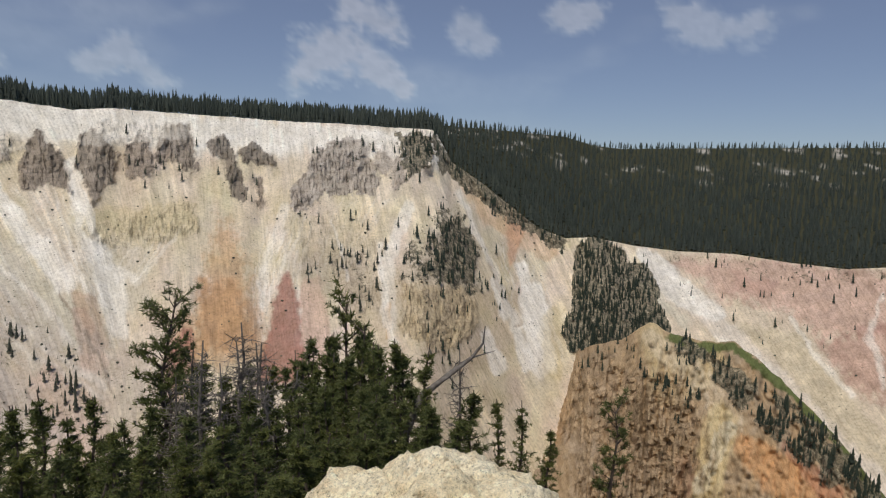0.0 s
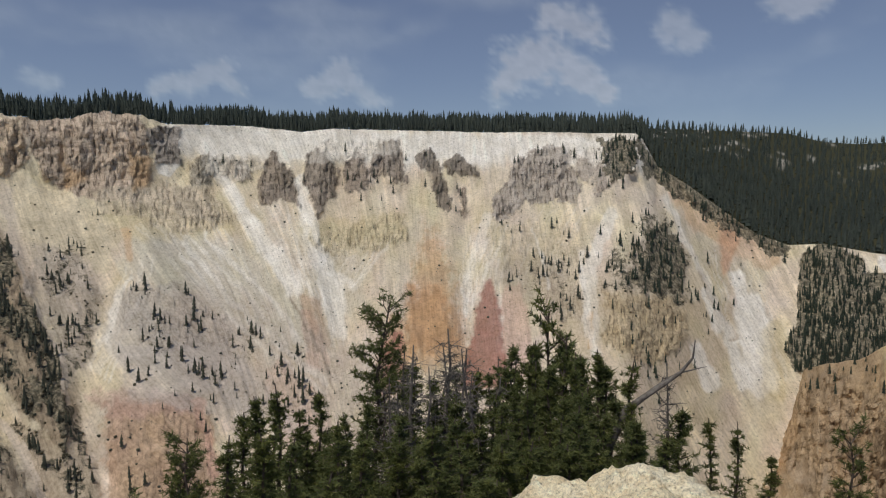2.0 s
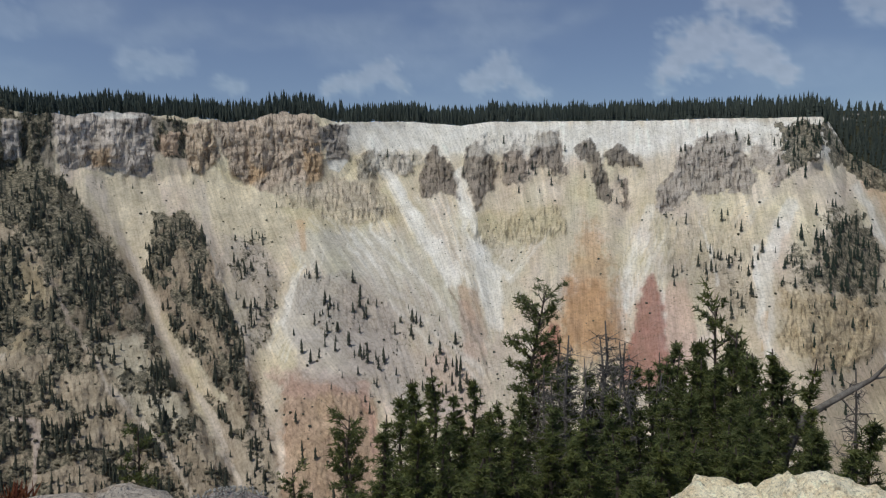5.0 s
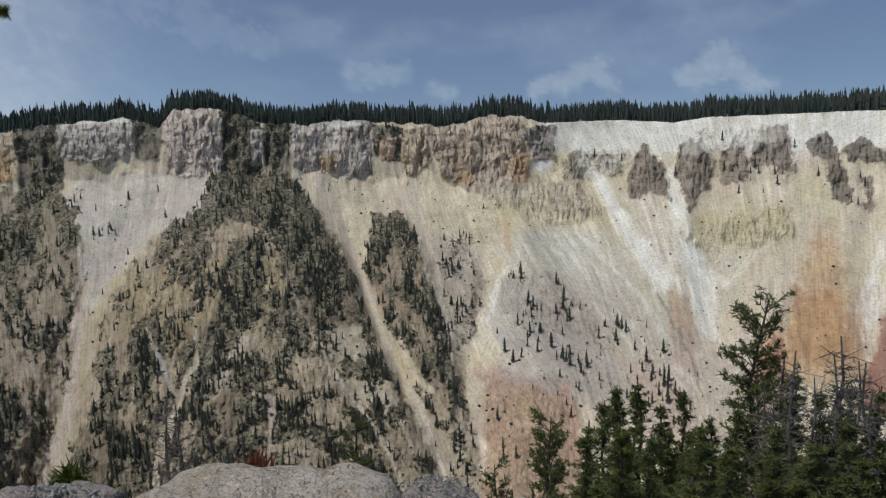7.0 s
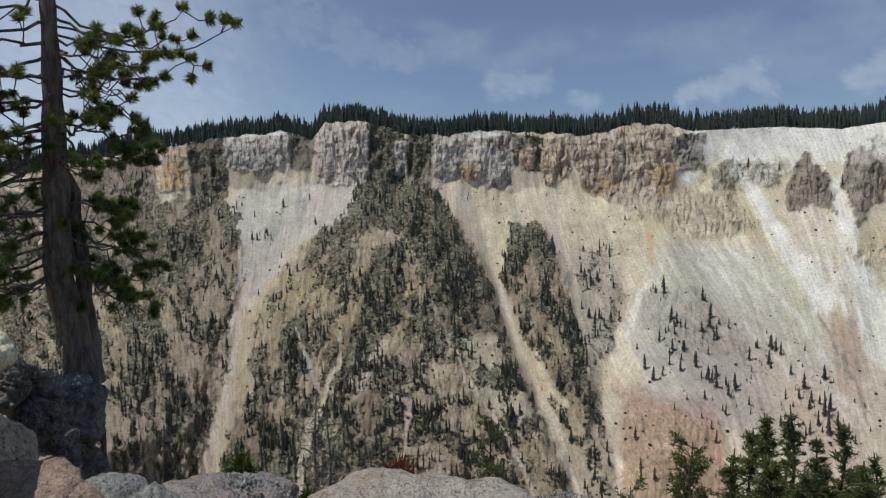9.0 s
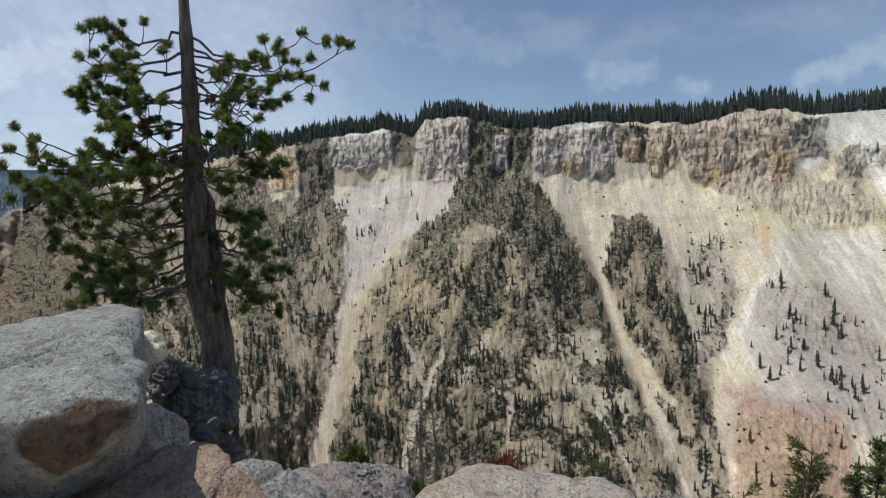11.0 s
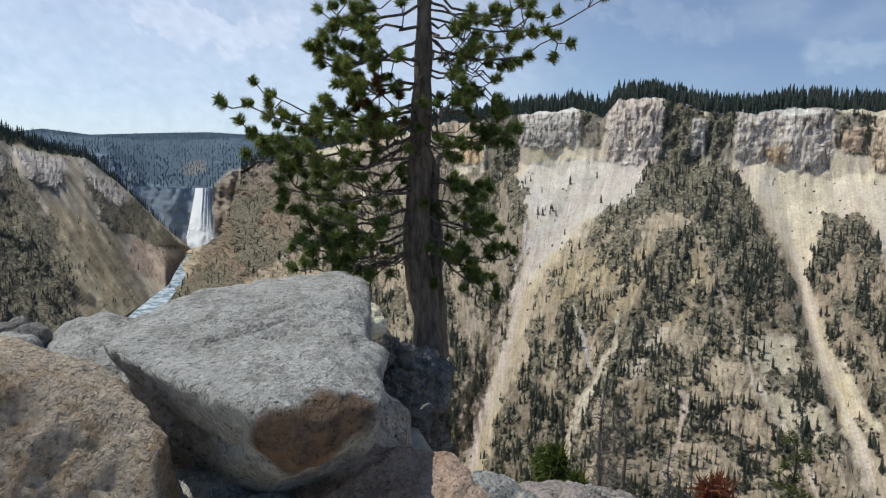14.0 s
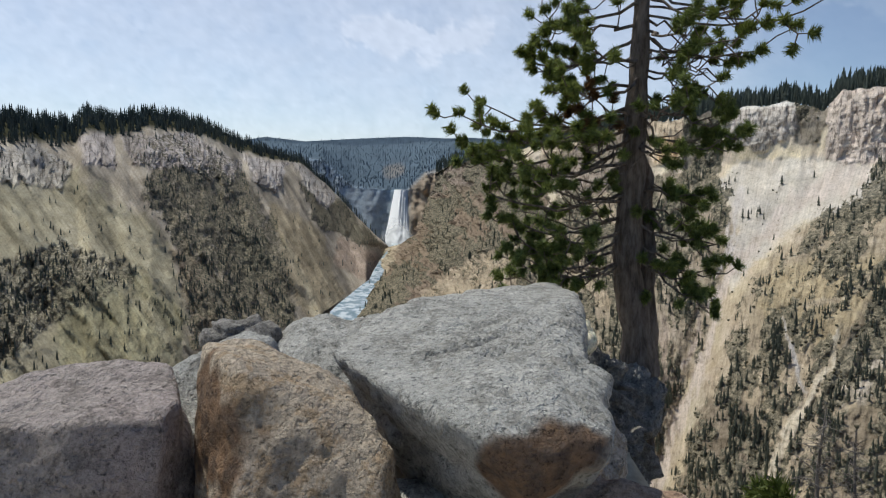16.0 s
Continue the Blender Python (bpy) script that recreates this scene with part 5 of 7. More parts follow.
mt.links.new(mist_back.outputs[0], mist_through.inputs["Normal"])
mt.links.new(mb.outputs[0], mist_mix.inputs[1])
mt.links.new(mist_through.outputs[0], mist_mix.inputs[2])
mt.links.new(m_at.outputs[2], mist_cover.inputs[0])
mt.links.new(mist_clear.outputs[0], mist_cover.inputs[1])
mt.links.new(mist_mix.outputs[0], mist_cover.inputs[2])
mt.links.new(mist_cover.outputs[0], mt.nodes["Material Output"].inputs[0])
# the spray gets a fixed sunward normal as well, to look lit
mist_up = node(mt, "ShaderNodeCombineXYZ", X=0.32, Y=-0.32, Z=0.89)
mt.links.new(mist_up.outputs[0], mb.inputs["Normal"])
sv_, sh_ = np.meshgrid(np.linspace(0, 1, 30), np.linspace(-1, 1, 50), indexing="ij")
spray = sheet("spray", at(100.8 + 1.7 * sh_, -6.4 + 2.6 * sv_, 1338 - 34 * (1 - sv_) + 6 * fbm(sh_ * 4, sv_ * 4, 3, 93)) - base, MIST)
paint(spray.data, "cover", (0.85 * smooth(1.0, 0.1, np.hypot(sh_, sv_ * 0.95) + 0.5 * (fbm(sh_ * 3, sv_ * 3, 4, 92) - 0.5))).ravel())
spray.parent = falls

rk = np.linspace(0, 0.6, 500)
r_yaw = knots(rk, (0, 100.9), (0.12, 101.15), (0.3, 102.8), (0.42, 105.4), (0.55, 104), (0.7, 78), (0.8, 40), (0.9, 0), (1, -38))
r_far = knots(rk, (0, 1345), (0.12, 1270), (0.3, 885), (0.42, 690), (0.55, 480), (0.7, 330), (0.8, 300), (0.9, 310), (1, 420))
r_z = knots(rk, (0, -136), (0.12, -138), (0.3, -139), (0.42, -141), (0.52, -165), (0.6, -225), (1, -230))
r_half = knots(rk, (0, 8), (0.12, 4), (0.3, 4.8), (0.42, 10.5), (0.55, 16), (1, 18))
middle = np.stack([-np.sin(np.radians(r_yaw)) * r_far, np.cos(np.radians(r_yaw)) * r_far], -1)
along = np.gradient(middle, axis=0)
along /= np.linalg.norm(along, axis=1, keepdims=True)
side = np.stack([-along[:, 1], along[:, 0]], -1)
ra = np.linspace(-1, 1.9, 33)
river_co = np.zeros((500, 33, 3))
river_co[..., :2] = middle[:, None] + side[:, None] * (ra[None, :, None] * (r_half * (0.9 + 0.3 * fbm(rk * 30, rk * 0, 2, 94)))[:, None, None])
river_co[..., 2] = r_z[:, None] + 0.8 * fbm(river_co[..., 0] * 0.12, river_co[..., 1] * 0.12, 3, 95)
rapids = smooth(0.40, 0.66, fbm(river_co[..., 0] * 0.14, river_co[..., 1] * 0.14, 4, 96, 0.6))[..., None]
river = sheet("water_river", river_co, WATER, np.array((0.17, 0.24, 0.27)) * (1 - rapids) + np.array((0.58, 0.63, 0.65)) * rapids)
tagged(river, "blue-green river broken by white rapids", "river", kind="structure")
wa = wt2.nodes.new("ShaderNodeAttribute")
wa.attribute_name = "tint"
wt2.links.new(wa.outputs[0], wb.inputs["Base Color"])

# ---------------------------------------------------------------- the lookout's own ground, out to the horizon
gy = np.linspace(-180, 180, 181)
gr = np.concatenate([[0.01], np.geomspace(0.4, 60, 70), np.geomspace(66, 320, 24), [500, 900, 1600, 3000, 4600]])
G, Y = np.meshgrid(gr, gy, indexing="ij")


def ground_z(r, y):
    """Height of the lookout's ground: a ledge that falls off steeply into the canyon, and gentle woods behind."""
    open_side = smooth(-62, -45, y) * smooth(142, 128, y)
    edge = knots(y, (-60, 6), (-10, 2.4), (15, 2.0), (45, 2.0), (60, 2.1), (72, 2.4), (80, 2.6), (85, 2.9), (88, 3.6), (91, 5.3), (125, 5.2), (140, 7))
    drop = -0.72 * np.maximum(r - edge, 0) - 0.15 * np.minimum(r, edge) * smooth(70, 40, y) + 0.3 * smooth(70, 90, y) * smooth(1.2, 2.4, r)
    drop = np.maximum(drop, -235 - 0 * r)
    rough = 0.12 * (fbm(r * 0.9 + y * 0.03, y * 0.12, 3, 100) - 0.5) * np.minimum(r, 4)
    return drop * open_side + rough + 0.02 * np.minimum(r, 400) * (1 - open_side)


gz = ground_z(G, Y)
g_co = np.stack([-np.sin(np.radians(Y)) * G, np.cos(np.radians(Y)) * G, gz], -1)
g_tint = np.array((0.42, 0.36, 0.27)) * (0.7 + 0.6 * fbm(g_co[..., 0] * 0.4, g_co[..., 1] * 0.4, 4, 101))[..., None]
LEDGE = ground_material("ledge_soil", 9.0, 1.2, 0.03, 0.35)
ground = tagged(sheet("ground", g_co, LEDGE, g_tint), "pale gravelly ledge falling off into the canyon", "ground", kind="structure")

# ---------------------------------------------------------------- far trees and brush
def conifer_shape(tiers, sides, seed):
    r = np.random.default_rng(seed)
    co, faces = [], []
    for k in range(tiers):
        low, high = 0.06 + 0.90 * k / tiers, 0.06 + 0.90 * (k + 1.7) / tiers
        width = 0.15 * (1 - k / tiers) ** 0.8 + 0.015
        start = len(co)
        lean = r.normal(0, 0.012, 2)
        co.append((lean[0], lean[1], min(high, 1.0)))
        for j in range(sides):
            a = 2 * math.pi * (j + 0.4 * r.random()) / sides + k
            w = width * (0.65 + 0.6 * r.random())
            co.append((w * math.cos(a), w * math.sin(a), low + 0.05 * r.random()))
        faces += [(start, start + 1 + j, start + 1 + (j + 1) % sides) for j in range(sides)]
    return np.array(co), np.array(faces)


def shrub_shape(seed):
    bm = bmesh.new()
    bmesh.ops.create_icosphere(bm, subdivisions=1, radius=0.5)
    r = random.Random(seed)
    for v in bm.verts:
        v.co *= r.uniform(0.6, 1.25)
        v.co.z = v.co.z * 0.8 + 0.3
    co = np.array([v.co[:] for v in bm.verts])
    faces = np.array([[v.index for v in f.verts] for f in bm.faces])
    bm.free()
    return co, faces


CONIFERS = [conifer_shape(4, 5, k) for k in range(4)]
SHRUBS = [shrub_shape(k) for k in range(3)]


def many(name, shapes, places, heights, widths, mat, label, category):
    """One mesh of far plants of a few shapes."""
    vs, fs, ts, start = [], [], [], 0
    which = rng.integers(0, len(shapes), len(places))
    for k, (co, faces) in enumerate(shapes):
        p, h, w = places[which == k], heights[which == k], widths[which == k]
        a = rng.random(len(p)) * 6.283
        x = co[None, :, 0] * np.cos(a)[:, None] - co[None, :, 1] * np.sin(a)[:, None]
        y = co[None, :, 0] * np.sin(a)[:, None] + co[None, :, 1] * np.cos(a)[:, None]
        out = np.stack([p[:, :1] + x * (h * w)[:, None], p[:, 1:2] + y * (h * w)[:, None], p[:, 2:] + co[None, :, 2] * h[:, None]], -1)
        vs.append(out.reshape(-1, 3))
        fs.append((faces[None] + (np.arange(len(p)) * len(co))[:, None, None] + start).reshape(-1, 3))
        # random tone per plant, with shade painted in towards its foot
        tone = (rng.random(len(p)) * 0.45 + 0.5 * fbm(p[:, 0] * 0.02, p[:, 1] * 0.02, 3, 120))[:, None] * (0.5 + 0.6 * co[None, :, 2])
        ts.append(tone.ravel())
        start += len(p) * len(co)
    me = mesh_from(name, np.concatenate(vs), np.concatenate(fs), False)
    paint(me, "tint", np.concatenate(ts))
    me.materials.append(mat)
    return tagged(new(name, me), label, category, kind="stuff")


def scattered(co, yaw, el, weight, per_degree):
    """Random places on a sheet, weight times per_degree of them in each square degree."""
    cell = np.abs(np.gradient(yaw, axis=1) * np.gradient(el, axis=0))
    n = (weight * cell * per_degree).ravel()
    n = np.floor(n + rng.random(n.shape)).astype(int)
    pick = np.repeat(np.arange(len(n)), n)
    r, c = np.unravel_index(pick, yaw.shape)
    r2, c2 = np.minimum(r + 1, yaw.shape[0] - 1), np.minimum(c + 1, yaw.shape[1] - 1)
    u, v = rng.random(len(r))[:, None], rng.random(len(r))[:, None]
    return co[r, c] * (1 - u - v * (1 - u)) + co[r2, c] * u + co[r, c2] * v * (1 - u)


def rows_behind(yaws, el, far, step, depth, rise, gap):
    """Trees in a belt behind a rim."""
    n = int((yaws.max() - yaws.min()) / step)
    y = rng.uniform(yaws.min(), yaws.max(), n)
    o = np.argsort(yaws)
    f, e = np.interp(y, yaws[o], far[o]), np.interp(y, yaws[o], el[o])
    s = depth * rng.random(n) ** 1.6 + gap
    p = at(y, e, f)
    q = at(y, e, f + s)
    q[:, 2] = p[:, 2] - 1.0 + rise * s
    return q


def tall(n, low, high):
    return low + (high - low) * rng.random(n) ** 1.3


north_rows = full[len(back):, :len(yaws)]
ny = np.where(yaws[None] > 86, 86 + (yaws[None] - 86) * (bank - 86) / 15.0, yaws[None]) + 0 * bank
ne = rim[None] + (foot - rim)[None] * V[:, None] ** 1.15
p = scattered(north_rows, ny, ne, north_grow * (1 + smooth(40, 46, ny) * (2.2 * smooth(0.44, 0.62, fbm(ny * 1.1, ne * 0.7, 4, 121)) - 0.6)), 6.5)
bearing = np.degrees(np.arctan2(-p[:, 0], p[:, 1]))
k = (rng.random(len(p)) < 0.7) | (bearing < 42)
h = tall(len(p), 1.6, 8.5) * np.where(bearing < 42, 1.15, 1.0)
# paler than real leaves, with haze mixed into the colour
WALL_LEAF = leaf_material("hazed_conifer_foliage", (0.095, 0.106, 0.085), (0.19, 0.20, 0.15))
g = k & (bearing < 4)
k = k & ~g
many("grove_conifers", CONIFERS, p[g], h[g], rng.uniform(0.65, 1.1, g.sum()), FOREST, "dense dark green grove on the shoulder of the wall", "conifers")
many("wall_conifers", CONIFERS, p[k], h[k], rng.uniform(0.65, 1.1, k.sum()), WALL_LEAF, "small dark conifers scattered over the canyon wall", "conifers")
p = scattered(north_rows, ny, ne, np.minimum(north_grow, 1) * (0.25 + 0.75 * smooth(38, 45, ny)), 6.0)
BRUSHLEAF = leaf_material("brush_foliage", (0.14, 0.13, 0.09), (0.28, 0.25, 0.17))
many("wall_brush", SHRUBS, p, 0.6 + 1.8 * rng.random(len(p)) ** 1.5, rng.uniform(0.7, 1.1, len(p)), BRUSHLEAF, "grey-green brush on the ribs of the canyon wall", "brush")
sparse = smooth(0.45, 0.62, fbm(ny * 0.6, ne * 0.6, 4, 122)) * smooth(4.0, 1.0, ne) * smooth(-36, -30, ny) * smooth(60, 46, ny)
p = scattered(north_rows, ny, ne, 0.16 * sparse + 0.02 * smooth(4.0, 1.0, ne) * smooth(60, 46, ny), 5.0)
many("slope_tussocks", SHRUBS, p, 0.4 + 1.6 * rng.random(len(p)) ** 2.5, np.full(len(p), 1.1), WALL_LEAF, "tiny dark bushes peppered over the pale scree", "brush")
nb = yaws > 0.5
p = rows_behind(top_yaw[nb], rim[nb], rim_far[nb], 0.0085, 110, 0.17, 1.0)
# the rim's leaf colour is raised too, as haze would lift its darks
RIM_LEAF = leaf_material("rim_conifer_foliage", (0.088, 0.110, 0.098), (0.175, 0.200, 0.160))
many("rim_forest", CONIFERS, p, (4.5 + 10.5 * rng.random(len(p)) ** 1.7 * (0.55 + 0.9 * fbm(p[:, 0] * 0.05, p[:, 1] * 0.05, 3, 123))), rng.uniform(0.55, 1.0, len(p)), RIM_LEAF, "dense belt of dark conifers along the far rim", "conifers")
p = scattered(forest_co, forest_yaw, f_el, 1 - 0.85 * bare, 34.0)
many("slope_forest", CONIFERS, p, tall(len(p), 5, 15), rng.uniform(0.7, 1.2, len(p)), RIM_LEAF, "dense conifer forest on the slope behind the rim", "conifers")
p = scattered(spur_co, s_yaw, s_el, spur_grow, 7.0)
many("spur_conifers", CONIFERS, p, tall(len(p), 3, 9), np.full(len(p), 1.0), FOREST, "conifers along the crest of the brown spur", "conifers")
# leaf colour greyed and lightened for the haze over the near wall
GREYLEAF = leaf_material("hazed_grey_green_foliage", (0.085, 0.105, 0.098), (0.15, 0.172, 0.145))
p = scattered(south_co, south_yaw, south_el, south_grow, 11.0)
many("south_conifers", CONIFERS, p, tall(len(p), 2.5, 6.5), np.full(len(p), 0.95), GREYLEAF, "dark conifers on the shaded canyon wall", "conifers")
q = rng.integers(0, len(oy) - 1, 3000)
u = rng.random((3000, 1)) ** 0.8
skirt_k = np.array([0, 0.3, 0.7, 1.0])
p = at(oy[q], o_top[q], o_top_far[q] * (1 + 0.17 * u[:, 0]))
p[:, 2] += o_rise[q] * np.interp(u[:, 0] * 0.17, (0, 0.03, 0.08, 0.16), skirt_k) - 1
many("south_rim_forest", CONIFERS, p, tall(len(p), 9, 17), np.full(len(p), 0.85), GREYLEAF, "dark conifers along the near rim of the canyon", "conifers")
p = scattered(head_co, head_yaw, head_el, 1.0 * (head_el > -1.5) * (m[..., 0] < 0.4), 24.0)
# these trees carry the same blue haze in their leaf colour
HAZY = leaf_material("hazed_distant_foliage", (0.13, 0.175, 0.22), (0.155, 0.20, 0.25))
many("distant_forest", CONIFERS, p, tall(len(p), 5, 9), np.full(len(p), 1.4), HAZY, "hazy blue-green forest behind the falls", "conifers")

# ---------------------------------------------------------------- clouds
CLOUD = bpy.data.materials.new("cloud")
CLOUD.use_nodes = True
ct = CLOUD.node_tree
ct.nodes.remove(ct.nodes["Principled BSDF"])
c_out = ct.nodes["Material Output"]
c_mix, c_clear = ct.nodes.new("ShaderNodeMixShader"), ct.nodes.new("ShaderNodeBsdfTransparent")
c_glow = node(ct, "ShaderNodeEmission", Strength=1.0)
c_at, c_col = ct.nodes.new("ShaderNodeAttribute"), ct.nodes.new("ShaderNodeAttribute")
c_at.attribute_name, c_col.attribute_name = "cover", "tint"
ct.links.new(c_at.outputs[2], c_mix.inputs[0])
ct.links.new(c_col.outputs[0], c_glow.inputs[0])
ct.links.new(c_clear.outputs[0], c_mix.inputs[1])
ct.links.new(c_glow.outputs[0], c_mix.inputs[2])
ct.links.new(c_mix.outputs[0], c_out.inputs[0])
cy, ce = np.meshgrid(np.arange(-42, 145, 0.3), np.arange(1.0, 34, 0.25))
c_wob = fbm(cy * 0.55, ce * 0.7, 5, 110, 0.6)
c_small = fbm(cy * 1.6, ce * 2.0, 4, 111, 0.6)


def puff(cover, thick, *points):
    m = band(cy, ce, *points) + 1.3 * (c_wob - 0.5) + 0.55 * (c_small - 0.5)
    return np.maximum(cover, thick * smooth(0.05, 0.75, m))


cover = 0.34 * smooth(0.50, 0.75, fbm(cy * 0.10, ce * 0.22, 4, 112)) * smooth(2, 14, ce)
cover = np.maximum(cover, 0.50 * smooth(55, 84, cy) * (0.72 + 0.35 * c_wob))
cover = puff(cover, 0.62, (12.47, 7.62, 1.64), (10.72, 9.88, 2.82), (8.04, 10.45, 2.82), (3.43, 7.80, 1.41))
cover = puff(cover, 0.62, (8.08, 13.42, 1.88), (4.90, 12.31, 2.11))
cover = puff(cover, 0.5, (26.70, 8.20, 2.11), (25.19, 9.15, 1.88), (22.13, 6.98, 1.31))
cover = puff(cover, 0.5, (-1.04, 12.49, 1.78), (-2.44, 11.67, 1.88))
cover = puff(cover, 0.55, (-9.15, 13.37, 2.11), (-11.34, 13.75, 1.88))
cover = puff(cover, 0.5, (-17.75, 13.13, 2.11), (-21.07, 11.76, 1.64), (-23.77, 12.00, 1.88))
cover = puff(cover, 0.5, (38.89, 7.67, 1.17), (34.42, 9.22, 1.88), (32.67, 7.40, 1.31))
cover = puff(cover, 0.45, (28.01, 7.98, 1.17), (25.18, 9.02, 1.88), (21.65, 7.11, 1.17))
cover = puff(cover, 0.4, (53.98, 9.71, 1.41), (50.35, 9.27, 1.41))
cover = puff(cover, 0.4, (47.16, 7.67, 1.17), (46.24, 7.66, 1.03))
cover = puff(cover, 0.3, (71.61, 14.67, 2.82), (66.34, 13.19, 3.29), (60.91, 11.09, 2.35))
cover = puff(cover, 0.3, (53.55, 9.23, 1.41), (49.90, 9.34, 1.41))
cover = puff(cover, 0.46, (127.20, 8.92, 3.76), (118.35, 9.79, 3.76), (112.20, 8.59, 2.82))
cover = puff(cover, 0.6, (103.84, 10.72, 2.35), (98.39, 10.47, 2.82), (94.30, 10.96, 2.35))
cover = puff(cover, 0.45, (150, 24, 12), (120, 26, 8), (95, 24, 6))
puffy = np.clip(cover / 0.42, 0, 1)[..., None]
cover = np.maximum(cover * (0.82 + 0.18 * smooth(55, 85, cy)), 0.30 * smooth(90, 55, cy)) * smooth(0.5, 2.5, ce)
shade = 0.42 + 0.22 * c_small + 0.20 * smooth(55, 88, cy)
c_co = at(cy, ce, 4300 * np.cos(np.radians(ce)))
clouds = sheet("backdrop_clouds", c_co, CLOUD, np.stack([shade * 0.94, shade * 0.955, shade * 1.08], -1) * puffy + np.array((0.215, 0.225, 0.355)) * (1 - puffy))
paint(clouds.data, "cover", cover.ravel())
tagged(clouds, "thin cumulus clouds in a hazy blue sky", "clouds", kind="structure")

# ---------------------------------------------------------------- boulders of the lookout
def rock_material(name, main, second, dark, size=1.0, rough=0.9, relief=0.07):
    """Pitted, cracked and stained rock."""
    m, t, b = material(name, rough, 0.15)
    c = mixed(t, main, second, ramp(t, noise_at(t, 2.2 / size, 6, 0.65), (0.40, (0, 0, 0)), (0.60, (1, 1, 1))))
    c = mixed(t, c, dark, ramp(t, noise_at(t, 9 / size, 8, 0.78), (0.50, (0, 0, 0)), (0.57, (0.62,) * 3)))
    c = mixed(t, c, tuple(min(1, v * 1.28) for v in main), ramp(t, noise_at(t, 17 / size, 6, 0.7), (0.55, (0, 0, 0)), (0.70, (0.8,) * 3)))
    pits = ramp(t, noise_at(t, 45 / size, 6, 0.8), (0.37, (0.35,) * 3), (0.44, (0.93,) * 3), (0.66, (1.18,) * 3))
    lichen = ramp(t, noise_at(t, 11 / size, 7, 0.78), (0.56, (0, 0, 0)), (0.62, (0.55,) * 3))
    c = mixed(t, c, tuple(min(1, v * 0.55) for v in second), lichen)
    grit = ramp(t, noise_at(t, 80 / size, 5, 0.8), (0.34, (0.66,) * 3), (0.50, (1.0,) * 3), (0.68, (1.16,) * 3))
    c = mixed(t, c, grit, 1.0, "MULTIPLY")
    st = t.nodes.new("ShaderNodeAttribute")
    st.attribute_name = "stain"
    rust = mixed(t, (0.23, 0.13, 0.07), (0.10, 0.062, 0.042), ramp(t, noise_at(t, 14, 5, 0.6), (0.4, (0, 0, 0)), (0.6, (1, 1, 1))))
    c = mixed(t, c, rust, ramp(t, st.outputs[2], (0.3, (0, 0, 0)), (0.62, (0.88,) * 3)))
    t.links.new(mixed(t, c, pits, 1.0, "MULTIPLY"), b.inputs["Base Color"])
    total = None
    for scale, weight in ((4, 0.5), (14, 0.32), (55, 0.16), (140, 0.06)):
        n = t.nodes.new("ShaderNodeMath")
        n.operation = "MULTIPLY_ADD"
        t.links.new(noise_at(t, scale / size, 6, 0.7), n.inputs[0])
        n.inputs[1].default_value = weight
        if total:
            t.links.new(total, n.inputs[2])
        else:
            n.inputs[2].default_value = 0
        total = n.outputs[0]
    for scale, low, high, weight in ((30, 0.34, 0.42, 0.10), (70, 0.36, 0.44, 0.06), (10, 0.36, 0.42, 0.10)):       # pits and chipped hollows
        n = t.nodes.new("ShaderNodeMath")
        n.operation = "MULTIPLY_ADD"
        t.links.new(ramp(t, noise_at(t, scale / size, 3, 0.5), (low, (0, 0, 0)), (high, (1, 1, 1))), n.inputs[0])
        n.inputs[1].default_value = weight
        t.links.new(total, n.inputs[2])
        total = n.outputs[0]
    bumped(t, b, total, 1.0, relief * size)
    return m


GREY_ROCK = rock_material("grey_rock", (0.52, 0.50, 0.46), (0.43, 0.415, 0.38), (0.24, 0.225, 0.195), relief=0.08)
TAN_ROCK = rock_material("tan_rock", (0.51, 0.42, 0.32), (0.44, 0.36, 0.285), (0.36, 0.24, 0.13))
RUSTY_ROCK = rock_material("rusty_rock", (0.55, 0.385, 0.275), (0.50, 0.365, 0.28), (0.36, 0.23, 0.15))
MAUVE_ROCK = rock_material("mauve_rock", (0.44, 0.37, 0.345), (0.40, 0.345, 0.31), (0.20, 0.17, 0.15))
DARK_ROCK = rock_material("dark_rock", (0.36, 0.335, 0.305), (0.20, 0.185, 0.165), (0.09, 0.08, 0.07), 0.5)
PALE_SLAB = rock_material("pale_slab", (0.62, 0.53, 0.44), (0.55, 0.48, 0.40), (0.42, 0.31, 0.20))
PALE_ROCK = rock_material("pale_rock", (0.90, 0.81, 0.60), (0.82, 0.71, 0.48), (0.66, 0.52, 0.32), 2.0, relief=0.03)


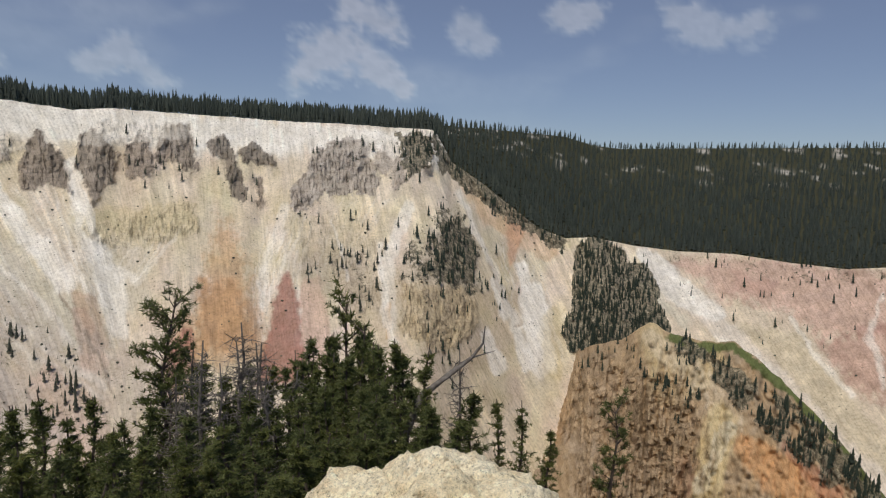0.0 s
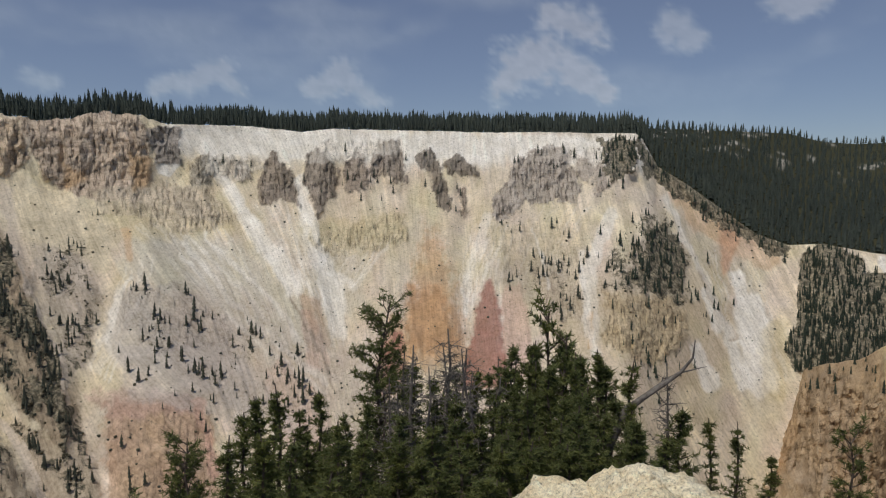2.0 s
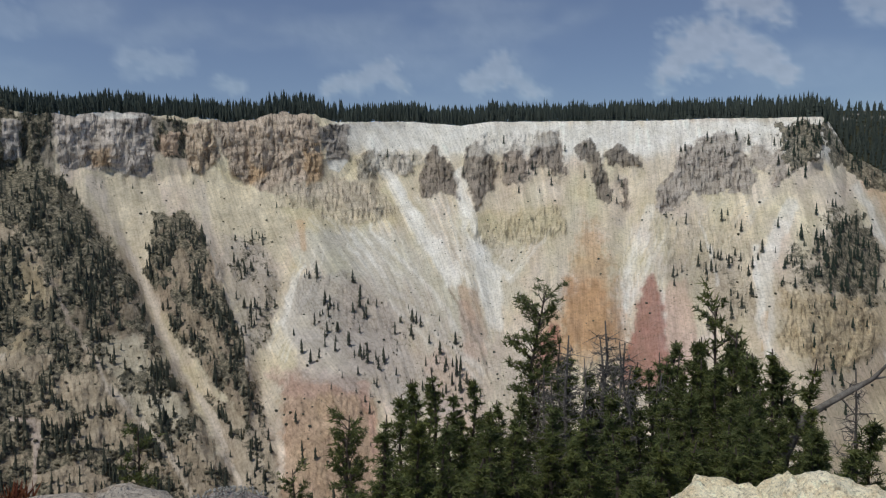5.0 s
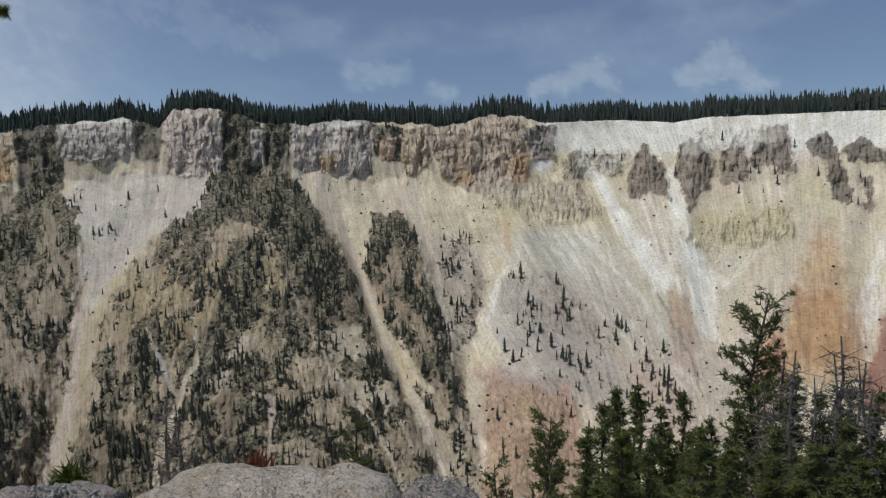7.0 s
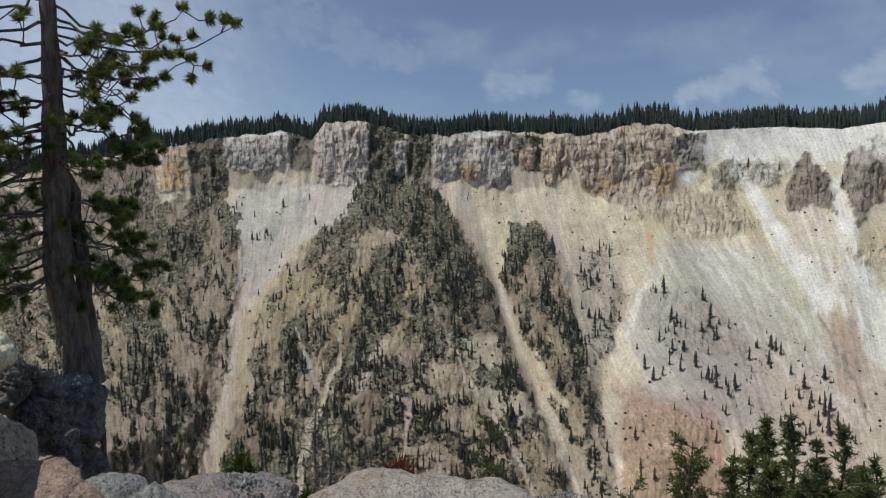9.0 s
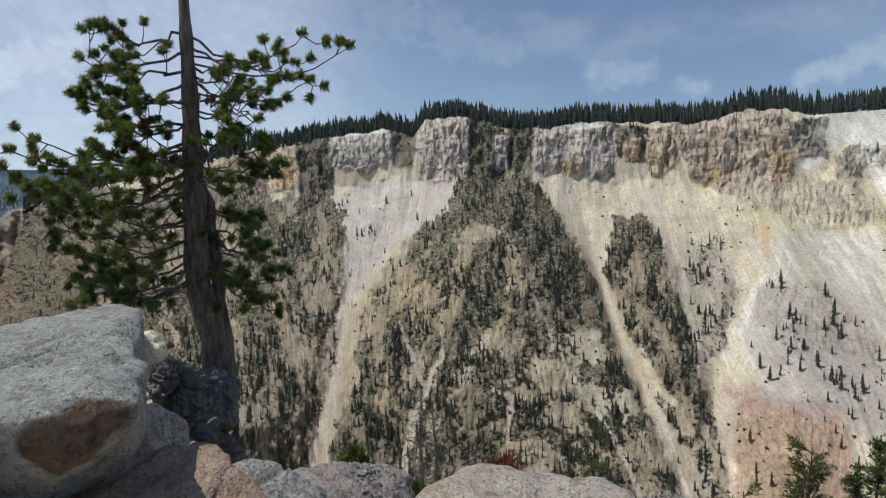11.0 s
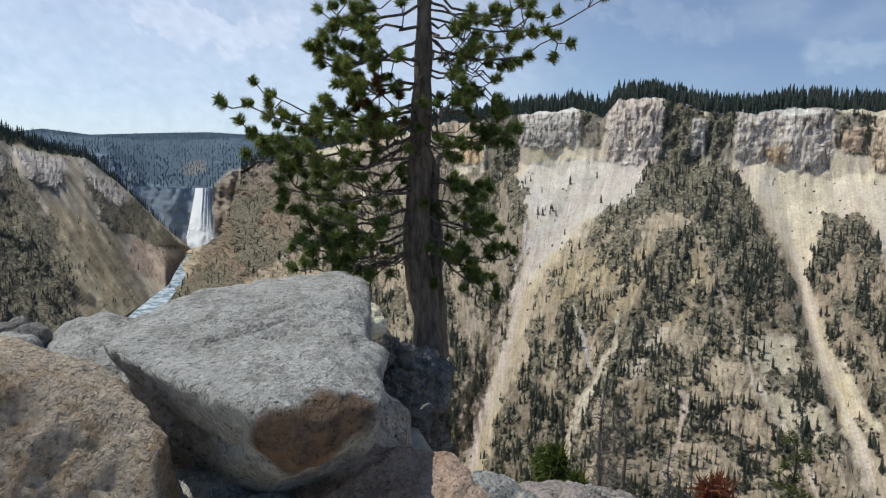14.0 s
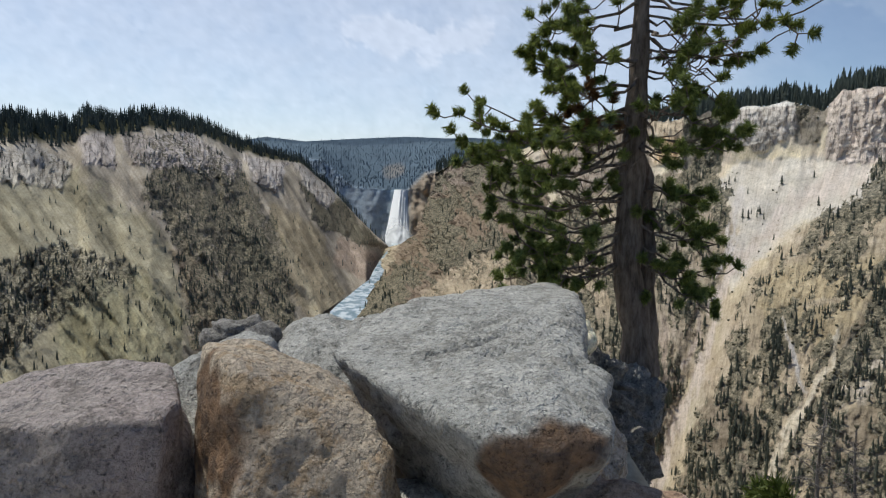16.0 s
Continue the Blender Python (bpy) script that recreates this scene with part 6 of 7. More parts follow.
def boulder(name, loc, size, turn, mat, label, seed, cuts=(), square=3.2, rough=0.09, detail=5, category="boulder"):
    """A worn block: a rounded box of half sizes, cut by planes (bearing, height, distance as a share of the size, rusty or not), with a broken skin."""
    bm = bmesh.new()
    bmesh.ops.create_icosphere(bm, subdivisions=detail, radius=1)
    planes = [(Vector((math.cos(radians(e)) * math.cos(radians(a)), math.cos(radians(e)) * math.sin(radians(a)), math.sin(radians(e)))), d, rust) for a, e, d, rust in cuts]
    shift = Vector((seed * 3.7, seed * 1.3, seed * 5.1))
    sx, sy, sz = size
    big = max(size)
    stain = []
    for v in bm.verts:
        d = v.co.normalized()
        p = d / (abs(d.x) ** square + abs(d.y) ** square + abs(d.z) ** square) ** (1 / square)
        red = 0.0
        for n, far_off, rust in planes:
            over = p.dot(n) - far_off
            if over > 0:
                p -= n * over * 0.96
                red = max(red, min(over * 8, 1) * rust)
        q = Vector((p.x * sx, p.y * sy, p.z * sz))
        w = q / 1.2
        k = noise.fractal(w * 1.9 + shift, 0.9, 2.0, 3) * rough * 0.8
        crack = abs(noise.noise(w * 3.1 + shift * 2))
        k -= max(0, 0.09 - crack) * rough * 5
        k += noise.fractal(w * 8 + shift, 0.6, 2.1, 5) * rough * 0.26
        pits = noise.noise(w * 26 + shift)
        k -= max(0, pits - 0.25) * rough * 0.30
        layers = noise.noise(Vector((w.x * 1.5, w.y * 1.5, w.z * 8)) + shift)
        v.co = q + d * (k + 0.016 * layers)
        stain.append(red * (0.75 + 0.5 * noise.noise(w * 5 + shift)))
    ob = part(name, bm, mat)
    paint(ob.data, "stain", np.array(stain))
    ob.matrix_world = pose(*loc, *turn)
    return tagged(ob, label, category, group="boulders of the lookout")


def block(name, corners, mat, label, seed, rust=(), rough=0.075, sharp=26.0, detail=6, clefts=()):
    """A broken block with flat faces between its corners and worn edges. rust: a place on its skin that is stained, and how far.
    clefts: two ends of a crack, a point that it runs in to, and its depth."""
    hull = bmesh.new()
    for c in corners:
        hull.verts.new(c)
    bmesh.ops.convex_hull(hull, input=hull.verts)
    hull.normal_update()
    mid = sum((Vector(c) for c in corners), Vector()) / len(corners)
    planes = {}
    for f in hull.faces:
        n = f.normal if f.normal.dot(f.verts[0].co - mid) > 0 else -f.normal
        planes[tuple(round(v, 1) for v in n)] = (n.copy(), n.dot(f.verts[0].co - mid))
    hull.free()
    planes = [p for p in planes.values() if p[1] > 0.02]
    bm = bmesh.new()
    bmesh.ops.create_icosphere(bm, subdivisions=detail, radius=1)
    shift = Vector((seed * 3.7, seed * 1.3, seed * 5.1))
    stain = []
    for v in bm.verts:
        d = v.co.normalized()
        p = d * sum((max(n.dot(d), 0) / h) ** sharp for n, h in planes) ** (-1 / sharp)
        w = p / 1.2
        k = noise.fractal(w * 2.6 + shift, 0.8, 2.0, 3) * rough * 0.8
        k -= max(0, 0.07 - abs(noise.noise(w * 2.3 + shift * 2))) * rough * 5
        k += noise.fractal(w * 6 + shift, 0.5, 2.1, 5) * rough * 0.34
        k -= max(0, noise.noise(w * 22 + shift) - 0.28) * rough * 0.5
        k -= max(0, 0.05 - abs(noise.noise(w * 7 + shift * 3))) * rough * 3
        k += noise.noise(Vector((w.x * 2, w.y * 2, w.z * 12 + w.y * 4)) + shift) * rough * 0.30
        for a, b2, inner, deep in clefts:
            a, b2, inner = Vector(a) - mid, Vector(b2) - mid, Vector(inner) - mid
            n = (b2 - a).cross(inner - a).normalized()
            along = (p - a).dot(b2 - a) / (b2 - a).length_squared
            if -0.1 < along < 1.1:
                off = abs(n.dot(p - a) + 0.05 * noise.noise(w * 4 + shift) + 0.02 * noise.noise(w * 14 + shift))
                front = (p - a.lerp(b2, min(max(along, 0), 1))).length
                k -= deep * max(0, 1 - off / 0.028) * max(0, 1 - front / 0.7) * min(1, 4 * (along + 0.1), 4 * (1.1 - along))
        v.co = p + d * k
        red = 0.0
        for place, reach in rust:
            red = max(red, 1.2 - (mid + p - Vector(place)).length / reach)
        stain.append(red + (0.7 * noise.noise(w * 5 + shift) + 0.5 * noise.noise(w * 17 + shift)) * (red > 0.05))
    ob = part(name, bm, mat)
    paint(ob.data, "stain", np.clip(np.array(stain), 0, 1))
    ob.location = mid
    return tagged(ob, label, "boulder", group="boulders of the lookout")


# the leaning grey boulder, the split tan one beside it, and the blocks they lie on
block("boulder", ((-4.26, -0.42, 1.22), (-4.03, -0.74, 1.22), (-3.57, -1.09, 1.20), (-3.26, -1.28, 1.17), (-2.84, -1.28, 1.15), (-2.51, -1.08, 1.14), (-2.26, -0.81, 1.15),
                  (-2.17, -0.64, 1.17), (-2.18, -0.52, 1.17), (-2.53, -0.46, 1.20), (-3.93, -0.33, 1.22), (-2.10, -0.63, 1.11), (-2.14, -0.57, 0.97), (-2.19, -0.36, 1.06),
                  (-2.22, -0.33, 1.11), (-3.9, -0.35, 0.5), (-4.2, -0.6, 0.4), (-3.6, -1.35, 0.55), (-2.7, -0.9, 0.70), (-3.0, -0.45, 0.5)),
      GREY_ROCK, "large weathered grey boulder with a reddish broken face", 1, rough=0.055, sharp=40.0, rust=(((-2.13, -0.42, 1.03), 0.20), ((-2.17, -0.56, 0.99), 0.16), ((-2.20, -0.40, 0.92), 0.15)),
      clefts=(((-3.09, -1.32, 1.02), (-2.72, -0.9, 0.92), (-3.75, -1.36, 1.08), 0.07), ((-2.67, -0.87, 0.97), (-2.39, -0.62, 1.05), (-3.03, -0.75, 1.06), 0.05), ((-2.94, -0.44, 1.37), (-2.34, -0.45, 1.16), (-3.04, -0.64, 1.13), 0.03), ((-3.39, -1.15, 1.06), (-3.24, -0.65, 1.19), (-3.23, -0.88, 0.87), 0.03)))
block("boulder", ((-2.54, -1.65, 1.22), (-2.60, -1.63, 1.25), (-2.75, -1.54, 1.22), (-2.66, -1.20, 1.10), (-2.36, -0.93, 0.99), (-2.21, -0.93, 0.90), (-2.31, -1.42, 1.24),
                  (-2.07, -1.34, 0.76), (-2.39, -1.60, 0.55), (-2.16, -0.91, 0.67), (-3.1, -1.55, 0.3), (-2.9, -1.0, 0.4), (-2.4, -1.6, 0.1), (-2.2, -1.0, 0.1)),
      TAN_ROCK, "tan boulder with orange stains and a sharp ridge", 2, rust=(((-2.32, -1.52, 0.96), 0.25), ((-2.42, -1.54, 1.11), 0.16)), sharp=34.0, rough=0.035)
block("boulder", ((-2.30, -2.95, 0.92), (-2.46, -2.19, 1.11), (-2.58, -2.09, 1.14), (-2.65, -1.97, 1.14), (-2.63, -1.79, 1.13), (-2.39, -1.63, 1.10), (-2.27, -1.62, 1.08), (-2.17, -1.80, 1.08),
                  (-2.14, -2.03, 1.07), (-2.10, -2.40, 1.0), (-2.05, -2.90, 0.84), (-2.16, -1.60, 0.55), (-2.04, -1.85, 0.55), (-2.0, -2.3, 0.5), (-2.2, -1.62, 0.1), (-2.05, -2.5, 0.1), (-2.9, -1.7, 0.1), (-3.0, -2.9, 0.1)),
      MAUVE_ROCK, "dull mauve-grey block with a flat top", 3, rough=0.03, sharp=60.0)
block("boulder", ((-2.85, -1.94, 1.05), (-2.93, -1.74, 1.09), (-3.10, -1.60, 1.12), (-3.40, -1.85, 1.06), (-2.67, -1.84, 0.87), (-2.70, -1.72, 0.87), (-2.44, -1.76, 0.70), (-2.46, -1.62, 0.70), (-2.3, -1.75, 0.1), (-2.3, -1.5, 0.1), (-3.5, -2.1, 0.1), (-3.5, -1.4, 0.1)),
      GREY_ROCK, "grey rock wedged between two boulders", 4, rough=0.04)

boulder("boulder", (-4.10, -2.17, 0.84), (0.20, 0.21, 0.12), (0, 0, 10), DARK_ROCK, "small dark rock with pale lichen", 5, square=2.8)
boulder("boulder", (-4.05, -1.50, 0.60), (0.5, 0.42, 0.34), (0, 4, 20), GREY_ROCK, "low grey slab behind the leaning boulder", 6, square=3.5)
block("boulder", ((-2.67, -0.47, 0.80), (-2.72, -0.33, 0.81), (-2.63, -0.09, 0.80), (-2.44, 0.0, 0.76), (-2.25, 0.15, 0.62), (-2.08, -0.43, 0.62), (-2.91, -0.67, 0.70), (-2.60, -0.72, 0.55), (-2.12, 0.10, 0.2), (-1.98, -0.5, 0.2), (-2.9, 0.05, 0.1), (-3.0, -0.7, 0.1)),
      RUSTY_ROCK, "flat rust-brown rock at the ledge", 7, rough=0.04, sharp=40.0)
block("boulder", ((-2.80, 0.0, 0.66), (-2.82, 0.16, 0.67), (-2.73, 0.29, 0.60), (-2.73, 0.38, 0.50), (-2.48, 0.09, 0.52), (-2.56, 0.34, 0.42), (-2.45, 0.30, 0.1), (-2.4, 0.0, 0.1), (-3.1, 0.0, 0.1), (-3.0, 0.42, 0.1)),
      GREY_ROCK, "pale grey rock beside a flat brown one", 8, rough=0.05)
block("boulder", ((-3.22, -0.33, 0.86), (-3.36, -0.22, 0.79), (-3.31, -0.14, 0.69), (-3.16, -0.15, 0.61), (-2.92, -0.35, 0.71), (-3.07, -0.41, 0.78), (-2.87, -0.33, 0.48), (-3.06, -0.14, 0.4), (-3.47, -0.37, 0.26), (-3.66, -0.12, 0.14)),
      PALE_SLAB, "small greyish-tan rock beside the leaning boulder", 19, rough=0.06)
boulder("boulder", (-2.45, -0.95, 0.30), (0.34, 0.40, 0.45), (-14, 0, 15), GREY_ROCK, "shaded block under the leaning boulder", 9, square=4.0)
boulder("boulder", (-1.82, 0.78, 0.36), (0.42, 0.66, 0.28), (0, 4, 35), PALE_SLAB, "broad pale slab at the brink of the ledge", 10, square=4.0, cuts=((0, 75, 0.9, 0),))
boulder("boulder", (-4.36, -0.16, 0.62), (0.17, 0.17, 0.24), (0, 0, 30), DARK_ROCK, "dark broken rock tangled with pine roots", 11, square=2.6, rough=0.24, detail=6)
boulder("boulder", (-4.74, 0.04, 0.12), (0.20, 0.19, 0.42), (0, 8, 10), DARK_ROCK, "dark root-bound rock under the pine", 18, square=2.6, rough=0.26, detail=6)
boulder("boulder", (-4.22, -0.04, 0.24), (0.14, 0.12, 0.26), (0, 0, 60), DARK_ROCK, "dark lumpy rock under the pine", 12, square=2.4, rough=0.22, detail=6)
boulder("rock_outcrop", (-0.55, 7.0, -2.20), (1.85, 1.0, 1.10), (0, 0, 8), PALE_ROCK, "pale yellow rock outcrop below the ledge", 13, square=2.8, rough=0.22, category="rock",
        cuts=((180, 50, 0.52, 0), (20, 55, 0.92, 0), (100, 20, 0.75, 0)), detail=6)
boulder("boulder", (-4.17, -0.29, 0.94), (0.07, 0.06, 0.045), (10, 0, 30), PALE_ROCK, "small whitish rock among dark roots", 14, detail=4)
boulder("boulder", (-3.01, 0.59, 0.16), (0.34, 0.36, 0.26), (0, 0, 20), MAUVE_ROCK, "low gravelly hump at the ledge", 15, square=2.4)
boulder("boulder", (-4.53, 4.04, -1.65), (0.45, 0.5, 0.55), (0, 0, 20), MAUVE_ROCK, "low grey hump of gravel below the ledge", 16, square=2.4)
boulder("boulder", (-4.26, 5.01, -2.08), (0.35, 0.3, 0.65), (0, 0, 70), GREY_ROCK, "low grey rock below the ledge", 17, square=2.4)


def gravel(place, spread, count, label):
    """Loose stones strewn over a hump."""
    bm = bmesh.new()
    r = random.Random(31)
    for _ in range(count):
        a, d = r.uniform(0, 6.283), spread * r.random() ** 0.6
        size = r.uniform(0.006, 0.02)
        m = Matrix.Translation((d * math.cos(a), d * math.sin(a), 0.10 * (1 - (d / spread) ** 2))) @ pose(0, 0, 0, r.uniform(0, 360), r.uniform(0, 360), 0) @ Matrix.Diagonal((size, size * 0.8, size * 0.6, 1))
        bmesh.ops.create_icosphere(bm, subdivisions=1, radius=1, matrix=m)
    ob = part("gravel", bm, GREY_ROCK, smooth_shade=False)
    ob.location = place
    tagged(ob, label, "gravel", kind="stuff")


gravel((-3.01, 0.59, 0.32), 0.30, 260, "loose grey gravel on the ledge")
gravel((-4.52, 4.05, -1.19), 0.40, 260, "loose grey gravel below the ledge")

# ---------------------------------------------------------------- trees of the lookout
def bark_material(name, a, b2, scale):
    m, t, b = material(name, 0.95, 0.1)
    c = mixed(t, a, b2, ramp(t, noise_at(t, scale, 6, 0.7, (1, 1, 0.25)), (0.38, (0, 0, 0)), (0.62, (1, 1, 1))))
    t.links.new(c, b.inputs["Base Color"])
    bumped(t, b, noise_at(t, scale * 1.3, 6, 0.7, (1, 1, 0.25)), 1.0, 0.6 / scale)
    return m


def needle_material(name, low, high):
    m, t, b = material(name, 0.6, 0.3)
    g = t.nodes.new("ShaderNodeNewGeometry")
    c = ramp(t, g.outputs["Random Per Island"], (0.0, low), (1.0, high))
    c = mixed(t, c, (1.35, 1.2, 0.7), ramp(t, noise_at(t, 0.9, 3), (0.45, (0, 0, 0)), (0.75, (0.6,) * 3)), "MULTIPLY")
    t.links.new(c, b.inputs["Base Color"])
    lit, both = t.nodes.new("ShaderNodeBsdfTranslucent"), node(t, "ShaderNodeMixShader", Fac=0.35)
    t.links.new(c, lit.inputs[0])
    t.links.new(b.outputs[0], both.inputs[1])
    t.links.new(lit.outputs[0], both.inputs[2])
    t.links.new(both.outputs[0], t.nodes["Material Output"].inputs[0])
    return m


BARK = bark_material("pine_bark", (0.25, 0.205, 0.175), (0.10, 0.08, 0.065), 26)
FAR_BARK = bark_material("trunk_bark", (0.17, 0.14, 0.115), (0.09, 0.07, 0.06), 6)
DEAD_BARK = bark_material("dead_wood", (0.26, 0.235, 0.21), (0.15, 0.13, 0.115), 6)
NEEDLES = needle_material("pine_needles", (0.080, 0.110, 0.028), (0.25, 0.295, 0.085))
SPRAYS = needle_material("conifer_sprays", (0.072, 0.094, 0.033), (0.185, 0.205, 0.072))
YOUNG = needle_material("young_conifer_sprays", (0.07, 0.10, 0.02), (0.14, 0.17, 0.04))
BROWN_NEEDLES = needle_material("brown_needles", (0.13, 0.07, 0.035), (0.19, 0.11, 0.05))
RUST = needle_material("rust_needles", (0.16, 0.05, 0.03), (0.24, 0.09, 0.04))


class Soup:
    """Triangles and tubes gathered into one mesh."""

    def __init__(self):
        self.co, self.faces = [], []

    def tube(self, points, radii, sides=6):
        start = len(self.co)
        pts = [Vector(p) for p in points]
        for k, p in enumerate(pts):
            d = (pts[min(k + 1, len(pts) - 1)] - pts[max(k - 1, 0)]).normalized()
            a = d.cross(Vector((0.31, 0.52, 0.79))).normalized()
            b = d.cross(a)
            for j in range(sides):
                w = 2 * math.pi * j / sides
                self.co.append(p + (a * math.cos(w) + b * math.sin(w)) * radii[k])
        for k in range(len(pts) - 1):
            for j in range(sides):
                i0, i1 = start + k * sides + j, start + k * sides + (j + 1) % sides
                self.faces.append((i0, i1, i1 + sides, i0 + sides))

    def tuft(self, p, d, size, blades, width, r, spread=1.0):
        """Needles round the end of a twig that points along d."""
        d = Vector(d).normalized()
        a = d.cross(Vector((0.2, 0.7, 0.4))).normalized()
        b = d.cross(a)
        for _ in range(blades):
            w, s = r.uniform(0, 6.283), r.uniform(0.25, 1.0) * spread
            out = (d * r.uniform(-0.1, 1.0) + (a * math.cos(w) + b * math.sin(w)) * s).normalized() * size * r.uniform(0.7, 1.1)
            foot = p - d * size * r.uniform(0, 0.9)
            thick = out.cross(Vector((r.uniform(-1, 1), r.uniform(-1, 1), r.uniform(-1, 1)))).normalized() * width
            n = len(self.co)
            self.co += [foot + thick, foot - thick, foot + out]
            self.faces.append((n, n + 1, n + 2))

    def brush(self, p, d, size, long, blades, width, r):
        """A bottle-brush of needles round the last stretch of a twig."""
        d = Vector(d).normalized()
        a = d.cross(Vector((0.2, 0.7, 0.4))).normalized()
        b = d.cross(a)
        for _ in range(blades):
            w = r.uniform(0, 6.283)
            out = (d * r.uniform(0.05, 0.75) + a * math.cos(w) + b * math.sin(w)).normalized() * size * r.uniform(0.75, 1.05)
            foot = p - d * long * r.random()
            thick = out.cross(Vector((r.uniform(-1, 1), r.uniform(-1, 1), r.uniform(-1, 1)))).normalized() * width
            n = len(self.co)
            self.co += [foot + thick, foot - thick, foot + out]
            self.faces.append((n, n + 1, n + 2))

    def mesh(self, name, mat, parent=None, label="", shade=False):
        me = bpy.data.meshes.new(name)
        me.from_pydata([c[:] for c in self.co], [], self.faces)
        if shade:
            me.polygons.foreach_set("use_smooth", np.full(len(me.polygons), True))
        me.materials.append(mat)
        ob = new(name, me)
        ob.parent = parent
        if label:
            ob["label"] = label
        return ob


def conifer(seed, height, spread, bare=0.1, thin=1.0, top_sparse=False, dead=False, mat=None, lean=0.0):
    """A wild conifer: tapered trunk, drooping limbs in uneven whorls, sprays of needles along them."""
    r = random.Random(seed)
    tree = new("conifer_tree")
    trunk, crown = Soup(), Soup()
    line = [Vector((lean * height * (k / 10) ** 2 + r.gauss(0, 0.012) * height * (k > 0) * 0.5, r.gauss(0, 0.006) * height * (k > 0), height * k / 10)) for k in range(11)]
    trunk.tube(line, [height * 0.014 * (1 - k / 10.3) + 0.012 for k in range(11)], 7)
    z = height * bare
    while z < height * 0.985:
        u = z / height
        n = max(1, round((5 if not dead else 3) * thin * r.uniform(0.5, 1.3)))
        for _ in range(n):
            a = r.uniform(0, 6.283)
            full_len = spread * (1 - u) ** 0.75 * r.uniform(0.45, 1.15) + 0.12
            if top_sparse and u > 0.62:
                full_len = spread * r.uniform(0.25, 0.62)
            k = min(int(u * 10), 9)
            p0 = line[k].lerp(line[k + 1], u * 10 - k)
            up = (0.5 if u > 0.75 else 0.12) + r.uniform(-0.25, 0.2) + (0.5 if top_sparse and u > 0.62 else 0)
            way = Vector((math.cos(a), math.sin(a), up))
            pts = [p0 + way * full_len * s + Vector((0, 0, -0.16 * full_len * s * s * (2 - 2 * u))) + Vector((r.gauss(0, 0.03), r.gauss(0, 0.03), r.gauss(0, 0.02))) * (s > 0) for s in (0, 0.35, 0.7, 1.0)]
            trunk.tube(pts, [0.028 * full_len / spread + 0.008, 0.016, 0.009, 0.004], 4)
            if dead:
                for _ in range(8):
                    q = pts[r.randint(1, 3)]
                    trunk.tube([q, q + Vector((r.gauss(0, 0.2), r.gauss(0, 0.2), r.uniform(-0.2, 0.2)))], [0.012, 0.004], 3)
                continue
            count = max(4, int(full_len * 13))
            for j in range(count):
                s = (j + r.random()) / count
                if s < (0.45 if top_sparse and u > 0.62 else 0.22):
                    continue
                i = min(int(s * 3), 2)
                q = pts[i].lerp(pts[i + 1], s * 3 - i) + Vector((r.gauss(0, 0.10), r.gauss(0, 0.10), r.gauss(0, 0.05))) * (0.4 + full_len * 0.5)
                crown.tuft(q, way + Vector((r.gauss(0, 0.6), r.gauss(0, 0.6), r.gauss(0.25, 0.4))), r.uniform(0.15, 0.30), 12, 0.022, r, 1.1)
        z += height * r.uniform(0.014, 0.032) * (1.5 if dead else 1)
    trunk.mesh("trunk", DEAD_BARK if dead else FAR_BARK, tree, shade=True)
    if not dead:
        crown.mesh("crown", mat or SPRAYS, tree)
    return tree


GREENS = [conifer(1, 15.0, 1.7, 0.25, 0.9), conifer(2, 13.0, 1.4, 0.25, 0.8), conifer(3, 11.0, 1.7, 0.2, 0.9), conifer(4, 12.5, 1.0, 0.25, 0.7), conifer(12, 14.0, 1.3, 0.35, 0.6)]
SPARSE = [conifer(5, 12.0, 1.3, 0.2, 0.55, top_sparse=True), conifer(6, 11.0, 1.1, 0.3, 0.45, top_sparse=True)]
HERO = conifer(7, 16.0, 1.7, 0.15, 1.2, top_sparse=True, lean=0.05)
DEAD = [conifer(8, 12.0, 1.5, 0.15, dead=True), conifer(9, 9.0, 1.0, 0.2, dead=True)]
used = set()


def stand(tree, x, y, z_top, label, turn=0.0, scale=None):
    """Sets a tree on the slope under a place, as high as that place."""
    base = float(ground_z(np.hypot(x, y), np.degrees(np.arctan2(-x, y)))) - 0.2
    height = max(o.bound_box[1][2] for o in tree.children)
    s = (z_top - base) / height
    m = pose(x, y, base, 0, 0, turn)
    if tree.name in used:
        ob = copy_thing(tree, m)
    else:
        used.add(tree.name)
        ob = tree
        ob.matrix_world = m
    w = scale or 1.12 * max(0.7, min(1.3, s))
    ob.scale = (w, w, s)
    ob.name = "conifer_tree" if tree not in DEAD else "dead_tree"
    return tagged(ob, label, "conifer" if tree not in DEAD else "dead tree", group="trees below the ledge")


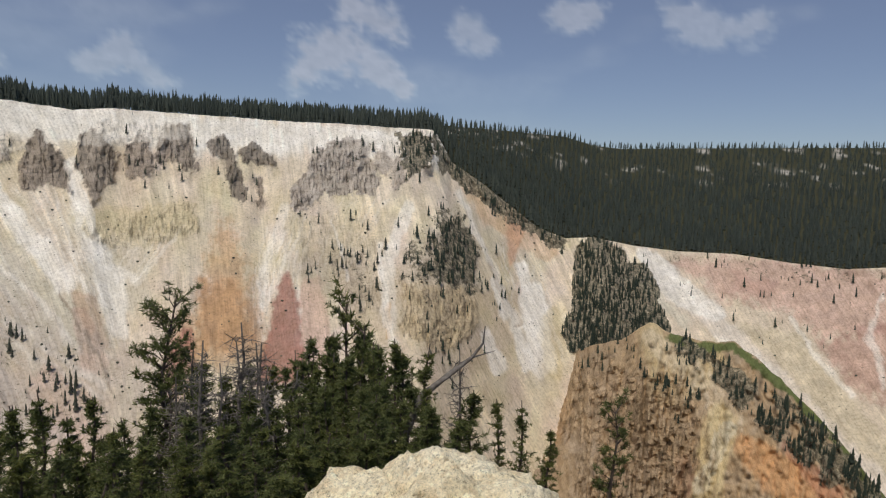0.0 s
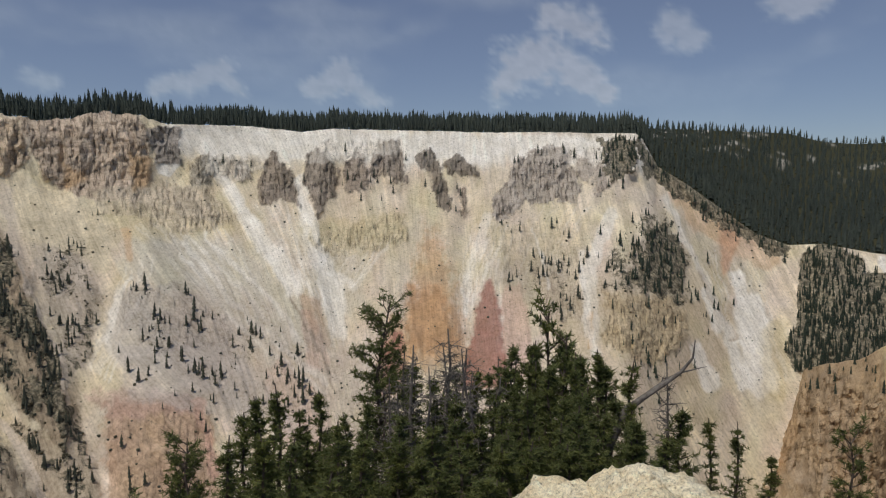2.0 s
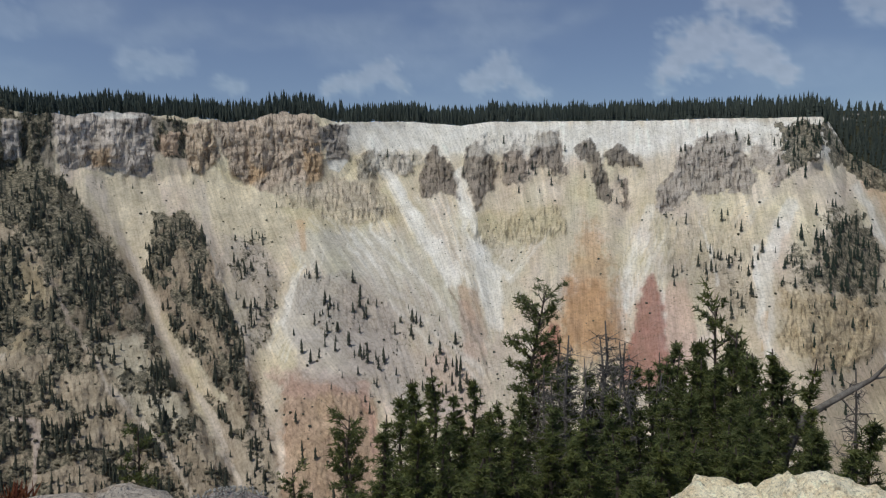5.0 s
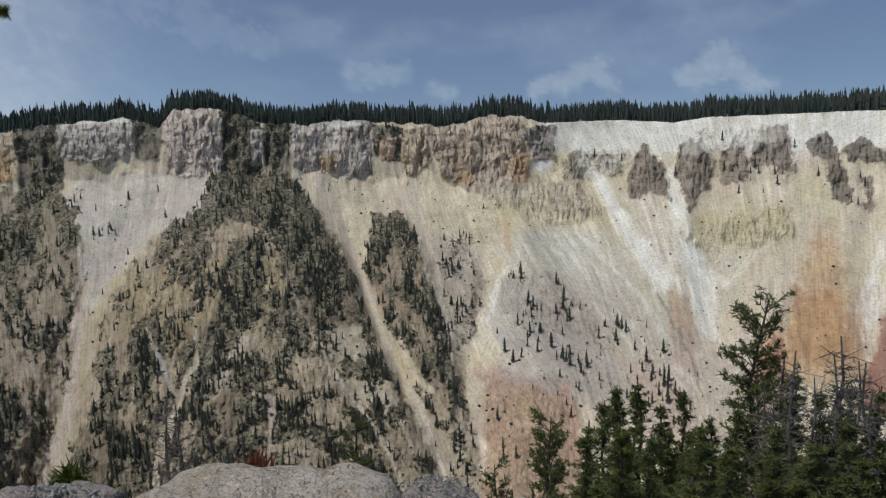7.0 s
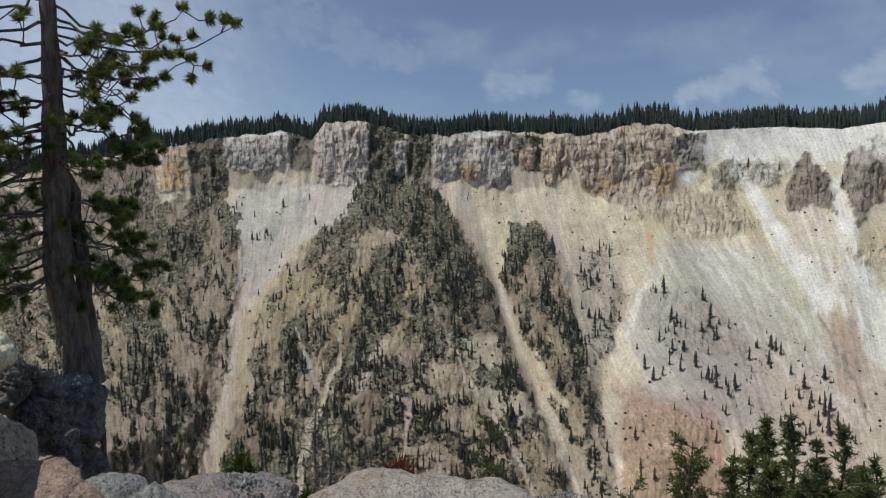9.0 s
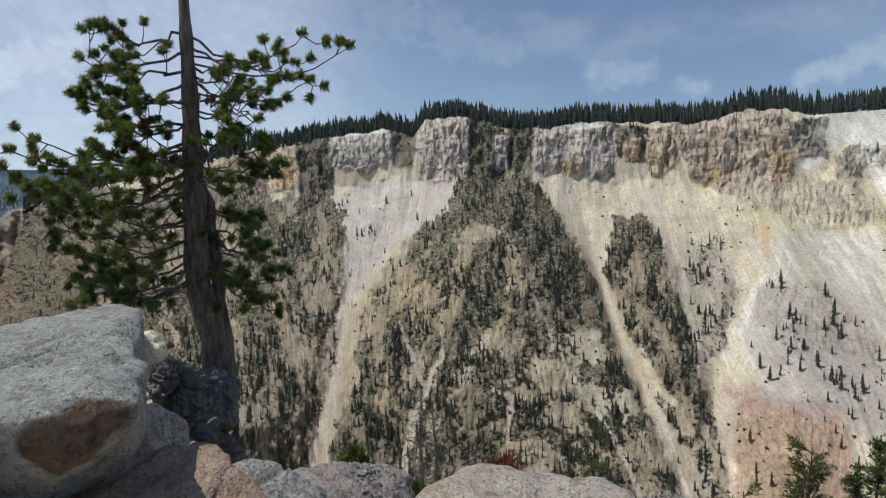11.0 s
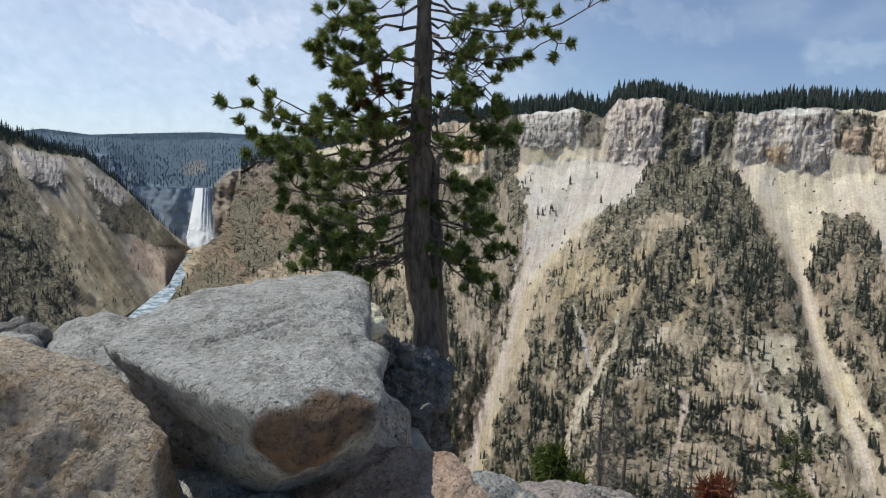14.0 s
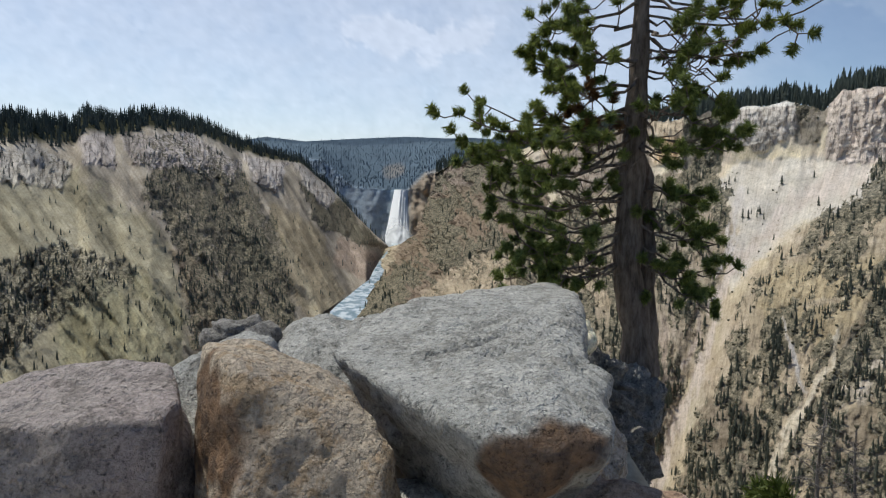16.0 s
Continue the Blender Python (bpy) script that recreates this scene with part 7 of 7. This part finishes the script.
for k, (x, y, z) in enumerate(((-10.79, 16.88, -4.19), (-11.29, 18.92, -4.39), (-8.76, 15.76, -4.04), (-9.66, 18.69, -4.43), (-8.57, 13.55, -3.86), (-7.48, 13.04, -3.75), (-7.48, 15.31, -4.25), (-7.99, 22.67, -4.46),
                               (-6.70, 20.99, -4.35), (-5.50, 19.26, -4.33), (-6.12, 24.27, -4.82), (-5.78, 26.41, -4.92), (-4.38, 23.63, -4.81), (-3.49, 25.80, -5.15), (-2.86, 27.89, -4.72), (-6.38, 16.87, -4.21), (-4.93, 25.60, -4.74), (-4.76, 28.68, -4.73), (-3.32, 23.84, -4.30), (-3.43, 29.87, -4.58), (-2.41, 25.95, -4.45), (-4.53, 20.58, -4.39), (-3.39, 19.78, -4.30), (-2.25, 18.93, -4.02), (-1.74, 20.99, -4.18), (-6.54, 22.13, -5.12), (-6.07, 24.32, -5.21))):
    stand(GREENS[(k + 3) % 5], x, y, z, "slender olive-green conifer on the slope below the ledge", turn=k * 61)
stand(HERO, -10.20, 23.82, -1.65, "tall dark green conifer with a ragged bent top")
for k, (x, y, z) in enumerate(((-10.26, 28.10, -6.05), (-5.53, 28.37, -4.74), (-4.91, 30.51, -4.89), (-1.78, 25.84, -4.19), (-0.60, 29.89, -5.32), (-5.56, 24.28, -4.94), (-7.59, 26.86, -5.52),
                               (1.33, 26.87, -6.34), (2.19, 25.80, -6.47), (3.40, 27.69, -7.07), (3.92, 23.57, -6.82), (-2.40, 23.78, -4.35), (-6.65, 20.88, -5.11), (-3.63, 20.59, -4.38),
                               (-2.71, 21.73, -4.99), (-4.52, 18.36, -4.49), (-1.21, 20.87, -4.95), (-7.30, 18.53, -5.50)) + ((-8.93, 18.92, -5.10), (-0.17, 19.90, -4.88), (-5.40, 16.03, -4.73),
                               (-12.42, 20.62, -5.37), (-12.17, 18.42, -5.16), (-10.35, 14.81, -5.18), (-10.76, 19.27, -6.11), (-9.05, 17.92, -5.40), (-6.53, 14.69, -4.81), (-1.62, 26.02, -4.55),
                               (-2.29, 22.96, -4.99), (-4.50, 27.71, -5.31), (-0.51, 22.06, -4.94), (-5.32, 19.35, -5.16), (-3.62, 17.71, -4.65)) + ((-10.70, 16.81, -4.13), (-9.63, 13.92, -4.16), (-4.95, 24.41, -4.71), (-3.66, 25.64, -5.13), (-1.05, 24.88, -5.55), (-9.49, 21.95, -5.69), (-6.41, 22.00, -5.22), (-1.73, 18.82, -3.88), (-3.14, 15.59, -4.05), (-8.17, 15.95, -5.16), (-6.64, 17.71, -4.50), (-2.12, 16.94, -4.13), (-5.21, 15.21, -4.44), (-9.06, 14.47, -5.11))):
    stand(GREENS[k % 5], x, y, z, "dark green conifer on the slope below the ledge", turn=k * 47)
for k in range(64):
    far_off = rng.uniform(13, 23)
    bearing = rng.uniform(-2, 38)
    x, y, z = at(bearing, rng.uniform(-23.5, -17.0) - 2.5 * (bearing > 30), far_off)
    stand(GREENS[k % 5], float(x), float(y), float(z), "dark green conifer crowded among others", turn=k * 83)
for k, (x, y, z) in enumerate(((-4.20, 29.61, -2.40), (-3.43, 28.70, -3.69), (-13.05, 16.54, -5.62), (-17.70, 12.66, -5.10), (6.00, 23.13, -5.13), (-13.59, 14.76, -6.39), (-12.16, 15.57, -4.82), (-12.93, 16.47, -5.14),
                               (-9.32, 23.11, -4.75))):
    stand(SPARSE[k % 2], x, y, z, "thin sparse conifer with open limbs", turn=k * 71)
for k, (x, y, z) in enumerate(((-8.41, 25.56, -3.68), (-7.63, 26.85, -3.28), (-8.90, 24.34, -4.36), (-16.64, 6.26, -3.34), (-7.00, 22.86, -3.68), (0.83, 29.89, -5.58), (-8.77, 22.25, -4.90), (-5.79, 22.17, -3.64), (-4.53, 21.43, -4.32), (-7.04, 19.69, -3.02), (-6.22, 18.91, -3.47), (-6.30, 20.98, -2.77), (-5.57, 20.15, -3.18), (-6.65, 17.71, -4.01), (-4.69, 18.32, -3.36))):
    stand(DEAD[k % 2], x, y, z, "grey dead conifer with bare twigs", turn=k * 53)

SMALL = [conifer(10, 3.2, 0.9, 0.05, 0.8, mat=YOUNG), conifer(11, 2.6, 0.6, 0.1, 0.8, mat=RUST)]
used.update(o.name for o in SMALL)


def seedling(tree, x, y, z_top, label, turn):
    base = float(ground_z(np.hypot(x, y), np.degrees(np.arctan2(-x, y)))) - 0.1
    k = (z_top - base) / max(o.bound_box[1][2] for o in tree.children)
    ob = copy_thing(tree, pose(x, y, base, 0, 0, turn))
    ob.scale = (0.75 * k, 0.75 * k, k)
    ob.name = "young_conifer"
    return tagged(ob, label, "conifer", group="young conifers below the ledge")


for x, y, z in ((-6.11, 1.53, -0.52), (-5.77, 1.60, -0.64), (-6.70, 1.63, -0.79), (-5.87, 2.06, -0.90)):
    seedling(SMALL[0], x, y, z, "young yellow-green conifer on the slope", x * 50)
seedling(SMALL[1], -6.80, 3.46, -1.16, "young conifer with rust-red dead needles", 0)
for o in SMALL:
    for c in list(o.children):
        bpy.data.objects.remove(c)
    bpy.data.objects.remove(o)
for k, (x, y, z) in enumerate(((-10.42, 4.13, -1.68), (-10.54, 5.00, -2.51), (-10.51, 5.30, -2.90), (-13.80, 0.77, -1.78))):
    stand(DEAD[1], x, y, z, "grey dead conifer with bare twigs", turn=k * 97, scale=0.55)

snag = tagged(new("leaning_snag"), "bleached dead trunk leaning out of the trees", "dead tree")
snag.location = (-0.73, 24.89, -6.15)
soup = Soup()
s0 = Vector(snag.location)
line = [Vector(p) - s0 for p in ((-2.13, 24.81, -9.71), (-0.73, 24.89, -6.15), (0.24, 25.40, -5.47), (1.13, 25.87, -4.89), (1.54, 25.85, -4.32), (1.61, 25.85, -3.64))]
soup.tube(line, [0.20, 0.15, 0.11, 0.07, 0.045, 0.015], 8)
soup.tube([line[3], line[3] + Vector((0.9, 0, 0.3))], [0.04, 0.01], 5)
soup.tube([line[2], line[2] + Vector((0.5, 0, -0.6))], [0.04, 0.01], 5)
soup.mesh("trunk", DEAD_BARK, snag, shade=True)

# the pine that grows from the boulders
pine = tagged(new("pine_tree"), "gnarled pine with bottle-brush tufts growing among boulders", "pine")
pr = random.Random(21)
P_BASE, P_TOP = Vector((-4.98, 0.10, 0.50)), Vector((-4.99, 0.06, 3.98))
pine.location = P_BASE


def up_trunk(z):
    """The middle of the trunk at a height."""
    u = (z - P_BASE.z) / (P_TOP.z - P_BASE.z)
    aside = float(knots(u, (0.0, 0.085), (0.09, 0.045), (0.2, -0.035), (0.32, -0.025), (0.43, -0.015), (0.6, 0.0), (1.0, 0.0)))
    return P_BASE.lerp(P_TOP, u) + Vector((0, aside, 0))


trunk = Soup()
n = 24
line = [up_trunk(P_BASE.z + (P_TOP.z - P_BASE.z) * k / n) - P_BASE for k in range(n + 1)]
trunk.tube(line, [float(knots(k / n, (0, 0.125), (0.08, 0.100), (0.2, 0.094), (0.32, 0.086), (0.43, 0.076), (0.6, 0.058), (0.8, 0.036), (1, 0.012))) * (1 + 0.10 * math.sin(k * 2.3)) for k in range(n + 1)], 14)
trunk.mesh("trunk", BARK, pine, "rough dark brown trunk", True)
for k in range(7):
    root = Soup()
    a = k * 0.9 + 0.3
    pts = [Vector((math.cos(a) * d + pr.gauss(0, 0.02), math.sin(a) * d + pr.gauss(0, 0.02), h - 0.1)) for d, h in ((0.0, 0.16), (0.09, 0.04), (0.14, -0.08), (0.17, -0.22), (0.18, -0.40))]
    root.tube(pts, [0.050, 0.042, 0.032, 0.022, 0.012], 8)
    root.mesh("root", BARK, pine, shade=True)
stem = Soup()
S0, S1 = Vector((-5.03, 0.23, 0.64)), Vector((-5.04, 0.17, 1.79))
stem_line = [S0.lerp(S1, k / 8) - P_BASE + Vector((0.01 * math.sin(k), 0.012 * math.sin(k * 1.7), 0)) for k in range(9)] + [up_trunk(2.05) - P_BASE]
stem.tube(stem_line, [0.062, 0.058, 0.056, 0.053, 0.050, 0.046, 0.042, 0.038, 0.034, 0.02], 10)
stem.mesh("second_stem", BARK, pine, "dark second stem", True)


def limb(z, tip, thick=0.014, twigs=6, brown=False, bare=False):
    """One limb from the trunk to a tip, with twigs that end in brushes of needles."""
    tip = Vector(tip)
    start = up_trunk(z)
    wood, green = Soup(), Soup()
    span = (tip - start).length
    pts = []
    for k in range(9):
        s = k / 8
        sag = Vector((0, 0, -0.16 * span * math.sin(math.pi * s) * (0.6 + 0.5 * s)))
        pts.append(start.lerp(tip, s) + sag + Vector((pr.gauss(0, 0.02), pr.gauss(0, 0.02), pr.gauss(0, 0.016))) * (0 < k < 8))
    wood.tube([p - P_BASE for p in pts], [thick * (1 - 0.8 * k / 8) + 0.002 for k in range(9)], 6)
    way = (tip - start).normalized()

    def sprig(q, out, long):
        mid = q + out * long * 0.5 + Vector((0, 0, -0.12 * long))
        end = q + out * long + Vector((0, 0, 0.10 * long))
        wood.tube([q - P_BASE, mid - P_BASE, end - P_BASE], [0.005, 0.004, 0.003], 4)
        if not bare:
            green.brush(end - P_BASE, end - mid, pr.uniform(0.046, 0.064), pr.uniform(0.04, 0.075), 230, 0.0030, pr)
        return mid

    for j in range(twigs):
        s = 0.34 + 0.66 * (j + pr.random()) / twigs
        i = min(int(s * 8), 7)
        q = pts[i].lerp(pts[i + 1], s * 8 - i)
        out = (way * pr.uniform(0.3, 1.0) + Vector((pr.gauss(0, 0.55), pr.gauss(0, 0.55), pr.gauss(0.1, 0.5)))).normalized()
        mid = sprig(q, out, pr.uniform(0.12, 0.30) * (1.2 - 0.5 * s))
        if pr.random() < 0.45:
            sprig(mid, (out + Vector((pr.gauss(0, 0.8), pr.gauss(0, 0.8), pr.gauss(0.2, 0.5)))).normalized(), pr.uniform(0.09, 0.18))
    if not bare:
        green.brush(tip - P_BASE, way, 0.055, 0.07, 230, 0.0030, pr)
    ob = wood.mesh("limb", BARK, pine, shade=True)
    if not bare:
        green.mesh("needles", BROWN_NEEDLES if brown else NEEDLES, ob)


for y, tip in ((-60, (-4.98, -0.49, 3.00)), (-20, (-4.88, -0.55, 2.81)), (10, (-4.78, -0.40, 2.75)), (30, (-4.78, -0.63, 2.50)), (60, (-4.98, -0.43, 2.59)), (70, (-4.58, -0.31, 2.61)),
               (110, (-4.88, -0.51, 2.43)), (150, (-4.86, -1.07, 2.18)), (165, (-5.07, -0.95, 2.27)), (185, (-4.68, -0.59, 2.21)), (190, (-4.88, -0.84, 2.11)), (215, (-4.86, -1.05, 2.01)),
               (230, (-4.77, -0.98, 1.92))) + ((250, (-4.58, -0.73, 1.94)), (260, (-4.98, -0.79, 1.81)), (300, (-4.77, -0.87, 1.71)), (310, (-4.58, -0.54, 1.80)), (340, (-4.78, -0.76, 1.52)),
               (350, (-5.18, -0.62, 1.58)), (380, (-4.78, -0.69, 1.39)), (400, (-4.68, -0.68, 1.30)), (420, (-4.98, -0.71, 1.15)), (430, (-4.68, -0.46, 1.22)), (440, (-5.28, -0.55, 1.30)),
               (100, (-4.48, -0.40, 2.28)), (200, (-4.38, -0.35, 2.02)), (370, (-4.48, -0.42, 1.48))):
    limb(up_trunk(P_BASE.z).z + (640 - y) * 0.00357, tip, 0.010, 8)
for y, tip in ((-60, (-4.76, 0.82, 2.79)), (-40, (-4.63, 0.57, 2.78)), (0, (-4.97, 0.46, 2.70)), (20, (-4.59, 0.29, 2.67)), (60, (-4.88, 0.40, 2.54)), (130, (-4.86, 0.46, 2.31)), (150, (-4.74, 0.54, 2.18)),
               (180, (-4.85, 0.49, 2.05)), (170, (-4.60, 0.25, 2.25)), (220, (-4.62, 0.16, 1.99)), (250, (-4.99, 0.35, 1.71)), (290, (-4.76, 0.47, 1.71)), (310, (-5.06, 0.48, 1.59)),
               (330, (-4.92, 0.65, 1.40)), (350, (-4.76, 0.45, 1.44)), (370, (-4.83, 0.57, 1.21)), (390, (-4.77, 0.41, 1.13)), (400, (-5.03, 0.60, 1.05)), (410, (-4.70, 0.25, 1.26))):
    limb(up_trunk(P_BASE.z).z + (640 - y) * 0.00357, tip, 0.009, 5)
for z, tip in ((2.75, (-4.50, 1.16, 2.89)), (2.80, (-4.63, 0.85, 2.99)), (2.55, (-4.57, 0.88, 2.65)), (2.6, (-4.57, 0.63, 2.64)), (2.4, (-4.64, 0.48, 2.53)), (2.2, (-4.59, 0.51, 2.38)), (1.95, (-4.63, 0.54, 2.05))):
    limb(P_BASE.z + z - 0.45, tip, 0.007, 3)
limb(P_BASE.z + 1.62, (-4.68, -0.33, 2.20), 0.008, 3, brown=True)
limb(P_BASE.z + 1.70, (-4.67, -0.24, 2.28), 0.008, 3, brown=True)
for y, tip in ((20, (-4.76, 0.44, 2.44)), (100, (-4.89, 0.36, 2.49)), (300, (-4.77, -0.26, 1.69)), (420, (-4.77, -0.21, 1.20)), (360, (-4.87, -0.26, 1.62)), (200, (-4.77, -0.19, 1.93))):
    limb(P_BASE.z + (640 - y) * 0.00357, tip, 0.007, 8, bare=True)

# dry grass at the brink
DRY_GRASS = needle_material("dry_grass", (0.30, 0.26, 0.12), (0.46, 0.40, 0.22))
gr_r = random.Random(5)
for k, (x, y, z) in enumerate(((-2.73, 0.30, 0.43), (-2.76, 0.39, 0.39), (-2.84, 0.48, 0.37), (-3.46, 0.30, 0.27), (-3.49, 0.53, 0.25), (-3.05, 0.58, 0.37))):
    grass = tagged(new("grass_tuft"), "thin dry tuft of grass among the rocks", "grass", group="grass at the brink")
    grass.location = (x, y, z - 0.05)
    blades = Soup()
    for _ in range(5):
        blades.tuft(Vector((gr_r.gauss(0, 0.03), gr_r.gauss(0, 0.03), 0)), (0, 0, 1), gr_r.uniform(0.07, 0.12), 10, 0.0022, gr_r, 0.5)
    blades.mesh("blades", DRY_GRASS, grass)
